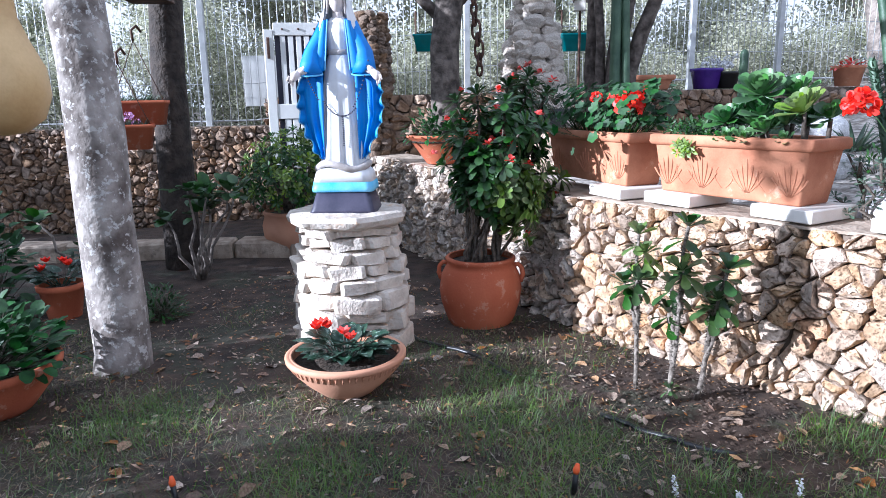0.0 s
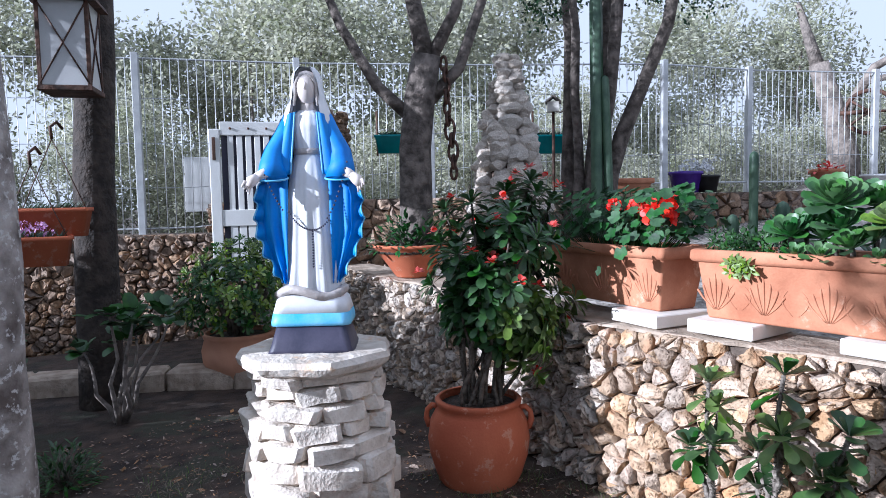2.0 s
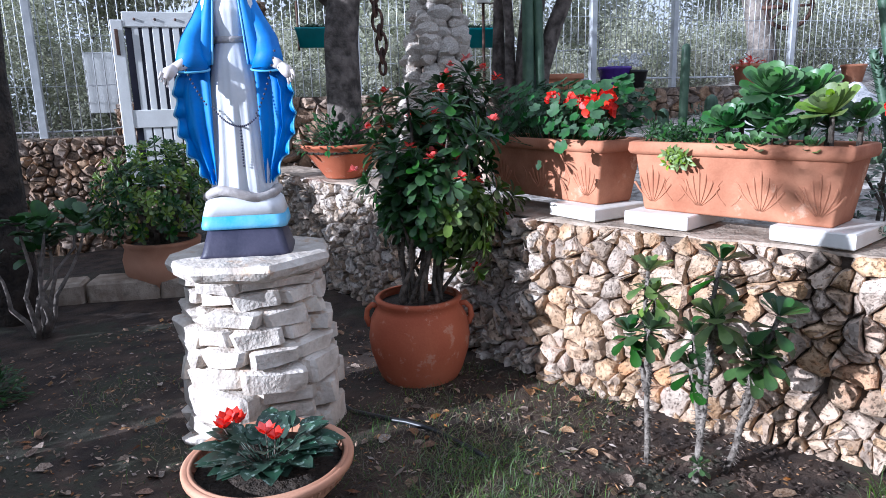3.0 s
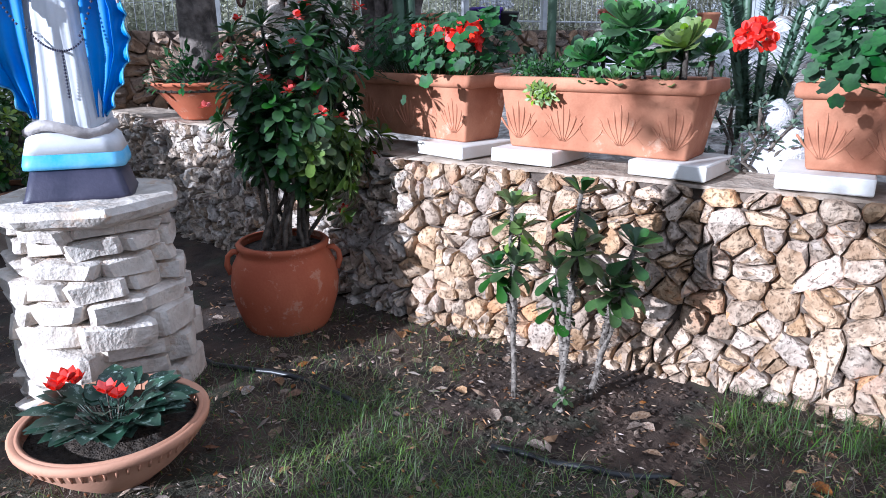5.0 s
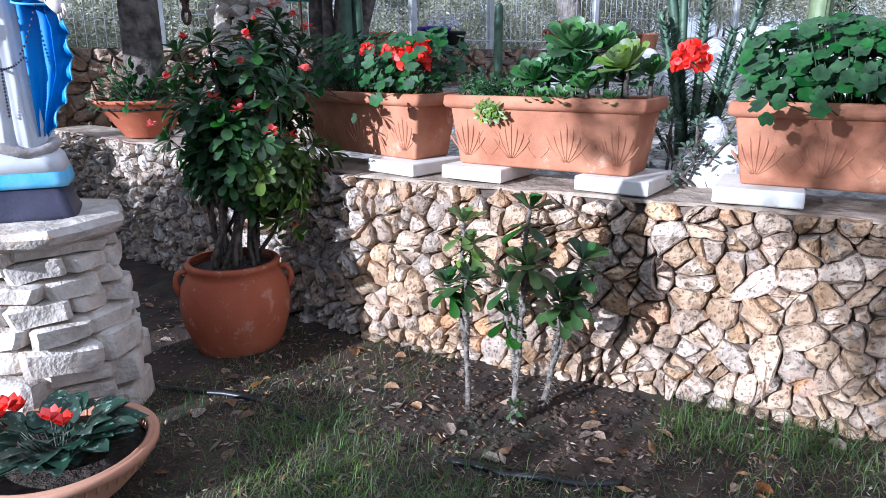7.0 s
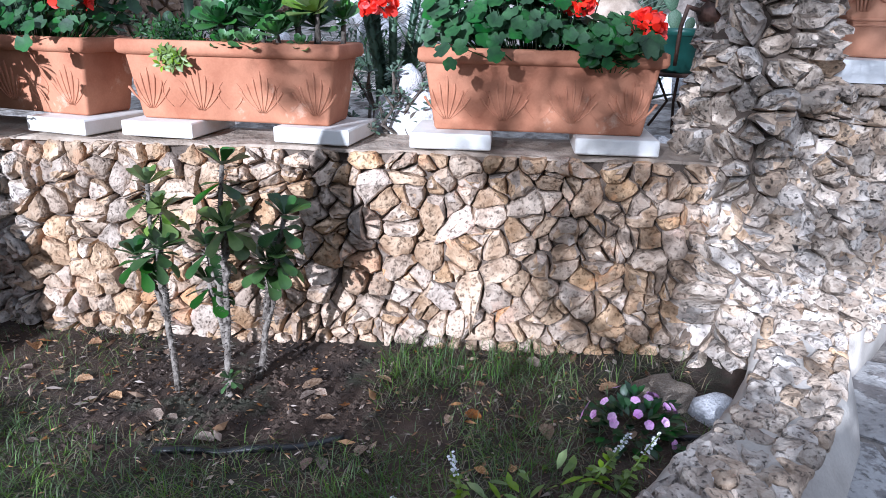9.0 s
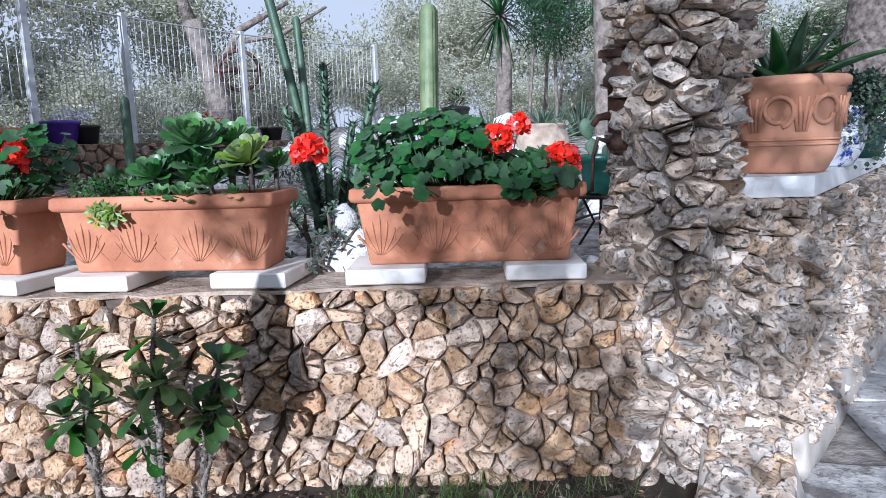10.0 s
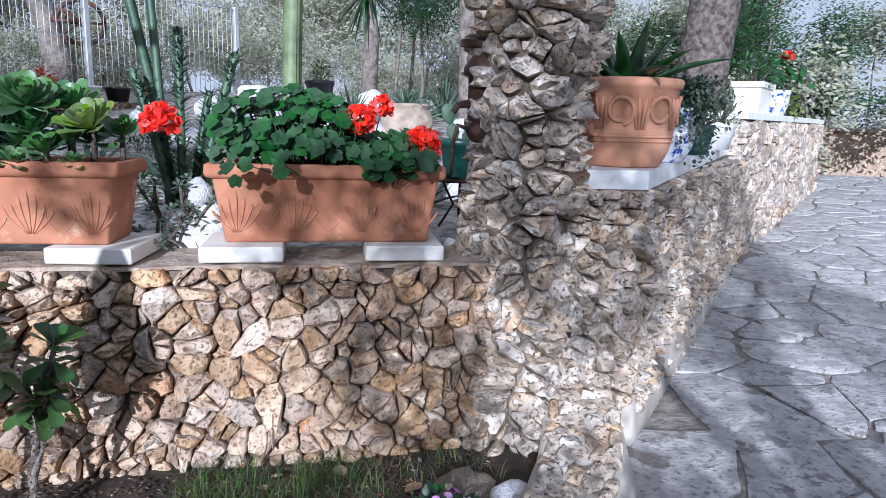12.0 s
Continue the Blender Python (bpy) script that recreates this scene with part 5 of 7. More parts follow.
# fence and gate
def fence():
    at, length = along(FENCE)
    ob = thing("fence", (0, 0, 0), "galvanised steel fence of posts, thin rods and wires", "fence")
    length = min(length, 17.4)
    base = lambda u: 1.12 + 0.40 * min(1.0, max(0.0, (u - 6.6) / 5.0))
    top = lambda u: 2.95
    posts = [0.4, 3.6, 6.14, 7.75, 9.2, 11.9, 13.2, 15.0, 17.4]
    for u in posts:
        p, nr = at(u)
        g = Geo().box(-0.035, -0.035, base(u) - 0.35, 0.035, 0.035, top(u), bevel=0.004)
        part("post", g, GALV, ob, smooth=False, at=Matrix.Translation(p) @ pose(0, 0, 0, 0, 0, math.degrees(math.atan2(nr.y, nr.x))))
    for f in (0.02, 0.25, 0.5, 0.75, 0.97):
        g = Geo()
        n = int(length / 0.5)
        pts = []
        for i in range(n + 1):
            q = length * i / n
            p, nr = at(q)
            pts.append((p.x, p.y, base(q) + (top(q) - base(q)) * f))
        g.tube(pts, 0.004 if 0.1 < f < 0.9 else 0.011, 5)
        part("rail", g, GALV, ob)
    rod, made = {}, 0
    q = 2.0
    while q < length:
        p, nr = at(q)
        key = round(base(q), 1)
        if key not in rod:
            rod[key] = Geo().tube([(0, 0, key), (0, 0, 2.90)], 0.0045, 5).mesh("rod", GALV)
        part("rod", rod[key], None, ob, at=Matrix.Translation(p + nr * 0.008))
        q += 0.086
        made += 1
    return ob


fence()


def gate():
    c, e = Vector((-6.98, -0.08, 0)), Vector((-6.60, 0.62, 0))
    d = (e - c).normalized()
    w = (e - c).length
    ob = thing("gate", Matrix.Translation((c.x, c.y, 0.62)) @ pose(0, 0, 0, 0, 0, math.degrees(math.atan2(d.y, d.x))), "white painted wooden gate with upright slats", "gate")
    for x in (0, w - 0.10):
        part("stile", Geo().box(x, -0.03, 0, x + 0.10, 0.03, 1.50, bevel=0.006), PAINT_WHITE, ob, smooth=False)
    for z, hh in ((1.44, 0.13), (0.56, 0.16), (0.02, 0.12)):
        part("crossbar", Geo().box(0.10, -0.025, z, w - 0.10, 0.025, z + hh, bevel=0.005), PAINT_WHITE, ob, smooth=False)
    for k in range(6):
        x = 0.17 + k * (w - 0.34) / 5.4
        part("slat", Geo().box(x, -0.015, 0.70, x + 0.055, 0.012, 1.45, bevel=0.003), PAINT_WHITE, ob, smooth=False)
        part("slat", Geo().box(x, -0.015, 0.12, x + 0.07, 0.012, 0.57, bevel=0.003), PAINT_WHITE, ob, smooth=False)
    part("backing", Geo().box(0.11, 0.03, 0.05, w - 0.11, 0.04, 1.44, bevel=0.0), NAVY, ob, "dark sheet behind the slats", smooth=False)
    for k in range(4):
        part("bolt", Geo().tube([(0.2 + k * 0.17, -0.026, 1.505), (0.2 + k * 0.17, -0.036, 1.505)], 0.012, 8), IRON, ob)
    part("latch", Geo().box(0.03, -0.045, 1.20, 0.06, -0.03, 1.42, bevel=0.003), IRON, ob, smooth=False)
    return ob


gate()


def rubble_heap(name, at, height, r0, r1, label, category, seed, mat, size=0.2):
    """A tapering stack of boulders."""
    ob = thing(name, at, label, category)
    rg = random.Random(seed)
    z = 0.0
    part("core", Geo().lathe([(r0 * 0.8, 0), (r1 * 0.6, height * 0.95)], 10, cap=(True, True)), MORTAR, ob)
    while z < height:
        t = z / height
        r = (r0 + (r1 - r0) * t) * (1 + 0.08 * rg.uniform(-1, 1))
        n = max(3, int(2 * math.pi * r / (size * (1 - 0.3 * t)) / 0.95))
        for k in range(n):
            a = 2 * math.pi * (k + rg.random() * 0.5) / n
            s = size * (1 - 0.35 * t) * rg.uniform(0.45, 0.72)
            g = Geo()
            b = bmesh.new()
            bmesh.ops.create_icosphere(b, subdivisions=2, radius=1)
            o = Vector((rg.random() * 9, rg.random() * 9, 0))
            b.verts.index_update()
            g.add([(v.co * (1 + 0.38 * noise.noise(v.co * 1.3 + o)))[:] for v in b.verts], [[v.index for v in f.verts] for f in b.faces])
            b.free()
            part("boulder", g, mat, ob, smooth=False, at=pose(r * 0.86 * math.cos(a), r * 0.86 * math.sin(a), z + s * 0.4, rg.uniform(-20, 20), rg.uniform(-20, 20), rg.uniform(0, 360)) @ Matrix.Diagonal((s, s * 0.8, s * 0.62, 1)))
        z += size * 0.42 * (1 - 0.35 * t)
    return ob


rubble_heap("stone_cairn", (-4.82, 1.82, 0.80), 1.85, 0.44, 0.05, "tall tapering cairn of rough grey boulders in the bed", "cairn", 3, WHITE_STONE, 0.22)
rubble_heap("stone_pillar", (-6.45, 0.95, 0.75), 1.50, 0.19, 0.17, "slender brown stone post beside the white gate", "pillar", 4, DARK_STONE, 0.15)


# the left side of the garden
def simple_plant(name, at, label, category, mat, rg, n, r, h, leaf, width, shape="oval", group="", stems=True):
    """A mound of leaves on short stalks."""
    ob = thing(name, at, label, category, group)
    g, st = Geo(), Geo()
    for _ in range(n):
        d = rand_dir(rg, 0.02, 1)
        p = Vector((d.x * r, d.y * r, d.z * h)) * rg.uniform(0.35, 1.0)
        g.leaf(p, (d + rand_dir(rg) * 0.7).normalized(), (0, 0, 1), leaf * rg.uniform(0.7, 1.2), width * rg.uniform(0.7, 1.2), shape, 0.2)
        if stems and rg.random() < 0.25:
            st.tube([(p.x * 0.2, p.y * 0.2, 0), p], [0.004, 0.002], 4)
    tagged(part("leaves", g, mat, ob), kind="stuff")
    if st.v:
        tagged(part("stalk", st, STEM, ob), kind="stuff")
    return ob


rg = random.Random(91)
FLARE = [(0.17, 0.0), (0.19, 0.02), (0.27, 0.12), (0.31, 0.20), (0.325, 0.21), (0.33, 0.235), (0.318, 0.245)]
lz = ground_z(-3.5, -3.02)
pot((-3.52, -3.03, lz), FLARE, "wide red terracotta bowl planter beside the tree", TERRA_AGED, "planter")
simple_plant("bedding_plant", (-3.52, -3.03, lz + 0.2), "bushy green bedding plant spilling over a bowl", "plant", LEAF_GERANIUM, rg, 420, 0.40, 0.34, 0.075, 0.06, "round")
TAPER = [(0.10, 0.0), (0.105, 0.01), (0.145, 0.22), (0.158, 0.225), (0.162, 0.26), (0.15, 0.265)]
pot((-5.05, -2.50, -0.12), TAPER, "red plastic flowerpot holding a cyclamen", TERRA_AGED, "flowerpot")
cyclamen((-5.05, -2.50, 0.11), "dark-leaved cyclamen with bright red blooms", random.Random(3), 34, 0.16, 9, 0.085)
simple_plant("low_bush", (-4.55, -1.98, ground_z(-4.5, -2)), "small ferny green bush growing from bare soil", "bush", LEAF, rg, 420, 0.20, 0.24, 0.05, 0.016, "oval")
simple_plant("low_bush", (-5.4, -2.95, ground_z(-5.4, -2.9)), "dark climbing foliage beside the back wall", "bush", LEAF_GERANIUM, rg, 260, 0.34, 1.0, 0.10, 0.09, "round")


def leggy_geranium(at, seed, label, h=0.75, n=6):
    """Bare pale stems with leaves only near the tips."""
    rr = random.Random(seed)
    ob = thing("shrub", at, label, "shrub")
    g = Geo()
    for k in range(n):
        a = rr.uniform(0, 6.28)
        r = rr.uniform(0.10, 0.42)
        tip = Vector((r * math.cos(a), r * math.sin(a), rr.uniform(0.35, h)))
        st = Geo().tube(curve_to((0.03 * math.cos(a), 0.03 * math.sin(a), 0), tip, rr, 5, 0.045), [0.02, 0.017, 0.014, 0.012, 0.010, 0.007], 8, rough=0.15)
        part("stem", st, BARK_TAN, ob)
        for _ in range(13):
            d = rand_dir(rr, -0.2, 1)
            g.leaf(tip + d * rr.uniform(0.02, 0.11), (d + rand_dir(rr) * 0.5).normalized(), (0, 0, 1), rr.uniform(0.07, 0.12), rr.uniform(0.07, 0.11), "round", 0.2)
    tagged(part("leaves", g, LEAF, ob), kind="stuff")
    return ob


leggy_geranium((-5.50, -1.42, -0.11), 1, "leggy shrub with bare pale stems and broad leaves", 0.85, 8)
leggy_geranium((-5.75, -2.15, -0.11), 2, "straggling broad-leaved shrub by the dark trunk", 0.7, 6)

# jade plant in its pot
pot((-5.95, -0.32, -0.06), [(0.20, 0.0), (0.24, 0.03), (0.30, 0.14), (0.31, 0.24), (0.285, 0.33), (0.295, 0.35), (0.30, 0.38), (0.285, 0.385)], "weathered pale clay pot holding a jade plant", TERRA_PALE, "pot")


def jade():
    ob = thing("jade_plant", (-5.95, -0.32, 0.28), "rounded jade plant with fleshy yellow-green leaves", "succulent")
    rr = random.Random(17)
    g, pale = Geo(), Geo()
    for k in range(7):
        a = k * 0.9
        part("stem", Geo().tube(curve_to((0.06 * math.cos(a), 0.06 * math.sin(a), 0), (0.3 * math.cos(a), 0.3 * math.sin(a), 0.5 + 0.1 * (k % 3)), rr, 4, 0.03), [0.03, 0.026, 0.02, 0.016, 0.012], 8), STEM, ob)
    for _ in range(460):
        d = rand_dir(rr, -0.1, 1)
        p = Vector((d.x * 0.52, d.y * 0.52, 0.22 + d.z * 0.62)) * rr.uniform(0.72, 1.0)
        # a random share of the rosettes is coloured paler, as sunlit highlights
        rosette(pale if rr.random() < 0.42 else g, p, d, rr, 9, 0.065, 0.03, "spoon", 0, (0.3, 1.5), 0.05)
    tagged(part("leaves", g, LEAF, ob), kind="stuff")
    tagged(part("sunlit_leaves", pale, LEAF_PALE, ob, "yellow-green leaves coloured as sunlit"), kind="stuff")
    return ob


jade()


def edging():
    ob = thing("bed_edging", (0, 0, 0), "row of long flat weathered stones edging the bed", "edging", kind="structure")
    rr = random.Random(14)
    a, b = Vector((-7.4, -2.6, 0)), Vector((-5.55, 0.05, 0))
    d = (b - a).normalized()
    for k in range(6):
        p = a + d * (k + 0.5) * (b - a).length / 6
        g = Geo().box(-0.26, -0.14, -0.12, 0.26, 0.14, 0.13, bevel=0.02, jitter=0.025, rng=rr)
        part("edging_stone", g, CAPPING, ob, smooth=False, at=pose(p.x, p.y, -0.07, 0, 0, math.degrees(math.atan2(d.y, d.x)) + rr.uniform(-5, 5)))
    g = Geo()
    g.add([(-7.9, -2.7, 0.03), (-7.4, -2.6, 0.03), (-5.55, 0.05, 0.03), (-5.9, 0.9, 0.03), (-7.3, 0.2, 0.03)], [(0, 1, 2, 3, 4)])
    part("bed_soil", g, GROUND, ob)
    return ob


edging()


def lantern():
    """A boxy metal lantern with frosted panes and crossed bars, on the trunk."""
    ob = thing("lantern", pose(-5.76, -1.54, 2.20, 0, 0, 62), "black metal lantern with frosted panes and crossed bars", "lantern")
    w, h, t = 0.30, 0.56, 0.025
    for x in (-1, 1):
        for y in (-1, 1):
            part("corner_post", Geo().box(x * w / 2 - t / 2, y * w / 2 - t / 2, 0, x * w / 2 + t / 2, y * w / 2 + t / 2, h, bevel=0.003), IRON, ob, smooth=False)
    part("base", Geo().box(-w / 2 - 0.02, -w / 2 - 0.02, -0.035, w / 2 + 0.02, w / 2 + 0.02, 0.0, bevel=0.005), IRON, ob, smooth=False)
    part("roof", Geo().rings([ring_rect(w + 0.12, w + 0.12, 0.01, h), ring_rect(w + 0.10, w + 0.10, 0.01, h + 0.03), ring_rect(0.08, 0.08, 0.01, h + 0.2)]), IRON, ob, smooth=False)
    for a in range(4):
        m = pose(0, 0, 0, 0, 0, 90 * a)
        part("pane", Geo().box(-w / 2 + t / 2, -w / 2 - 0.003, 0.004, w / 2 - t / 2, -w / 2 + 0.003, h - 0.004, bevel=0), FROST, ob, smooth=False, at=m)
        for s in (-1, 1):
            part("crossbar", Geo().tube([(-s * w / 2, -w / 2 - 0.008, 0.01), (s * w / 2, -w / 2 - 0.008, h - 0.01)], 0.006, 6), IRON, ob, at=m)
    part("bracket", Geo().tube([(0, w / 2, h * 0.6), (0.12, w / 2 + 0.22, h * 0.6)], 0.02, 8), IRON, ob)
    return ob


lantern()


def hanging_planter(at, label, seed, lilac):
    rr = random.Random(seed)
    ob = thing("hanging_planter", at, label, "planter", "hanging planters on the tree")
    g = Geo().rings([ring_rect(0.38, 0.16, 0.02, 0), ring_rect(0.44, 0.20, 0.02, 0.17), ring_rect(0.46, 0.22, 0.02, 0.172), ring_rect(0.46, 0.22, 0.02, 0.20), ring_rect(0.42, 0.18, 0.02, 0.20), ring_rect(0.41, 0.17, 0.02, 0.16)], cap=(True, True))
    part("box", g, TERRA_AGED, ob)
    for x in (-0.2, 0.2):
        part("cord", Geo().tube([(x, 0, 0.19), (0, 0.03, 0.68)], 0.004, 5), IRON, ob)
    part("hook", Geo().tube([(0, 0.03, 0.68), (0.0, 0.0, 0.76), (0.03, 0.06, 0.80), (0.05, 0.12, 0.76)], 0.011, 7), IRON, ob)
    g = Geo()
    for _ in range(26):
        rosette(g, (rr.uniform(-0.16, 0.16), rr.uniform(-0.05, 0.05), 0.17), (0, 0, 1), rr, 5, 0.13, 0.018, "blade", 0, (0.2, 1.2), 0.2)
    tagged(part("leaves", g, LEAF_BLUE, ob), kind="stuff")
    if lilac:
        g = Geo()
        for _ in range(8):
            flower_head(g, (rr.uniform(-0.15, 0.1), rr.uniform(-0.06, 0.06), rr.uniform(0.2, 0.29)), 0.035, rr, 0, 16)
        tagged(part("blossom", g, PETAL_LILAC, ob, "pale lilac blooms"), kind="stuff")
    return ob


hanging_planter(pose(-5.78, -1.82, 1.0, 0, 0, 70), "red hanging trough with lilac flowers on a hook", 1, True)
hanging_planter(pose(-5.90, -1.66, 1.19, 0, 0, 65), "red hanging trough with spiky succulents on a hook", 2, False)


def gourd():
    ob = thing("hanging_gourd", (-2.25, -2.90, 1.26), "big dried yellow-brown gourd hung from a branch", "gourd")
    part("body", Geo().lathe([(0.002, 0), (0.06, 0.008), (0.115, 0.05), (0.14, 0.12), (0.135, 0.20), (0.10, 0.28), (0.075, 0.35), (0.07, 0.42), (0.06, 0.52), (0.03, 0.60), (0.012, 0.66)], 28, cap=(True, True)), GOURD, ob)
    part("cord", Geo().tube([(0, 0, 0.65), (-0.1, -0.05, 1.2), (-0.35, -0.1, 1.75)], 0.004, 5), IRON, ob)
    return ob


gourd()
g = Geo().tube([(-3.80, -2.42, 2.55), (-3.0, -2.75, 2.85), (-2.4, -2.9, 3.0), (-1.7, -2.8, 3.2)], [0.07, 0.05, 0.04, 0.02], 9, rough=0.12)
solo("branch", g, BARK_GREY, (0, 0, 0), "grey overhanging branch of the lawn tree", "branch")


def sprinkler(x, y, rz):
    ob = thing("sprinkler", (x, y, ground_z(x, y), 6, 0, rz), "black garden sprinkler spike with an orange head", "sprinkler", "lawn sprinklers")
    part("spike", Geo().tube([(0, 0, -0.03), (0, 0, 0.09)], [0.012, 0.010], 8), BLACK, ob)
    part("nozzle", Geo().tube([(0, 0, 0.088), (0, 0, 0.10), (0.004, 0, 0.125)], [0.011, 0.013, 0.007], 8), ORANGE, ob)
    return ob


sprinkler(-2.10, -2.56, 10)
sprinkler(-1.26, -1.40, 80)


def hose(points, label):
    pts = []
    for i in range(len(points) - 1):
        for k in range(6):
            t = k / 6
            x = points[i][0] + (points[i + 1][0] - points[i][0]) * t
            y = points[i][1] + (points[i + 1][1] - points[i][1]) * t
            pts.append((x + 0.015 * noise.noise(Vector((x * 3, y * 3, 1))), y + 0.03 * noise.noise(Vector((x * 3, y * 3, 5))), ground_z(x, y) + 0.008 + 0.012 * noise.noise(Vector((x * 5, y * 5, 9)))))
    return solo("irrigation_hose", Geo().tube(pts, 0.013, 8), BLACK, (0, 0, 0), "thin black irrigation pipe lying on the soil", "hose", "irrigation pipes")


hose([(-3.6, -0.75), (-3.0, -0.88), (-2.55, -0.80), (-2.15, -0.82)], "")
hose([(-1.62, -0.83), (-1.40, -0.84), (-1.2, -0.78), (-1.0, -0.69)], "")
hose([(-0.05, -0.62), (0.15, -0.60), (0.30, -0.58)], "")

# on the wall and behind it
pot((-4.88, 0.72, TOP_A, 0, 0, 0), [(0.14, 0.0), (0.15, 0.01), (0.25, 0.15), (0.32, 0.24), (0.335, 0.245), (0.335, 0.265), (0.322, 0.268)], "wide terracotta bowl with ferny green plants on the wall", TERRA_AGED, "bowl")
simple_plant("fern", (-4.88, 0.72, TOP_A + 0.22), "bushy green fern-like plant in a terracotta bowl", "plant", LEAF_GERANIUM, rg, 420, 0.38, 0.30, 0.07, 0.035)


def black_trough(x, y, z, rz):
    ob = thing("trough", (x, y, z, 0, 0, rz), "black plastic trough of grey-green plants", "planter")
    part("body", Geo().rings([ring_rect(0.5, 0.18, 0.02, 0), ring_rect(0.6, 0.24, 0.02, 0.2), ring_rect(0.57, 0.21, 0.02, 0.2), ring_rect(0.56, 0.2, 0.02, 0.15)], cap=(True, True)), BLACK, ob)
    return ob


black_trough(-4.10, 1.15, 1.06, 40)
solo("plinth_stone", Geo().box(-0.3, -0.2, 0, 0.3, 0.2, 0.32, bevel=0.03, jitter=0.03, rng=random.Random(2)), GREY_STONE, (-4.10, 1.15, 0.73, 0, 0, 40), "rough grey stone raising a black trough", "stone", smooth=False)
simple_plant("bedding_plant", (-4.10, 1.15, 1.22), "loose grey-green plant in a black trough", "plant", LEAF_BLUE, rg, 260, 0.32, 0.30, 0.06, 0.02)


def chain():
    """A rusted chain and swivel that hang from the forked trunk."""
    ob = thing("rusty_chain", (-4.72, 0.95, 1.62), "rust-brown iron chain hanging on the forked tree", "chain")
    for k in range(11):
        r = 0.045 if k not in (6, 8) else 0.07
        pts = [(r * 0.62 * math.cos(a), 0, r * 1.25 * math.sin(a)) for a in [2 * math.pi * i / 12 for i in range(13)]]
        part("link", Geo().tube(pts, 0.013, 6), IRON, ob, at=pose(0.012 * math.sin(k), 0.01 * k, 0.88 - 0.088 * k, 0, 0, 90 * (k % 2) + 20))
    return ob


chain()


def fence_box(x, y, z, rz, label):
    ob = thing("window_box", (x, y, z, 0, 0, rz), label, "planter", "teal boxes on the fence")
    part("box", Geo().rings([ring_rect(0.32, 0.14, 0.02, 0), ring_rect(0.38, 0.18, 0.02, 0.16), ring_rect(0.40, 0.20, 0.02, 0.165), ring_rect(0.40, 0.20, 0.02, 0.185), ring_rect(0.36, 0.16, 0.02, 0.185), ring_rect(0.35, 0.15, 0.02, 0.15)], cap=(True, True)), TEAL, ob)
    for s in (-0.17, 0.17):
        part("hanger", Geo().tube([(s, 0.11, -0.02), (s, 0.12, 0.45), (s, 0.3, 0.46)], 0.010, 6), IRON, ob)
    g = Geo()
    rr = random.Random(int(x * 100))
    for _ in range(14):
        rosette(g, (rr.uniform(-0.15, 0.15), rr.uniform(-0.05, 0.05), 0.17), (0, 0, 1), rr, 6, 0.10, 0.025, "oval", 0, (0.2, 1.3), 0.2)
    tagged(part("leaves", g, LEAF_BLUE, ob), kind="stuff")
    return ob


fence_box(-6.28, 1.62, 1.90, 53, "teal plastic planter hooked on the fence")
fence_box(-5.12, 2.80, 1.86, 53, "teal plastic planter with grey foliage on the fence")


def birdhouse():
    ob = thing("birdhouse", (-4.98, 2.66, 2.26, 0, 0, 40), "little pale wooden birdhouse with a pitched roof", "birdhouse")
    part("box", Geo().box(-0.06, -0.06, 0, 0.06, 0.06, 0.10, bevel=0.003), SLAB_WHITE, ob, smooth=False)
    for s in (-1, 1):
        part("roof_board", Geo().box(-0.10, -0.09, -0.008, 0.0, 0.09, 0.008, bevel=0.002), BARK_TAN, ob, smooth=False, at=pose(0, 0, 0.155, 0, 40 * s, 0 if s < 0 else 0) @ (Matrix.Identity(4) if s < 0 else Matrix.Translation((0.10, 0, 0))))
    part("pole", Geo().tube([(0, 0, 0), (0, 0, -1.4)], 0.015, 6), IRON, ob)
    return ob


birdhouse()


def cactus(at, columns, label, category="cactus", ribs=12, spines=False, mat=None):
    """Ribbed columns, each with its own foot, tip and radius."""
    ob = thing("cactus", at, label, category)
    rr = random.Random(len(columns) * 7 + 1)
    for x, y, tx, ty, h, r in columns:
        g = Geo()
        pts = [Vector((x + (tx - x) * t ** 1.3, y + (ty - y) * t ** 1.3, h * t)) for t in [i / 9 for i in range(10)]] + [Vector((tx, ty, h + r * 0.6)), Vector((tx, ty, h + r * 0.95))]
        g.tube(pts, [r * 0.9] + [r] * 8 + [r * 0.97, r * 0.7, r * 0.12], ribs * 2, ribs=0.24)
        if spines:
            for _ in range(int(h * 420)):
                t, a = rr.random(), rr.uniform(0, 6.28)
                p = pts[min(9, int(t * 9))].lerp(pts[min(9, int(t * 9) + 1)], t * 9 % 1)
                d = Vector((math.cos(a), math.sin(a), 0.5)).normalized()
                g.leaf(p + d * r * 0.7, d, (0, 0, 1), 0.058, 0.012, "blade", 0.0)
        part("column", g, mat or CACTUS, ob)
    return ob


cactus((-1.16, 0.85, 0.72), [(0.0, 0.05, -0.24, 0.02, 1.45, 0.024), (-0.03, 0.0, -0.09, 0.05, 1.22, 0.020)], "tall slim ribbed blue-green cactus columns behind the planters", ribs=7)
cactus((-1.12, 0.80, 0.72), [(0.0, 0.0, 0.01, 0.0, 0.98, 0.022), (0.04, 0.0, 0.26, 0.02, 0.88, 0.022), (-0.02, 0, -0.19, 0.0, 0.78, 0.022), (0.02, 0.02, 0.13, 0.05, 0.70, 0.02), (-0.03, 0.04, -0.10, 0.05, 0.6, 0.02)],
       "branching spiny dark green succulent in the bed", ribs=5, spines=True)
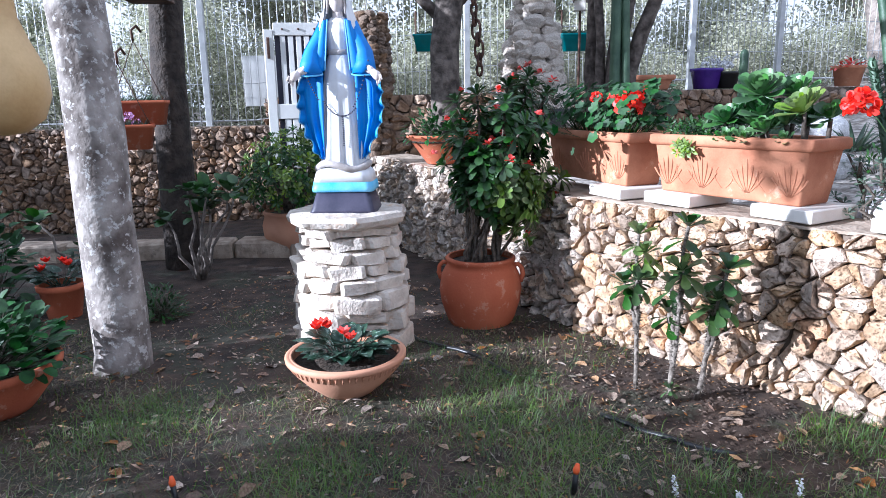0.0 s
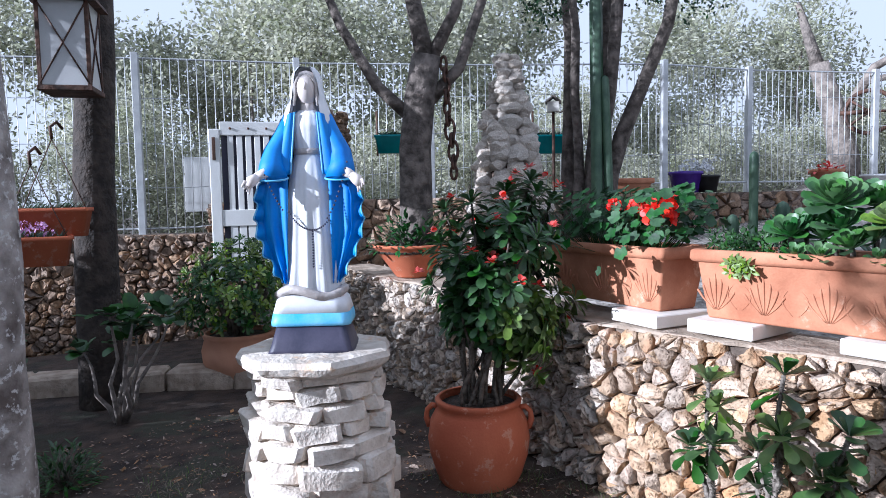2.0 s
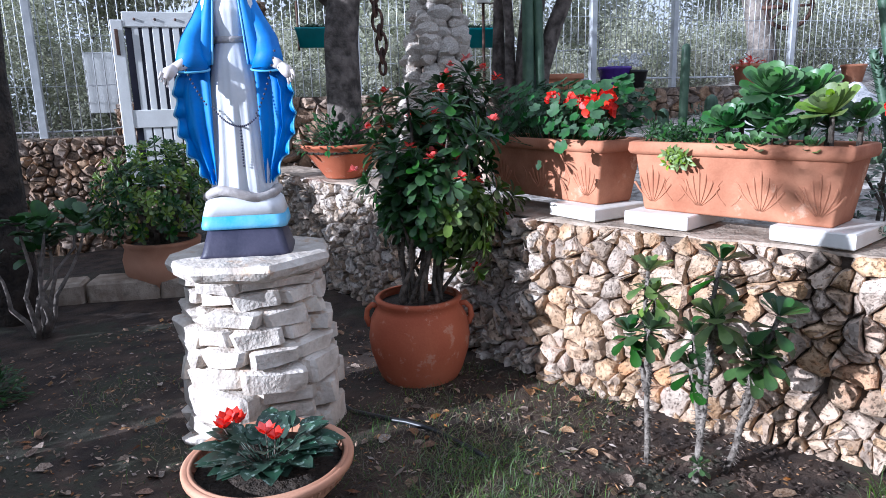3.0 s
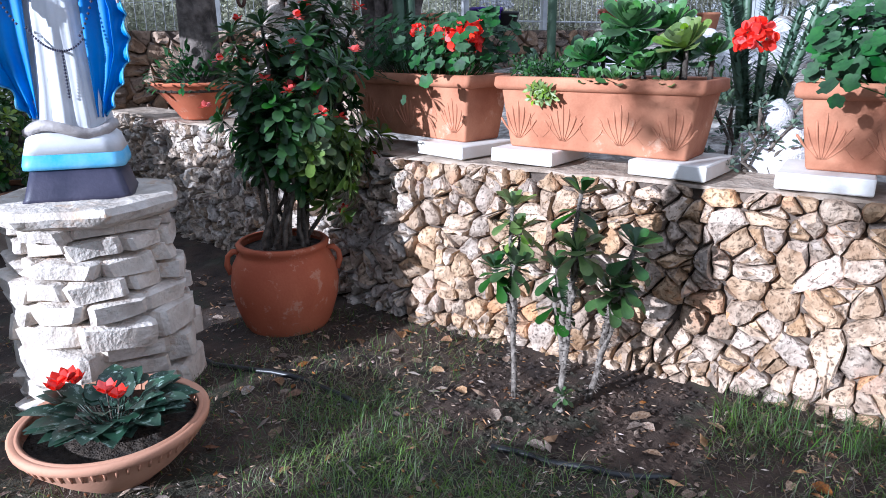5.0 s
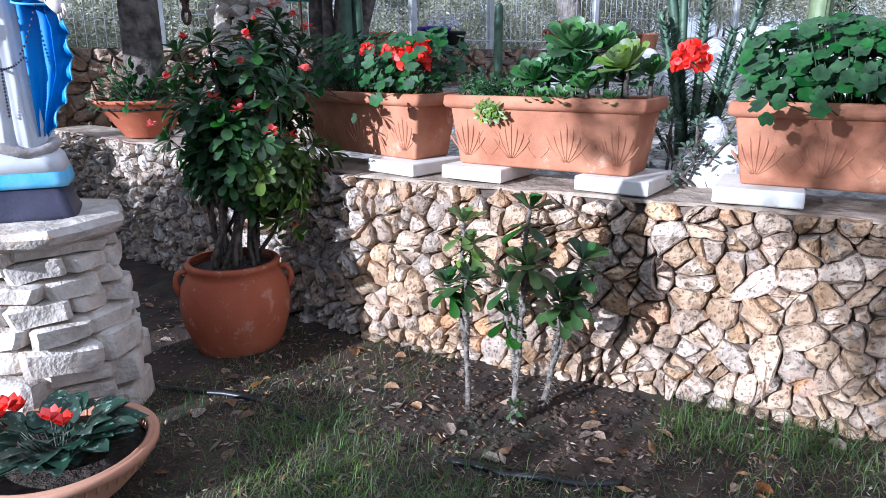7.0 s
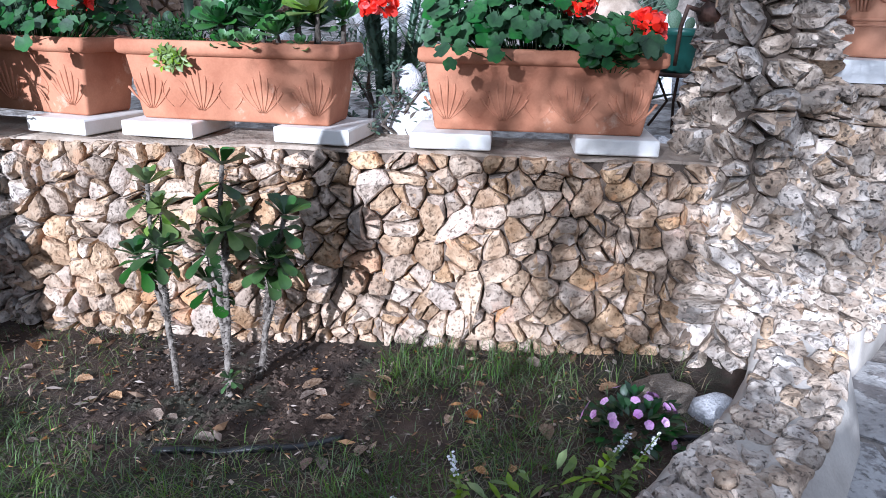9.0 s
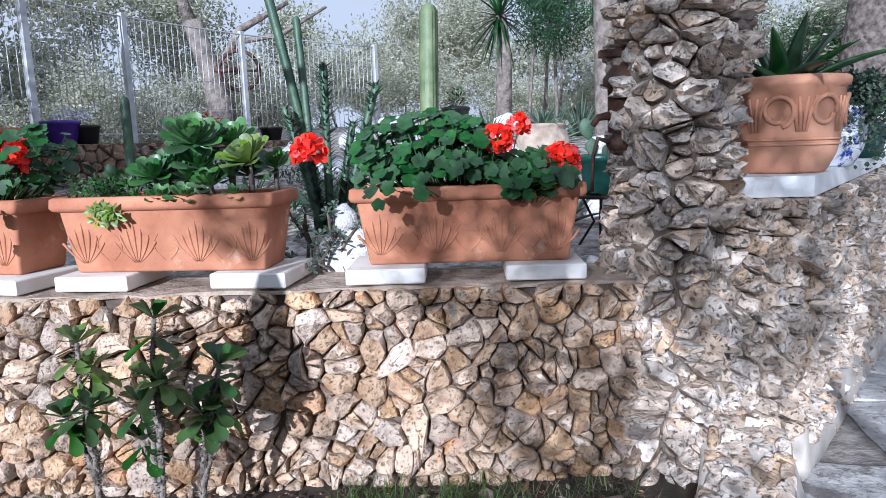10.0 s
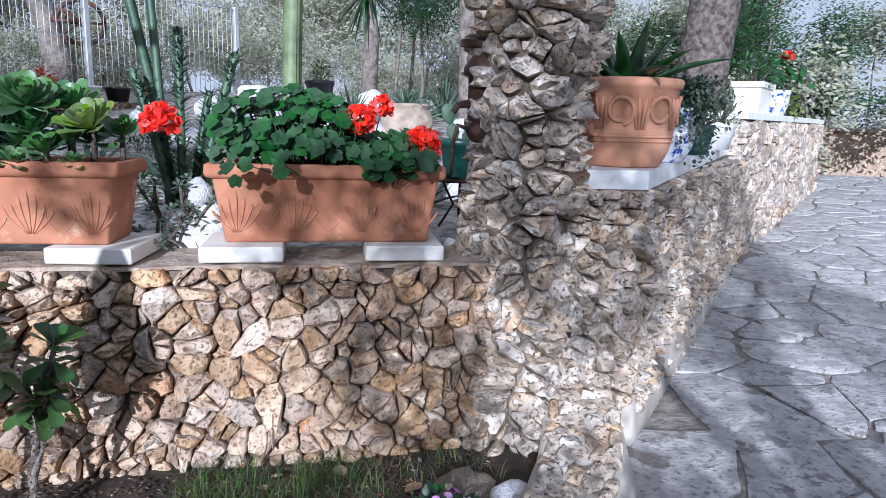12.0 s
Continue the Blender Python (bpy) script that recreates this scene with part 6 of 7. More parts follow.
cactus((-0.66, 2.02, 0.88), [(0, 0, 0.03, 0, 1.28, 0.062)], "single stout column cactus with fine ribs", ribs=16, mat=CACTUS_PALE)
cactus((-4.27, 2.42, 0.85), [(0, 0, -0.02, 0, 2.3, 0.06), (0.1, 0.05, 0.06, 0.02, 1.6, 0.04)], "old blue-green column cactus beside dark trunks", ribs=6)
cactus((-2.58, 1.80, 0.80), [(0, 0, 0, 0, 0.85, 0.03), (0.14, 0.1, 0.15, 0.1, 0.5, 0.045), (0.26, 0.05, 0.28, 0.05, 0.45, 0.045), (-0.14, 0.02, -0.15, 0.02, 0.42, 0.04)], "cluster of grey-green finger cacti", ribs=9)
cactus((0.9, 1.9, 0.85), [(0, 0, 0, 0, 0.5, 0.07), (0.15, 0.05, 0.15, 0.05, 0.35, 0.07)], "low pale ribbed cacti in the stony bed", ribs=10)


def boulder(x, y, z, s, seed, label, mat=None, flat=0.75):
    rr = random.Random(seed)
    b = bmesh.new()
    bmesh.ops.create_icosphere(b, subdivisions=3, radius=1)
    o = Vector((rr.random() * 9, rr.random() * 9, 0))
    b.verts.index_update()
    g = Geo().add([(v.co * (1 + 0.35 * noise.noise(v.co * 1.2 + o) + 0.10 * noise.noise(v.co * 3.5 + o)))[:] for v in b.verts], [[v.index for v in f.verts] for f in b.faces])
    b.free()
    return solo("rock", g, mat or PALE_ROCK, pose(x, y, z + s * flat * 0.55, 0, 0, rr.uniform(0, 360)) @ Matrix.Diagonal((s, s * 0.85, s * flat, 1)), label, "rock", "rocks in the beds")


boulder(-0.99, 0.45, 0.93, 0.075, 1, "rounded white quartz rock beside a cactus", flat=1.1)
boulder(-1.0, 0.47, 0.72, 0.17, 19, "grey rock carrying a white stone", flat=0.95)
for k, (x, y, s) in enumerate(((-1.12, 0.52, 0.13), (-0.93, 0.56, 0.12), (-1.05, 0.38, 0.06), (0.02, 0.62, 0.10), (0.12, 0.5, 0.08), (-0.4, 1.2, 0.12), (0.45, 1.7, 0.16), (-1.8, 1.6, 0.15), (-0.9, 2.6, 0.2), (0.3, 2.8, 0.18), (-1.6, 3.2, 0.2), (-0.1, 4.2, 0.25), (0.9, 3.4, 0.2), (-2.5, 3.0, 0.18), (-0.3, 3.0, 0.14), (1.3, 2.6, 0.2), (0.6, 5.2, 0.2), (-1.0, 4.8, 0.18), (-0.75, 3.5, 0.22), (-1.3, 3.9, 0.24), (0.0, 3.6, 0.2), (-0.2, 5.0, 0.18), (-1.6, 5.2, 0.2), (-2.1, 4.4, 0.18), (0.95, 4.2, 0.16), (-0.55, 6.0, 0.2), (0.2, 6.4, 0.2), (-1.3, 6.6, 0.22))):
    boulder(x, y, terrace_z(x, y) - 0.02, s, k + 30, "pale limestone rock in the stony bed")
boulder(0.20, -0.44, -0.06, 0.10, 5, "smooth white stone at the foot of the wall", PALE_ROCK, 0.6)
boulder(0.05, -0.36, -0.06, 0.11, 6, "rough grey rock beside lilac flowers", GREY_STONE, 0.7)


def stem_succulent(at, seed, label, h=0.4, r=0.2):
    """Twisting stems with small rosettes."""
    rr = random.Random(seed)
    ob = thing("succulent_bush", at, label, "succulent")
    g = Geo()
    for k in range(12):
        a = rr.uniform(0, 6.28)
        tip = Vector((rr.uniform(0.2, 1) * r * math.cos(a), rr.uniform(0.2, 1) * r * math.sin(a), rr.uniform(0.35, 1) * h))
        pts = curve_to((0, 0, 0), tip, rr, 4, 0.04)
        part("stem", Geo().tube(pts, [0.012, 0.010, 0.008, 0.007, 0.006], 6), STEM, ob)
        for q in (tip, pts[3], pts[2] + rand_dir(rr) * 0.05):
            rosette(g, q, (rr.uniform(-0.4, 0.4), -0.4, 1), rr, 11, 0.038, 0.017, "spoon", 0, (0.3, 1.6), 0.1)
    tagged(part("leaves", g, LEAF_BLUE, ob), kind="stuff")
    return ob


stem_succulent((-1.02, 0.36, 0.70), 3, "branching grey-green succulent between two planters", 0.38, 0.24)
stem_succulent((-1.10, 0.55, 0.70), 4, "wiry succulent with small dark rosettes", 0.40, 0.22)


def potted_stand():
    """The green pot on its wire stand, next to the pillar."""
    ob = thing("plant_stand", (0.25, 0.92, terrace_z(0.25, 0.92)), "black wire plant stand with three legs", "stand")
    top = 1.025 - terrace_z(0.25, 0.92)
    part("top", Geo().lathe([(0.13, top - 0.015), (0.135, top - 0.01), (0.135, top), (0.001, top)], 24, cap=(True, False)), IRON, ob)
    for k in range(3):
        a = k * 2.094 + 0.4
        part("leg", Geo().tube([(0.10 * math.cos(a), 0.10 * math.sin(a), top - 0.01), (0.03 * math.cos(a), 0.03 * math.sin(a), top * 0.5), (0.12 * math.cos(a), 0.12 * math.sin(a), 0)], 0.007, 6), IRON, ob)
    pot((0.25, 0.92, 1.026), [(0.075, 0), (0.08, 0.01), (0.10, 0.17), (0.112, 0.172), (0.114, 0.20), (0.106, 0.205)], "dark green plastic flowerpot on a wire stand", GREEN_PLASTIC, "flowerpot")
    p = thing("prickly_pear", (0.25, 0.92, 1.21), "small prickly pear with a few dark pads", "cactus")
    for x, z, s, t in ((-0.03, 0.0, 0.05, -8), (-0.05, 0.09, 0.055, -14), (0.02, 0.0, 0.035, 20)):
        part("pad", Geo().lathe([(0.1, 0), (0.6, 0.4), (1, 1.1), (0.85, 1.7), (0.3, 2.05), (0.02, 2.1)], 16, squash=(1, 0.32), cap=(True, True)), CACTUS, p, at=pose(x, 0, z, 0, t, 0) @ Matrix.Diagonal((s * 0.7, s * 0.7, s, 1)))


potted_stand()


def iron_bracket():
    """Old dark iron pump fixed on the pillar."""
    ob = thing("iron_fixture", (0.20, 0.17, 1.26), "old dark iron pump fixed on the stone column", "iron fixture")
    part("barrel", Geo().lathe([(0.05, 0), (0.062, 0.03), (0.055, 0.06), (0.055, 0.24), (0.075, 0.25), (0.075, 0.28), (0.03, 0.34)], 16, cap=(True, True)), IRON, ob, at=pose(-0.02, 0, 0))
    part("arm", Geo().box(-0.11, -0.02, 0.36, 0.05, 0.02, 0.39, bevel=0.004), IRON, ob, smooth=False)
    part("spout", Geo().tube([(-0.06, -0.02, 0.14), (-0.12, -0.03, 0.13), (-0.14, -0.03, 0.10)], [0.018, 0.014, 0.012], 8), IRON, ob)
    part("handle", Geo().tube([(-0.06, -0.02, 0.03), (-0.12, -0.03, 0.05), (-0.14, -0.04, -0.02), (-0.145, -0.04, -0.16)], [0.012, 0.01, 0.008, 0.007], 8), IRON, ob)
    return ob


iron_bracket()

# pots on the white ledge
LEDGE = 1.144


def relief_pot():
    def decorate(ob):
        for z, r in ((0.115, 0.214), (0.135, 0.218)):
            part("band", Geo().tube([((r + 0.002) * math.cos(a), (r + 0.002) * math.sin(a), z) for a in [2 * math.pi * i / 48 for i in range(49)]], 0.005, 6), TERRA_PALE, ob)
        for k in range(8):
            a0 = k * math.pi / 4 + 0.1
            pts = []
            for i in range(17):
                t = i / 16 * 2 * math.pi
                rr = 0.062 * (1 - 0.35 * i / 16)
                a, z = a0 + rr * math.cos(t + k) / 0.23, 0.245 + rr * 1.05 * math.sin(t + k)
                q = 0.222 + 0.022 * (z - 0.12) / 0.26
                pts.append((q * math.cos(a), q * math.sin(a), z))
            part("scroll", Geo().tube(pts, 0.010, 6), TERRA_PALE, ob)
            for j in range(4):
                b = a0 + math.pi / 8 + (j - 1.5) * 0.05
                part("leaf_relief", Geo().tube([(0.221 * math.cos(b), 0.221 * math.sin(b), 0.165), (0.229 * math.cos(b + 0.03 * (j - 1.5)), 0.229 * math.sin(b + 0.03 * (j - 1.5)), 0.235), (0.237 * math.cos(b + 0.09 * (j - 1.5)), 0.237 * math.sin(b + 0.09 * (j - 1.5)), 0.30)], [0.005, 0.009, 0.004], 6), TERRA_PALE, ob)
    return pot((0.90, 0.36, LEDGE, 0, 0, 10), [(0.165, 0.0), (0.175, 0.01), (0.205, 0.07), (0.216, 0.12), (0.225, 0.20), (0.232, 0.34), (0.246, 0.345), (0.25, 0.375), (0.24, 0.385)],
               "large terracotta pot with scroll reliefs on the ledge", TERRA_PALE, "pot", 48, decorate)


relief_pot()


def aloe(at, n, length, width, seed, label, mat=None):
    rr = random.Random(seed)
    ob = thing("aloe", at, label, "succulent")
    for k in range(n):
        a = k * 2.4 + rr.uniform(-0.2, 0.2)
        lean = 0.25 + 1.0 * k / n
        L = length * rr.uniform(0.8, 1.15) * (0.7 + 0.3 * k / n)
        pts, rad = [], []
        for i in range(8):
            t = i / 7
            r = math.sin(lean) * L * t + 0.02
            z = math.cos(lean) * L * t - 0.30 * L * t * t * math.sin(lean)
            pts.append(Vector((r * math.cos(a), r * math.sin(a), z)))
            rad.append(width * (1 - t) ** 0.8 / 2 + 0.001)
        g = Geo()
        side = Vector((-math.sin(a), math.cos(a), 0))
        loops = []
        for p, q in zip(pts, rad):
            up = Vector((0, 0, 1))
            loops.append([p + side * q + up * q * 0.35, p + up * q * 0.02, p - side * q + up * q * 0.35, p - side * q * 0.6 - up * q * 0.4, p - up * q * 0.6, p + side * q * 0.6 - up * q * 0.4])
        g.rings(loops)
        part("leaf", g, mat or LEAF_DARK, ob)
    return ob


aloe((0.90, 0.36, LEDGE + 0.34), 17, 0.52, 0.10, 7, "dark green aloe with long arching pointed leaves")
pot((1.27, 0.72, LEDGE), [(0.12, 0), (0.13, 0.01), (0.165, 0.08), (0.18, 0.16), (0.17, 0.24), (0.178, 0.25), (0.178, 0.27), (0.165, 0.275)], "blue and white glazed pot with painted flowers", GLAZE, "pot")


def trailing(at, seed, label, r=0.25, drop=0.35, mat=None, n=70):
    rr = random.Random(seed)
    ob = thing("trailing_plant", at, label, "plant")
    g, st = Geo(), Geo()
    for k in range(n):
        a = rr.uniform(0, 6.28)
        out, low = r * rr.uniform(0.5, 1.1), drop * rr.random() ** 1.5
        pts = [Vector((0.3 * out * math.cos(a), 0.3 * out * math.sin(a), 0.06)), Vector((0.8 * out * math.cos(a), 0.8 * out * math.sin(a), 0.09 + 0.05 * rr.random())), Vector((out * math.cos(a), out * math.sin(a), -low))]
        for i in range(26):
            t = i / 25 * 2
            p = pts[0].lerp(pts[1], t) if t < 1 else pts[1].lerp(pts[2], t - 1)
            for _ in range(2):
                d = rand_dir(rr)
                g.leaf(p + d * 0.008, d, (0, 0, 1), 0.026, 0.017, "oval", 0.1)
    tagged(part("leaves", g, mat or LEAF_BLUE, ob), kind="stuff")
    return ob


trailing((1.30, 0.70, LEDGE + 0.29), 5, "dense trailing grey-green succulent over a glazed pot", 0.28, 0.34, None, 110)
pot((1.95, 1.55, LEDGE), [(0.09, 0), (0.12, 0.16), (0.13, 0.17), (0.13, 0.19), (0.12, 0.195)], "small grey-blue flowerpot on the ledge", GREEN_PLASTIC, "flowerpot")
simple_plant("bedding_plant", (1.95, 1.55, LEDGE + 0.17), "leafy plant in a small pot", "plant", LEAF, rg, 160, 0.2, 0.25, 0.06, 0.03)
pot((2.7, 2.5, LEDGE), [(0.10, 0), (0.14, 0.18), (0.15, 0.19), (0.15, 0.21), (0.14, 0.215)], "white glazed flowerpot on the ledge", PAINT_WHITE, "flowerpot")
simple_plant("bedding_plant", (2.7, 2.5, LEDGE + 0.19), "grassy plant in a white pot", "plant", LEAF_BLUE, rg, 160, 0.22, 0.28, 0.08, 0.02)

# on the far ledge
FAR_LEDGE = 1.472


def white_trough(x, y, rz):
    ob = thing("trough", (x, y, FAR_LEDGE, 0, 0, rz), "white stone trough on the far ledge", "planter")
    part("body", Geo().rings([ring_rect(0.62, 0.24, 0.02, 0), ring_rect(0.70, 0.28, 0.02, 0.26), ring_rect(0.76, 0.32, 0.02, 0.265), ring_rect(0.76, 0.32, 0.02, 0.32), ring_rect(0.68, 0.25, 0.02, 0.32), ring_rect(0.67, 0.24, 0.02, 0.27)], cap=(True, True)), SLAB_WHITE, ob, smooth=False)
    return ob


white_trough(4.15, 4.22, 45)
simple_plant("bedding_plant", (4.15, 4.22, FAR_LEDGE + 0.28), "wispy green plant in a white trough", "plant", LEAF, rg, 240, 0.32, 0.35, 0.09, 0.03)
pot((5.05, 5.12, FAR_LEDGE), [(0.13, 0), (0.17, 0.12), (0.18, 0.25), (0.19, 0.26), (0.19, 0.3), (0.17, 0.305)], "blue and white patterned pot on the far ledge", GLAZE, "pot")
geranium((5.05, 5.12, FAR_LEDGE + 0.28), [(0.05, -0.1, 0.42, 0.07)], "tall leafy geranium with one red flower", rg, 0.5, 0.3, 0.5, 120, None, 0.11)
simple_plant("bedding_plant", (5.45, 5.45, FAR_LEDGE), "yellow-flowered mound on the far ledge", "plant", LEAF_PALE, rg, 160, 0.22, 0.35, 0.09, 0.06)

wall_f = wall_body("wall_6", [(7.0, 15.5), (10.5, 11.5), (16, 9)], -0.2, 1.35, 0.4, "long low pale wall closing the path", 0.08, CAPPING, 0.03, core_mat=STONE)

# upper terrace pots
UP = 1.425
for x, y, r, h, m, lab in ((-4.20, 3.86, 0.17, 0.22, PURPLE, "purple glazed pot on the upper wall"), (-4.05, 4.02, 0.13, 0.18, BLACK, "black pot of white flowers on the upper wall"), (-3.26, 5.1, 0.16, 0.22, TERRA, "orange clay pot on the upper wall"),
                        (-2.95, 5.55, 0.13, 0.16, PAINT_WHITE, "white pot on the upper wall"), (-2.75, 5.9, 0.14, 0.16, BLACK, "dark pot on the upper wall"), (-2.5, 6.3, 0.13, 0.2, TERRA, "small orange clay pot on the upper wall")):
    pot((x, y, UP), [(r * 0.75, 0), (r * 0.98, h * 0.85), (r * 1.05, h * 0.86), (r * 1.05, h), (r * 0.97, h)], lab, m, "flowerpot", 20, None, "pots on the upper wall")
trough((-4.62, 3.40, UP, 0, 0, 52), "small red clay trough on the upper wall", False, TERRA, 0.55, 0.22, 0.16)
for x, y in ((-4.18, 3.88), (-4.05, 4.02)):
    g = Geo()
    for _ in range(9):
        flower_head(g, (rg.uniform(-0.12, 0.12), rg.uniform(-0.1, 0.1), rg.uniform(0.02, 0.12)), 0.05, rg, 0, 18)
    tagged(solo("white_flower_mound", g, ROBE, (x, y, UP + 0.2), "mound of small white flowers", "flower"), kind="stuff")
simple_plant("bedding_plant", (-3.26, 5.1, UP + 0.18), "red-leaved plant in an orange pot", "plant", PETAL_CORAL, rg, 60, 0.16, 0.12, 0.07, 0.04)

# middle distance
pot((0.30, 3.55, terrace_z(0.30, 3.55)), [(0.12, 0), (0.15, 0.02), (0.22, 0.13), (0.24, 0.22), (0.20, 0.30), (0.18, 0.32), (0.20, 0.34), (0.20, 0.36), (0.18, 0.365)], "big pale clay urn in the cactus bed", CAPPING, "urn")
aloe((0.30, 3.55, terrace_z(0.3, 3.55) + 0.33), 26, 0.30, 0.05, 9, "spiky grey rosette in a clay urn", LEAF_BLUE)
pot((-0.47, 4.1, terrace_z(-0.47, 4.1) + 0.25), [(0.10, 0), (0.13, 0.2), (0.14, 0.21), (0.14, 0.24), (0.13, 0.245)], "black pot on a pale block", BLACK, "flowerpot")
solo("pot_block", Geo().box(-0.2, -0.2, 0, 0.2, 0.2, 0.27, bevel=0.01), SLAB_WHITE, (-0.47, 4.1, terrace_z(-0.47, 4.1) - 0.02, 0, 0, 10), "pale stone block raising a black pot", "block", smooth=False)
simple_plant("bedding_plant", (-0.47, 4.1, terrace_z(-0.47, 4.1) + 0.47), "small bush in a black pot", "plant", LEAF, rg, 120, 0.14, 0.22, 0.05, 0.02)
for k, (x, y, n, L) in enumerate(((0.55, 4.9, 34, 0.7), (1.0, 5.6, 34, 0.8), (-0.1, 5.4, 26, 0.6), (1.5, 4.6, 26, 0.6), (0.6, 1.3, 16, 0.3), (0.15, 1.5, 16, 0.35), (-0.3, 1.7, 16, 0.3), (-2.0, 2.4, 18, 0.35), (-1.5, 2.2, 18, 0.3))):
    aloe((x, y, terrace_z(x, y) - 0.01), n, L, 0.05, 20 + k, "spiky grey-green agave in the stony bed", LEAF_BLUE)
for k in range(16):
    x, y = rg.uniform(-3.4, 1.6), rg.uniform(0.9, 4.8)
    if abs(x + 0.66) < 0.3 and abs(y - 2.0) < 0.4 or y < 0.5 + 1.3 * (x - 0.2) or y > 4.2 + (x + 3.6) * 1.3:
        continue
    simple_plant("bedding_plant", (x, y, terrace_z(x, y) - 0.02), "low grey-green groundcover among the rocks", "plant", LEAF_BLUE if k % 2 else LEAF, rg, 150, rg.uniform(0.15, 0.3), rg.uniform(0.12, 0.3), 0.06, 0.02)


def yucca(x, y, z, h, label):
    ob = thing("yucca", (x, y, z), label, "tree")
    part("trunk", Geo().tube([(0, 0, 0), (0.05, 0, h * 0.6), (0.0, 0.05, h)], [0.13, 0.11, 0.1], 10, rough=0.2), BARK_TAN, ob)
    g = Geo()
    rosette(g, (0, 0.05, h), (0, 0, 1), rg, 90, 0.8, 0.06, "blade", 0, (0.1, 2.6), 0.15)
    tagged(part("leaves", g, LEAF_DARK, ob), kind="stuff")
    return ob


yucca(0.22, 7.6, 1.4, 1.7, "yucca with a shaggy head of sword leaves")
tree("pine", (1.08, 4.5, 1.0), ([(0, 0, 0), (0, 0, 0.6), (-0.02, 0, 1.6), (-0.05, 0, 3.2)], 0.135, 0.11), [([(0, 0, 2.6), (0.5, 0.3, 3.3)], 0.05, 0.02)], [(0.2, 0.2, 4.0, 0.9), (0.8, 0.6, 3.7, 0.7)], "straight pine trunk with grey flaky bark", BARK_TAN, LEAF_DARK, rg, 3000, 0.09, 0.25)
tree("pine", (5.3, 7.4, 0.4), ([(0, 0, 0), (0.05, 0, 1.2), (0.2, 0.05, 2.6), (0.4, 0.1, 4.5)], 0.42, 0.36), [([(0.2, 0.05, 2.5), (1.2, 0.3, 3.6)], 0.14, 0.06)], [(0.6, 0.2, 5.0, 1.4), (1.6, 0.4, 4.2, 1.0), (-0.6, 0.2, 4.6, 1.0)], "massive leaning old pine trunk beside the path", BARK_TWIST, LEAF_DARK, rg, 6000, 0.10, 0.25)
tree("old_tree", (-3.95, 7.7, 1.5), ([(0, 0, 0), (0.0, 0, 0.4), (-0.1, 0.0, 0.9), (-0.3, -0.1, 1.7)], 0.22, 0.13), [([(-0.1, 0, 0.8), (0.3, 0.2, 1.6), (1.0, 0.4, 2.0)], 0.09, 0.03), ([(-0.3, -0.1, 1.6), (-0.6, -0.1, 2.6)], 0.1, 0.04), ([(0.2, 0.1, 1.4), (0.9, 0.2, 1.5), (1.6, 0.3, 1.9)], 0.05, 0.02)],
     [(-0.6, -0.1, 2.8, 0.6), (1.0, 0.4, 2.4, 0.5)], "bare old leaning tree beyond the cactus bed", BARK_TAN, LEAF_OLIVE, rg, 1200, 0.07)


def wheel():
    ob = thing("wheel_ornament", (-3.58, 7.5, 2.46, 90, 0, 20), "rusty iron wheel fixed on the old tree", "wheel")
    part("rim", Geo().tube([(0.28 * math.cos(a), 0.28 * math.sin(a), 0) for a in [2 * math.pi * i / 28 for i in range(29)]], 0.028, 8), IRON, ob)
    part("hub", Geo().tube([(0, 0, -0.08), (0, 0, 0.08)], 0.05, 10), IRON, ob)
    for k in range(5):
        a = k * 1.2566
        part("spoke", Geo().tube([(0, 0, 0), (0.28 * math.cos(a), 0.28 * math.sin(a), 0)], 0.018, 6), IRON, ob)
    part("axle", Geo().tube([(0, 0, 0), (-0.35, 0, 0.02)], 0.03, 8), IRON, ob)
    return ob


wheel()
solo("notice_board", Geo().box(-0.2, -0.01, -0.3, 0.2, 0.01, 0.3, bevel=0.003), PAINT_WHITE, (-7.95, 0.25, 1.62, 0, 0, 60), "blank white board on the fence by the gate", "board", smooth=False)

# woods that close the view to the right
rg = random.Random(71)
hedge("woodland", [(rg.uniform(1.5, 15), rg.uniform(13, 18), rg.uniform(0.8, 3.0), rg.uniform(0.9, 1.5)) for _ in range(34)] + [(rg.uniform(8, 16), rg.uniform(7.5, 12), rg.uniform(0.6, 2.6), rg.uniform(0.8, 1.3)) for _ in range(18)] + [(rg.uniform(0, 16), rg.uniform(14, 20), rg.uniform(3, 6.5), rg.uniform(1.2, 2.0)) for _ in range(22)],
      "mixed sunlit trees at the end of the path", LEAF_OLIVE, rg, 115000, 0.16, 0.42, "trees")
hedge("pine_crowns", [(rg.uniform(0.8, 5.0), rg.uniform(8.5, 12), rg.uniform(3.0, 4.6), rg.uniform(0.6, 1.0)) for _ in range(14)], "dark hanging pine boughs behind the cactus bed", LEAF_DARK, rg, 22000, 0.11, 0.25, "trees")
hedge("conifers", [(rg.uniform(7.0, 17), rg.uniform(11.5, 15.5), rg.uniform(0.8, 4.6), rg.uniform(0.8, 1.4)) for _ in range(34)], "dark green conifers beyond the end of the path", LEAF, rg, 60000, 0.12, 0.4, "trees")
hedge("path_shrubs", [(rg.uniform(6.5, 9.0), rg.uniform(8.6, 10.5), rg.uniform(0.9, 1.9), rg.uniform(0.4, 0.7)) for _ in range(10)], "dark shrubs with yellowing leaves by the far path", LEAF, rg, 9000, 0.09, 0.5, "shrubs")


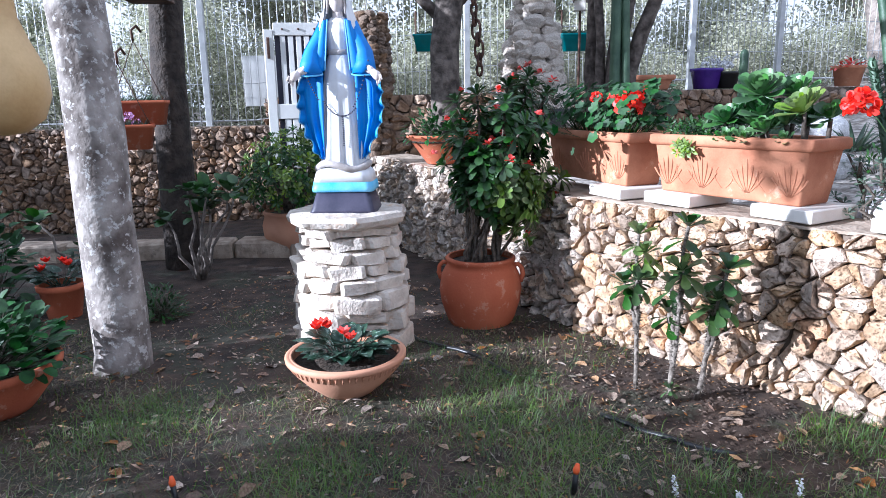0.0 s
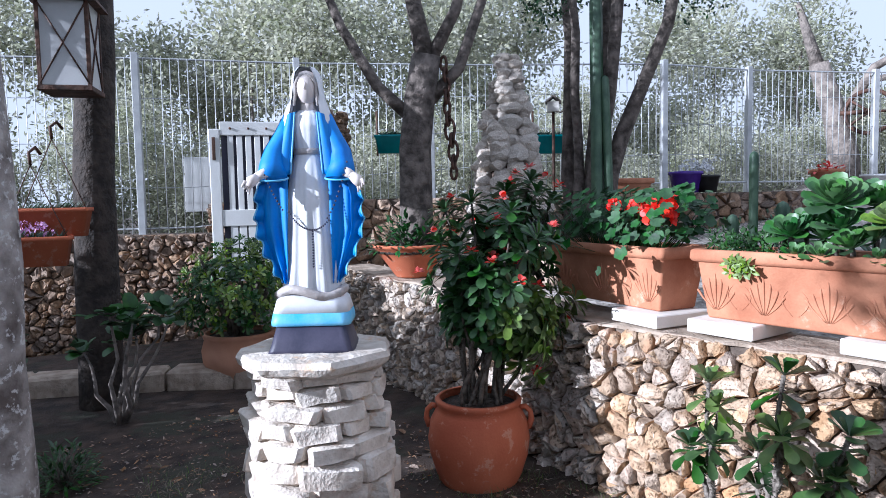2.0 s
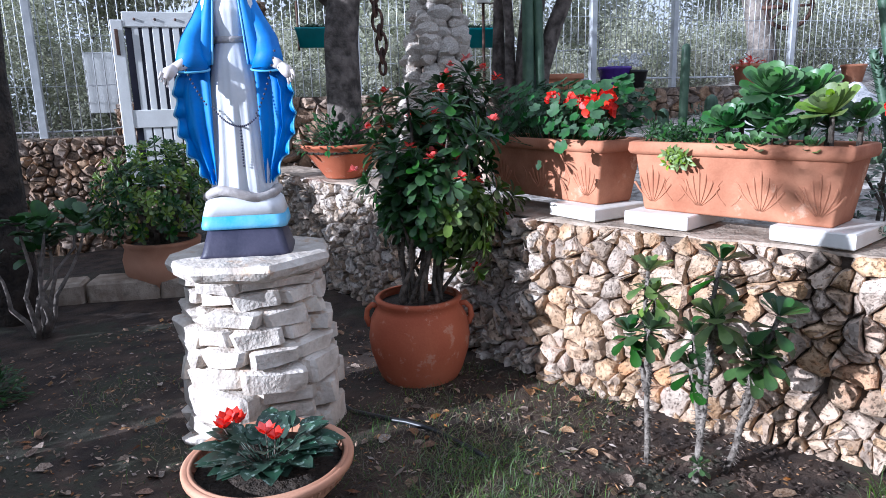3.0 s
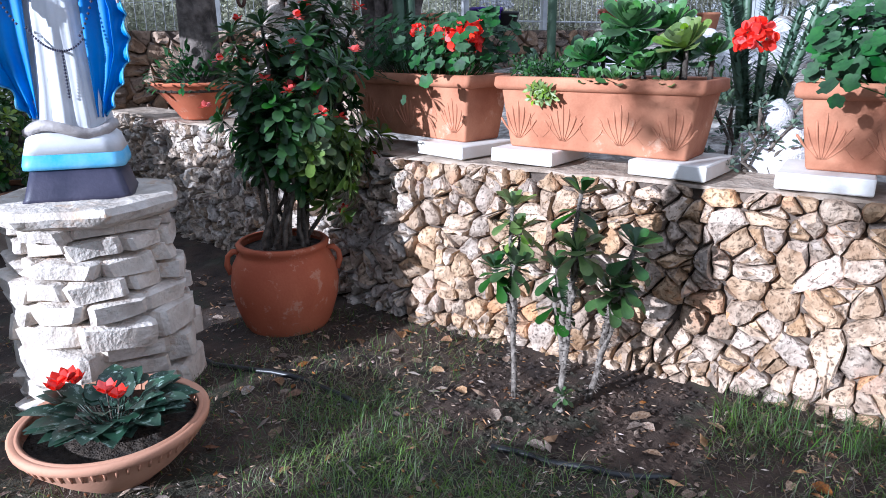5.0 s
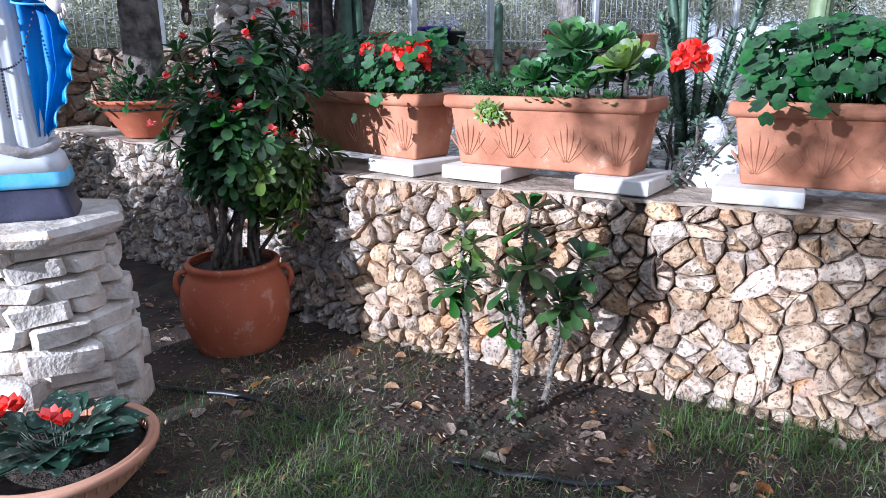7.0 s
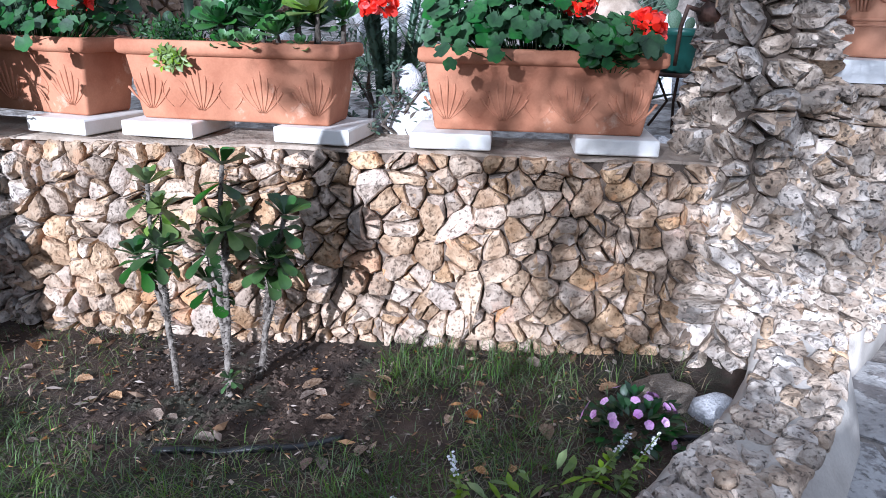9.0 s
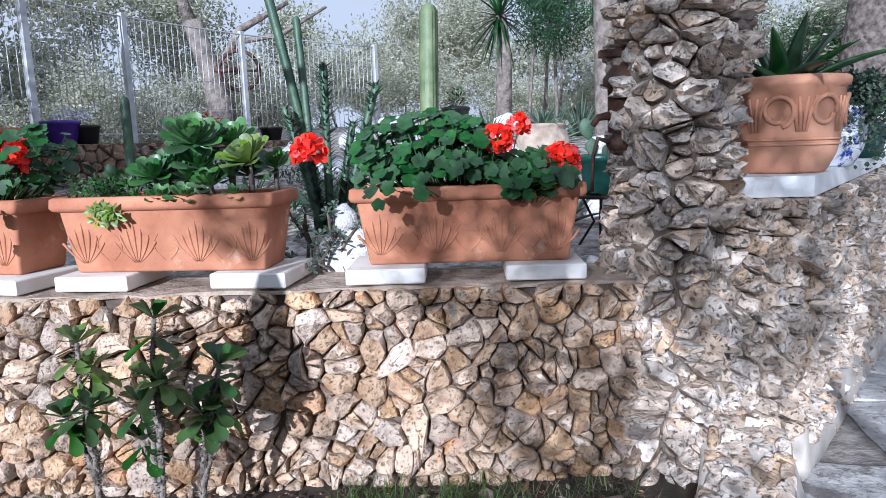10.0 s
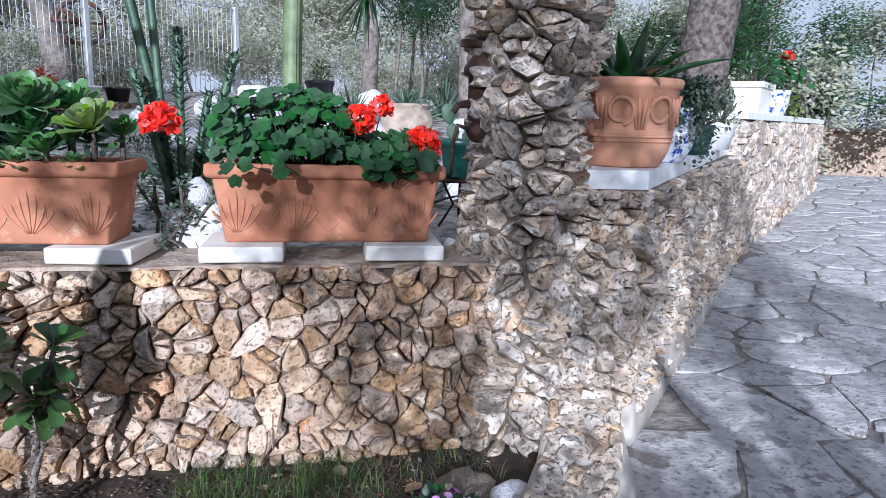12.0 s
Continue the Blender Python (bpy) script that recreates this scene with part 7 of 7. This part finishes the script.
# flowers and weeds on the lawn
def impatiens():
    ob = thing("impatiens", (-0.10, -0.60, ground_z(-0.1, -0.6)), "small mound of lilac-pink flowers on dark leaves", "flower")
    rr = random.Random(12)
    g = Geo()
    for _ in range(150):
        d = rand_dir(rr, 0.05, 1)
        p = Vector((d.x * 0.16, d.y * 0.14, d.z * 0.13)) * rr.uniform(0.5, 1)
        g.leaf(p, (d + rand_dir(rr) * 0.5).normalized(), (0, 0, 1), 0.05, 0.026, "oval", 0.2)
    tagged(part("leaves", g, LEAF_DARK, ob), kind="stuff")
    for _ in range(22):
        d = rand_dir(rr, 0.25, 1)
        c = Vector((d.x * 0.17, d.y * 0.15, d.z * 0.15 + 0.01))
        g = Geo()
        s = d.orthogonal().normalized()
        for j in range(5):
            q = Matrix.Rotation(j * 1.2566, 3, d) @ s
            g.leaf(c, (q + d * 0.25).normalized(), d, 0.016, 0.018, "round", 0.1)
        part("bloom", g, PETAL_LILAC, ob)
    return ob


impatiens()


def flower_spike(x, y, h, lean, seed):
    rr = random.Random(seed)
    ob = thing("flower_spike", (x, y, ground_z(x, y)), "pale green weed stalk with tiny white flowers", "weed", "white-flowered weeds")
    tip = Vector((lean[0], lean[1], h))
    pts = curve_to((0, 0, 0), tip, rr, 5, 0.01)
    part("stalk", Geo().tube(pts, [0.004, 0.004, 0.003, 0.003, 0.002, 0.002], 5), LEAF_PALE, ob)
    g, f = Geo(), Geo()
    for i in range(36):
        t = i / 36
        p = pts[0].lerp(tip, t)
        d = rand_dir(rr, -0.1, 0.6)
        if t < 0.65:
            g.leaf(p, d, (0, 0, 1), 0.045 * (1.1 - t), 0.018, "oval", 0.2)
        else:
            for _ in range(3):
                d = rand_dir(rr)
                f.leaf(p + d * 0.004, d, (0, 0, 1), 0.009, 0.008, "round", 0.0)
    tagged(part("leaves", g, LEAF_PALE, ob), kind="stuff")
    part("floret", f, ROBE, ob)
    return ob


for k, (x, y, h, lx, ly) in enumerate(((-0.26, -0.86, 0.15, 0.10, 0.04), (-0.20, -0.90, 0.17, 0.12, 0.06), (-0.62, -1.02, 0.17, -0.05, 0.03), (-0.75, -1.12, 0.10, -0.06, 0.02), (-0.02, -1.0, 0.12, 0.06, 0.05), (-0.85, -1.35, 0.13, -0.12, 0.12), (-0.62, -1.30, 0.12, -0.10, 0.10))):
    flower_spike(x, y, h, (lx, ly), k)
simple_plant("low_weed", (-0.42, -1.0, ground_z(-0.4, -1.0)), "flat pale-leaved weeds beside the kerb", "weed", LEAF_PALE, rg, 60, 0.22, 0.06, 0.06, 0.025)


def turf():
    """Grass, thick in patches and thin between, with straw and fallen leaves."""
    rr = random.Random(99)
    patches = ((-1.95, -2.1, 0.45), (-2.9, -2.55, 0.5), (-1.5, -1.15, 0.42), (-0.85, -0.28, 0.30), (-0.45, -0.22, 0.28), (-1.3, -1.6, 0.4), (-0.9, -1.0, 0.35), (-2.2, -0.9, 0.3), (-0.5, -0.75, 0.3), (-1.9, -1.2, 0.5))
    green, dry = Geo(), Geo()
    for _ in range(125000):
        x, y = rr.uniform(-4.6, 0.2), rr.uniform(-3.1, -0.02)
        if x > 0.1 + 0.62 * (y + 0.9) - 0.1:
            continue
        near = max(0.0, max(1 - math.hypot(x - a, y - b) / r for a, b, r in patches))
        dens = 0.34 + 0.85 * near + 0.35 * noise.noise(Vector((x * 2.3, y * 2.3, 0)))
        if -1.95 < x < -1.0 and y > -0.75:
            dens -= 0.65
        if x < -3.0 and y > -2.3:
            dens -= 0.35
        if rr.random() > dens:
            continue
        z = ground_z(x, y)
        a = rr.uniform(0, 6.28)
        lush = rr.random() < 0.22 + 0.62 * near
        h = rr.uniform(0.022, 0.06) * (1.4 if lush else 1.15) * (1.5 if y > -0.32 and -1.05 < x else 1.0)
        tilt = rr.uniform(0.2, 1.15) if lush else rr.uniform(0.7, 1.5)
        d = Vector((math.cos(a) * math.sin(tilt), math.sin(a) * math.sin(tilt), math.cos(tilt)))
        s = Vector((-math.sin(a), math.cos(a), 0)) * 0.0016
        p = Vector((x, y, z - 0.003))
        mid = p + d * h * 0.6
        tip = p + d * h + Vector((math.cos(a), math.sin(a), -0.4)) * h * 0.3
        (green if lush else dry).add([p + s, p - s, mid - s * 0.7, mid + s * 0.7, tip], [(0, 1, 2, 3), (3, 2, 4)])
    solo("grass", green, GRASS, (0, 0, 0), "patchy short green lawn grass", "grass", kind="stuff")
    solo("dry_grass", dry, STRAW, (0, 0, 0), "dry straw-coloured grass and plant litter", "grass", kind="stuff")
    me = []
    for k in range(6):
        g = Geo()
        w = rr.uniform(0.5, 0.75)
        g.leaf((0, 0, 0), (1, 0, 0.05), (0, 0, 1), 1.0, w, "oval" if k % 2 else "round", rr.uniform(-0.25, 0.3), 0, rr.uniform(0.15, 0.4))
        me.append(g.mesh("fallen_leaf", DEAD_LEAF))
    for k in range(260):
        x, y = rr.uniform(-4.2, -0.1), rr.uniform(-2.9, -0.12)
        if x > 0.1 + 0.62 * (y + 0.9) - 0.15:
            continue
        s = rr.uniform(0.025, 0.08)
        ob = part("fallen_leaf", me[k % 6], None, None, "dry curled brown leaf lying on the lawn", at=pose(x, y, ground_z(x, y) + 0.006, rr.uniform(-18, 18), rr.uniform(-18, 18), rr.uniform(0, 360)) @ Matrix.Diagonal((s, s, s, 1)))
        tagged(ob, "", "leaf", "fallen leaves")
    g = Geo()
    for _ in range(700):
        x, y = rr.uniform(-1.95, -0.9), rr.uniform(-0.85, -0.08)
        r = rr.uniform(0.004, 0.016)
        o = rand_dir(rr)
        c = Vector((x, y, ground_z(x, y) + r * 0.3))
        vs = [c + Vector((r, 0, 0)), c + Vector((0, r * 0.8, 0)), c - Vector((r, 0, 0)), c - Vector((0, r * 0.8, 0)), c + Vector((o.x * r * 0.3, o.y * r * 0.3, r * 0.8))]
        g.add(vs, [(0, 1, 4), (1, 2, 4), (2, 3, 4), (3, 0, 4)])
    bits = Geo()
    for _ in range(9000):
        x, y = rr.uniform(-5.2, 0.2), rr.uniform(-3.0, -0.03)
        if x > 0.1 + 0.62 * (y + 0.9) - 0.1:
            continue
        size, a, z = rr.uniform(0.004, 0.016) * (2.2 if rr.random() < 0.06 else 1), rr.uniform(0, 6.28), ground_z(x, y) + 0.003
        u, v = Vector((math.cos(a), math.sin(a), rr.uniform(-0.3, 0.5))) * size, Vector((-math.sin(a), math.cos(a), rr.uniform(-0.3, 0.4))) * size * rr.uniform(0.12, 0.6)
        c = Vector((x, y, z + size * 0.3))
        bits.add([c - u, c + v, c + u, c - v, c + Vector((0, 0, size * 0.3))], [(0, 1, 4), (1, 2, 4), (2, 3, 4), (3, 0, 4)])
    solo("leaf_litter", bits, DEAD_LEAF, (0, 0, 0), "scattered brown leaf crumbs and twigs on the soil", "litter", kind="stuff", smooth=False)
    solo("soil_clods", g, GROUND, (0, 0, 0), "crumbs of dark turned soil and pebbles", "soil", kind="stuff", smooth=False)


turf()


# stonework, last
low_kerb()
rng = random.Random(11)


def on_line(at, z_shift=0.0):
    def put(u, v, d):
        p, nr = at(u)
        q = p + nr * d
        return (q.x, q.y, v + z_shift)
    return put


bend_u = 3.943
wa = cracked(cells(0, len_a, -0.18, TOP_A - 0.012, 0.072, rng, aspect=1.3, jitter=0.55), rng, 0.38)
stones(wall_a, [c for c in wa if sum(p[0] for p in c) / len(c) > bend_u - 0.1], on_line(at_a), rng, STONE, limit=300, proud=0.038, gap=0.0055)
# left of the bend the wall's shade is imitated with the greyer stone
stones(wall_a, [c for c in wa if sum(p[0] for p in c) / len(c) <= bend_u - 0.1], on_line(at_a), rng, GREY_STONE, limit=0, proud=0.05, gap=0.008)
at_b, len_b = along(WALL_B)
stones(wall_b, cracked(cells(0, len_b, -0.12, 1.06, 0.072, rng, jitter=0.55), rng), on_line(at_b), rng, GREY_STONE, near=lambda u, v: u < 2.6, limit=300, proud=0.06, gap=0.005)
# cement fillet between the wall's foot and the paving
put_b = on_line(at_b)
fillet = []
for i in range(41):
    u = 0.34 + (len_b - 0.34) * i / 40
    p, nr = at_b(u)
    base = path_z(p.x, p.y)
    top = base + 0.20 + 0.03 * noise.noise(Vector((u * 4, 1.7, 0)))
    fillet.append([put_b(u, base - 0.08, -0.02), put_b(u, top, -0.02), put_b(u, top - 0.012, 0.062 + 0.01 * noise.noise(Vector((u * 6, 0, 3)))), put_b(u, base - 0.08, 0.095)])
part("cement_skirting", Geo().rings(fillet), CEMENT, wall_b, "smooth cement skirting along the foot of the wall")
at_c, len_c = along(WALL_C)
stones(wall_c, cells(0, len_c, -0.15, 1.40, 0.14, rng), on_line(at_c), rng, GREY_STONE, limit=0, proud=0.05)
at_d, len_d = along(WALL_D)
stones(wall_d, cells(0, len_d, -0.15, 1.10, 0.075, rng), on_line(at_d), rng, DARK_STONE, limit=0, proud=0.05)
at_e, len_e = along(UPPER)
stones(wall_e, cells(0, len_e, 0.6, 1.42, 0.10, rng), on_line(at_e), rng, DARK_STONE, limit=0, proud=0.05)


def pillar():
    """A round column of pitted tufa at the wall's corner."""
    ob = thing("pillar", (0.37, 0.16, 0), "rough round column of pitted grey tufa stones", "column", kind="structure")
    part("core", Geo().lathe([(0.185, -0.15), (0.18, 2.5)], 20, cap=(True, True)), MORTAR, ob, smooth=False)

    def put(u, v, d):
        a = u / 0.185
        r = 0.175 + d + (0.03 * max(0, 0.75 - v) if v < 0.75 else 0) + (0.05 * max(0, v - 1.55))
        return (r * math.cos(a) + 0.035 * (v - 0.8), r * math.sin(a), v)

    polys = cracked(cells(0, 2 * math.pi * 0.185, -0.12, 2.5, 0.066, random.Random(23), aspect=1.35), random.Random(24), 0.4, 0.003)
    stones(ob, polys, put, rng, GREY_STONE, limit=300, proud=0.075, gap=0.006)
    return ob


pillar()


def paving():
    ob = thing("paving", (0, 0, 0), "worn grey flagstone path with wide irregular joints", "path", kind="structure")
    g = Geo()
    xs, ys = steps(-1.2, 9.5, 40), steps(-6, 14, 60)
    n = len(xs)
    g.add([(x, y, path_z(x, y)) for y in ys for x in xs], [(j * n + i, j * n + i + 1, (j + 1) * n + i + 1, (j + 1) * n + i) for j in range(len(ys) - 1) for i in range(n - 1)])
    part("bedding", g, JOINT, ob)

    def put(u, v, d):
        x, y = 0.10 + 0.597 * v + 0.802 * u, -2.2 + 0.802 * v - 0.597 * u
        return (x, y, path_z(x, y) + 0.004 + d)

    def on_path(poly):
        cu, cv = sum(p[0] for p in poly) / len(poly), sum(p[1] for p in poly) / len(poly)
        x, y, _ = put(cu, cv, 0)
        line = x - (0.86 + max(0.0, y - 0.05) * 0.80) if y > 0.04 else x - kerb_x(y) - 0.24
        return line > -0.05

    polys = [c for c in cells(-2.6, 3.2, 0, 15, 0.40, rng, aspect=1.25, drop=0.15, jitter=0.55) if on_path(c)]
    stones(ob, polys, put, rng, FLAG, limit=290, gap=0.014, proud=0.009, flat=True, name="flagstone")
    return ob


paving()
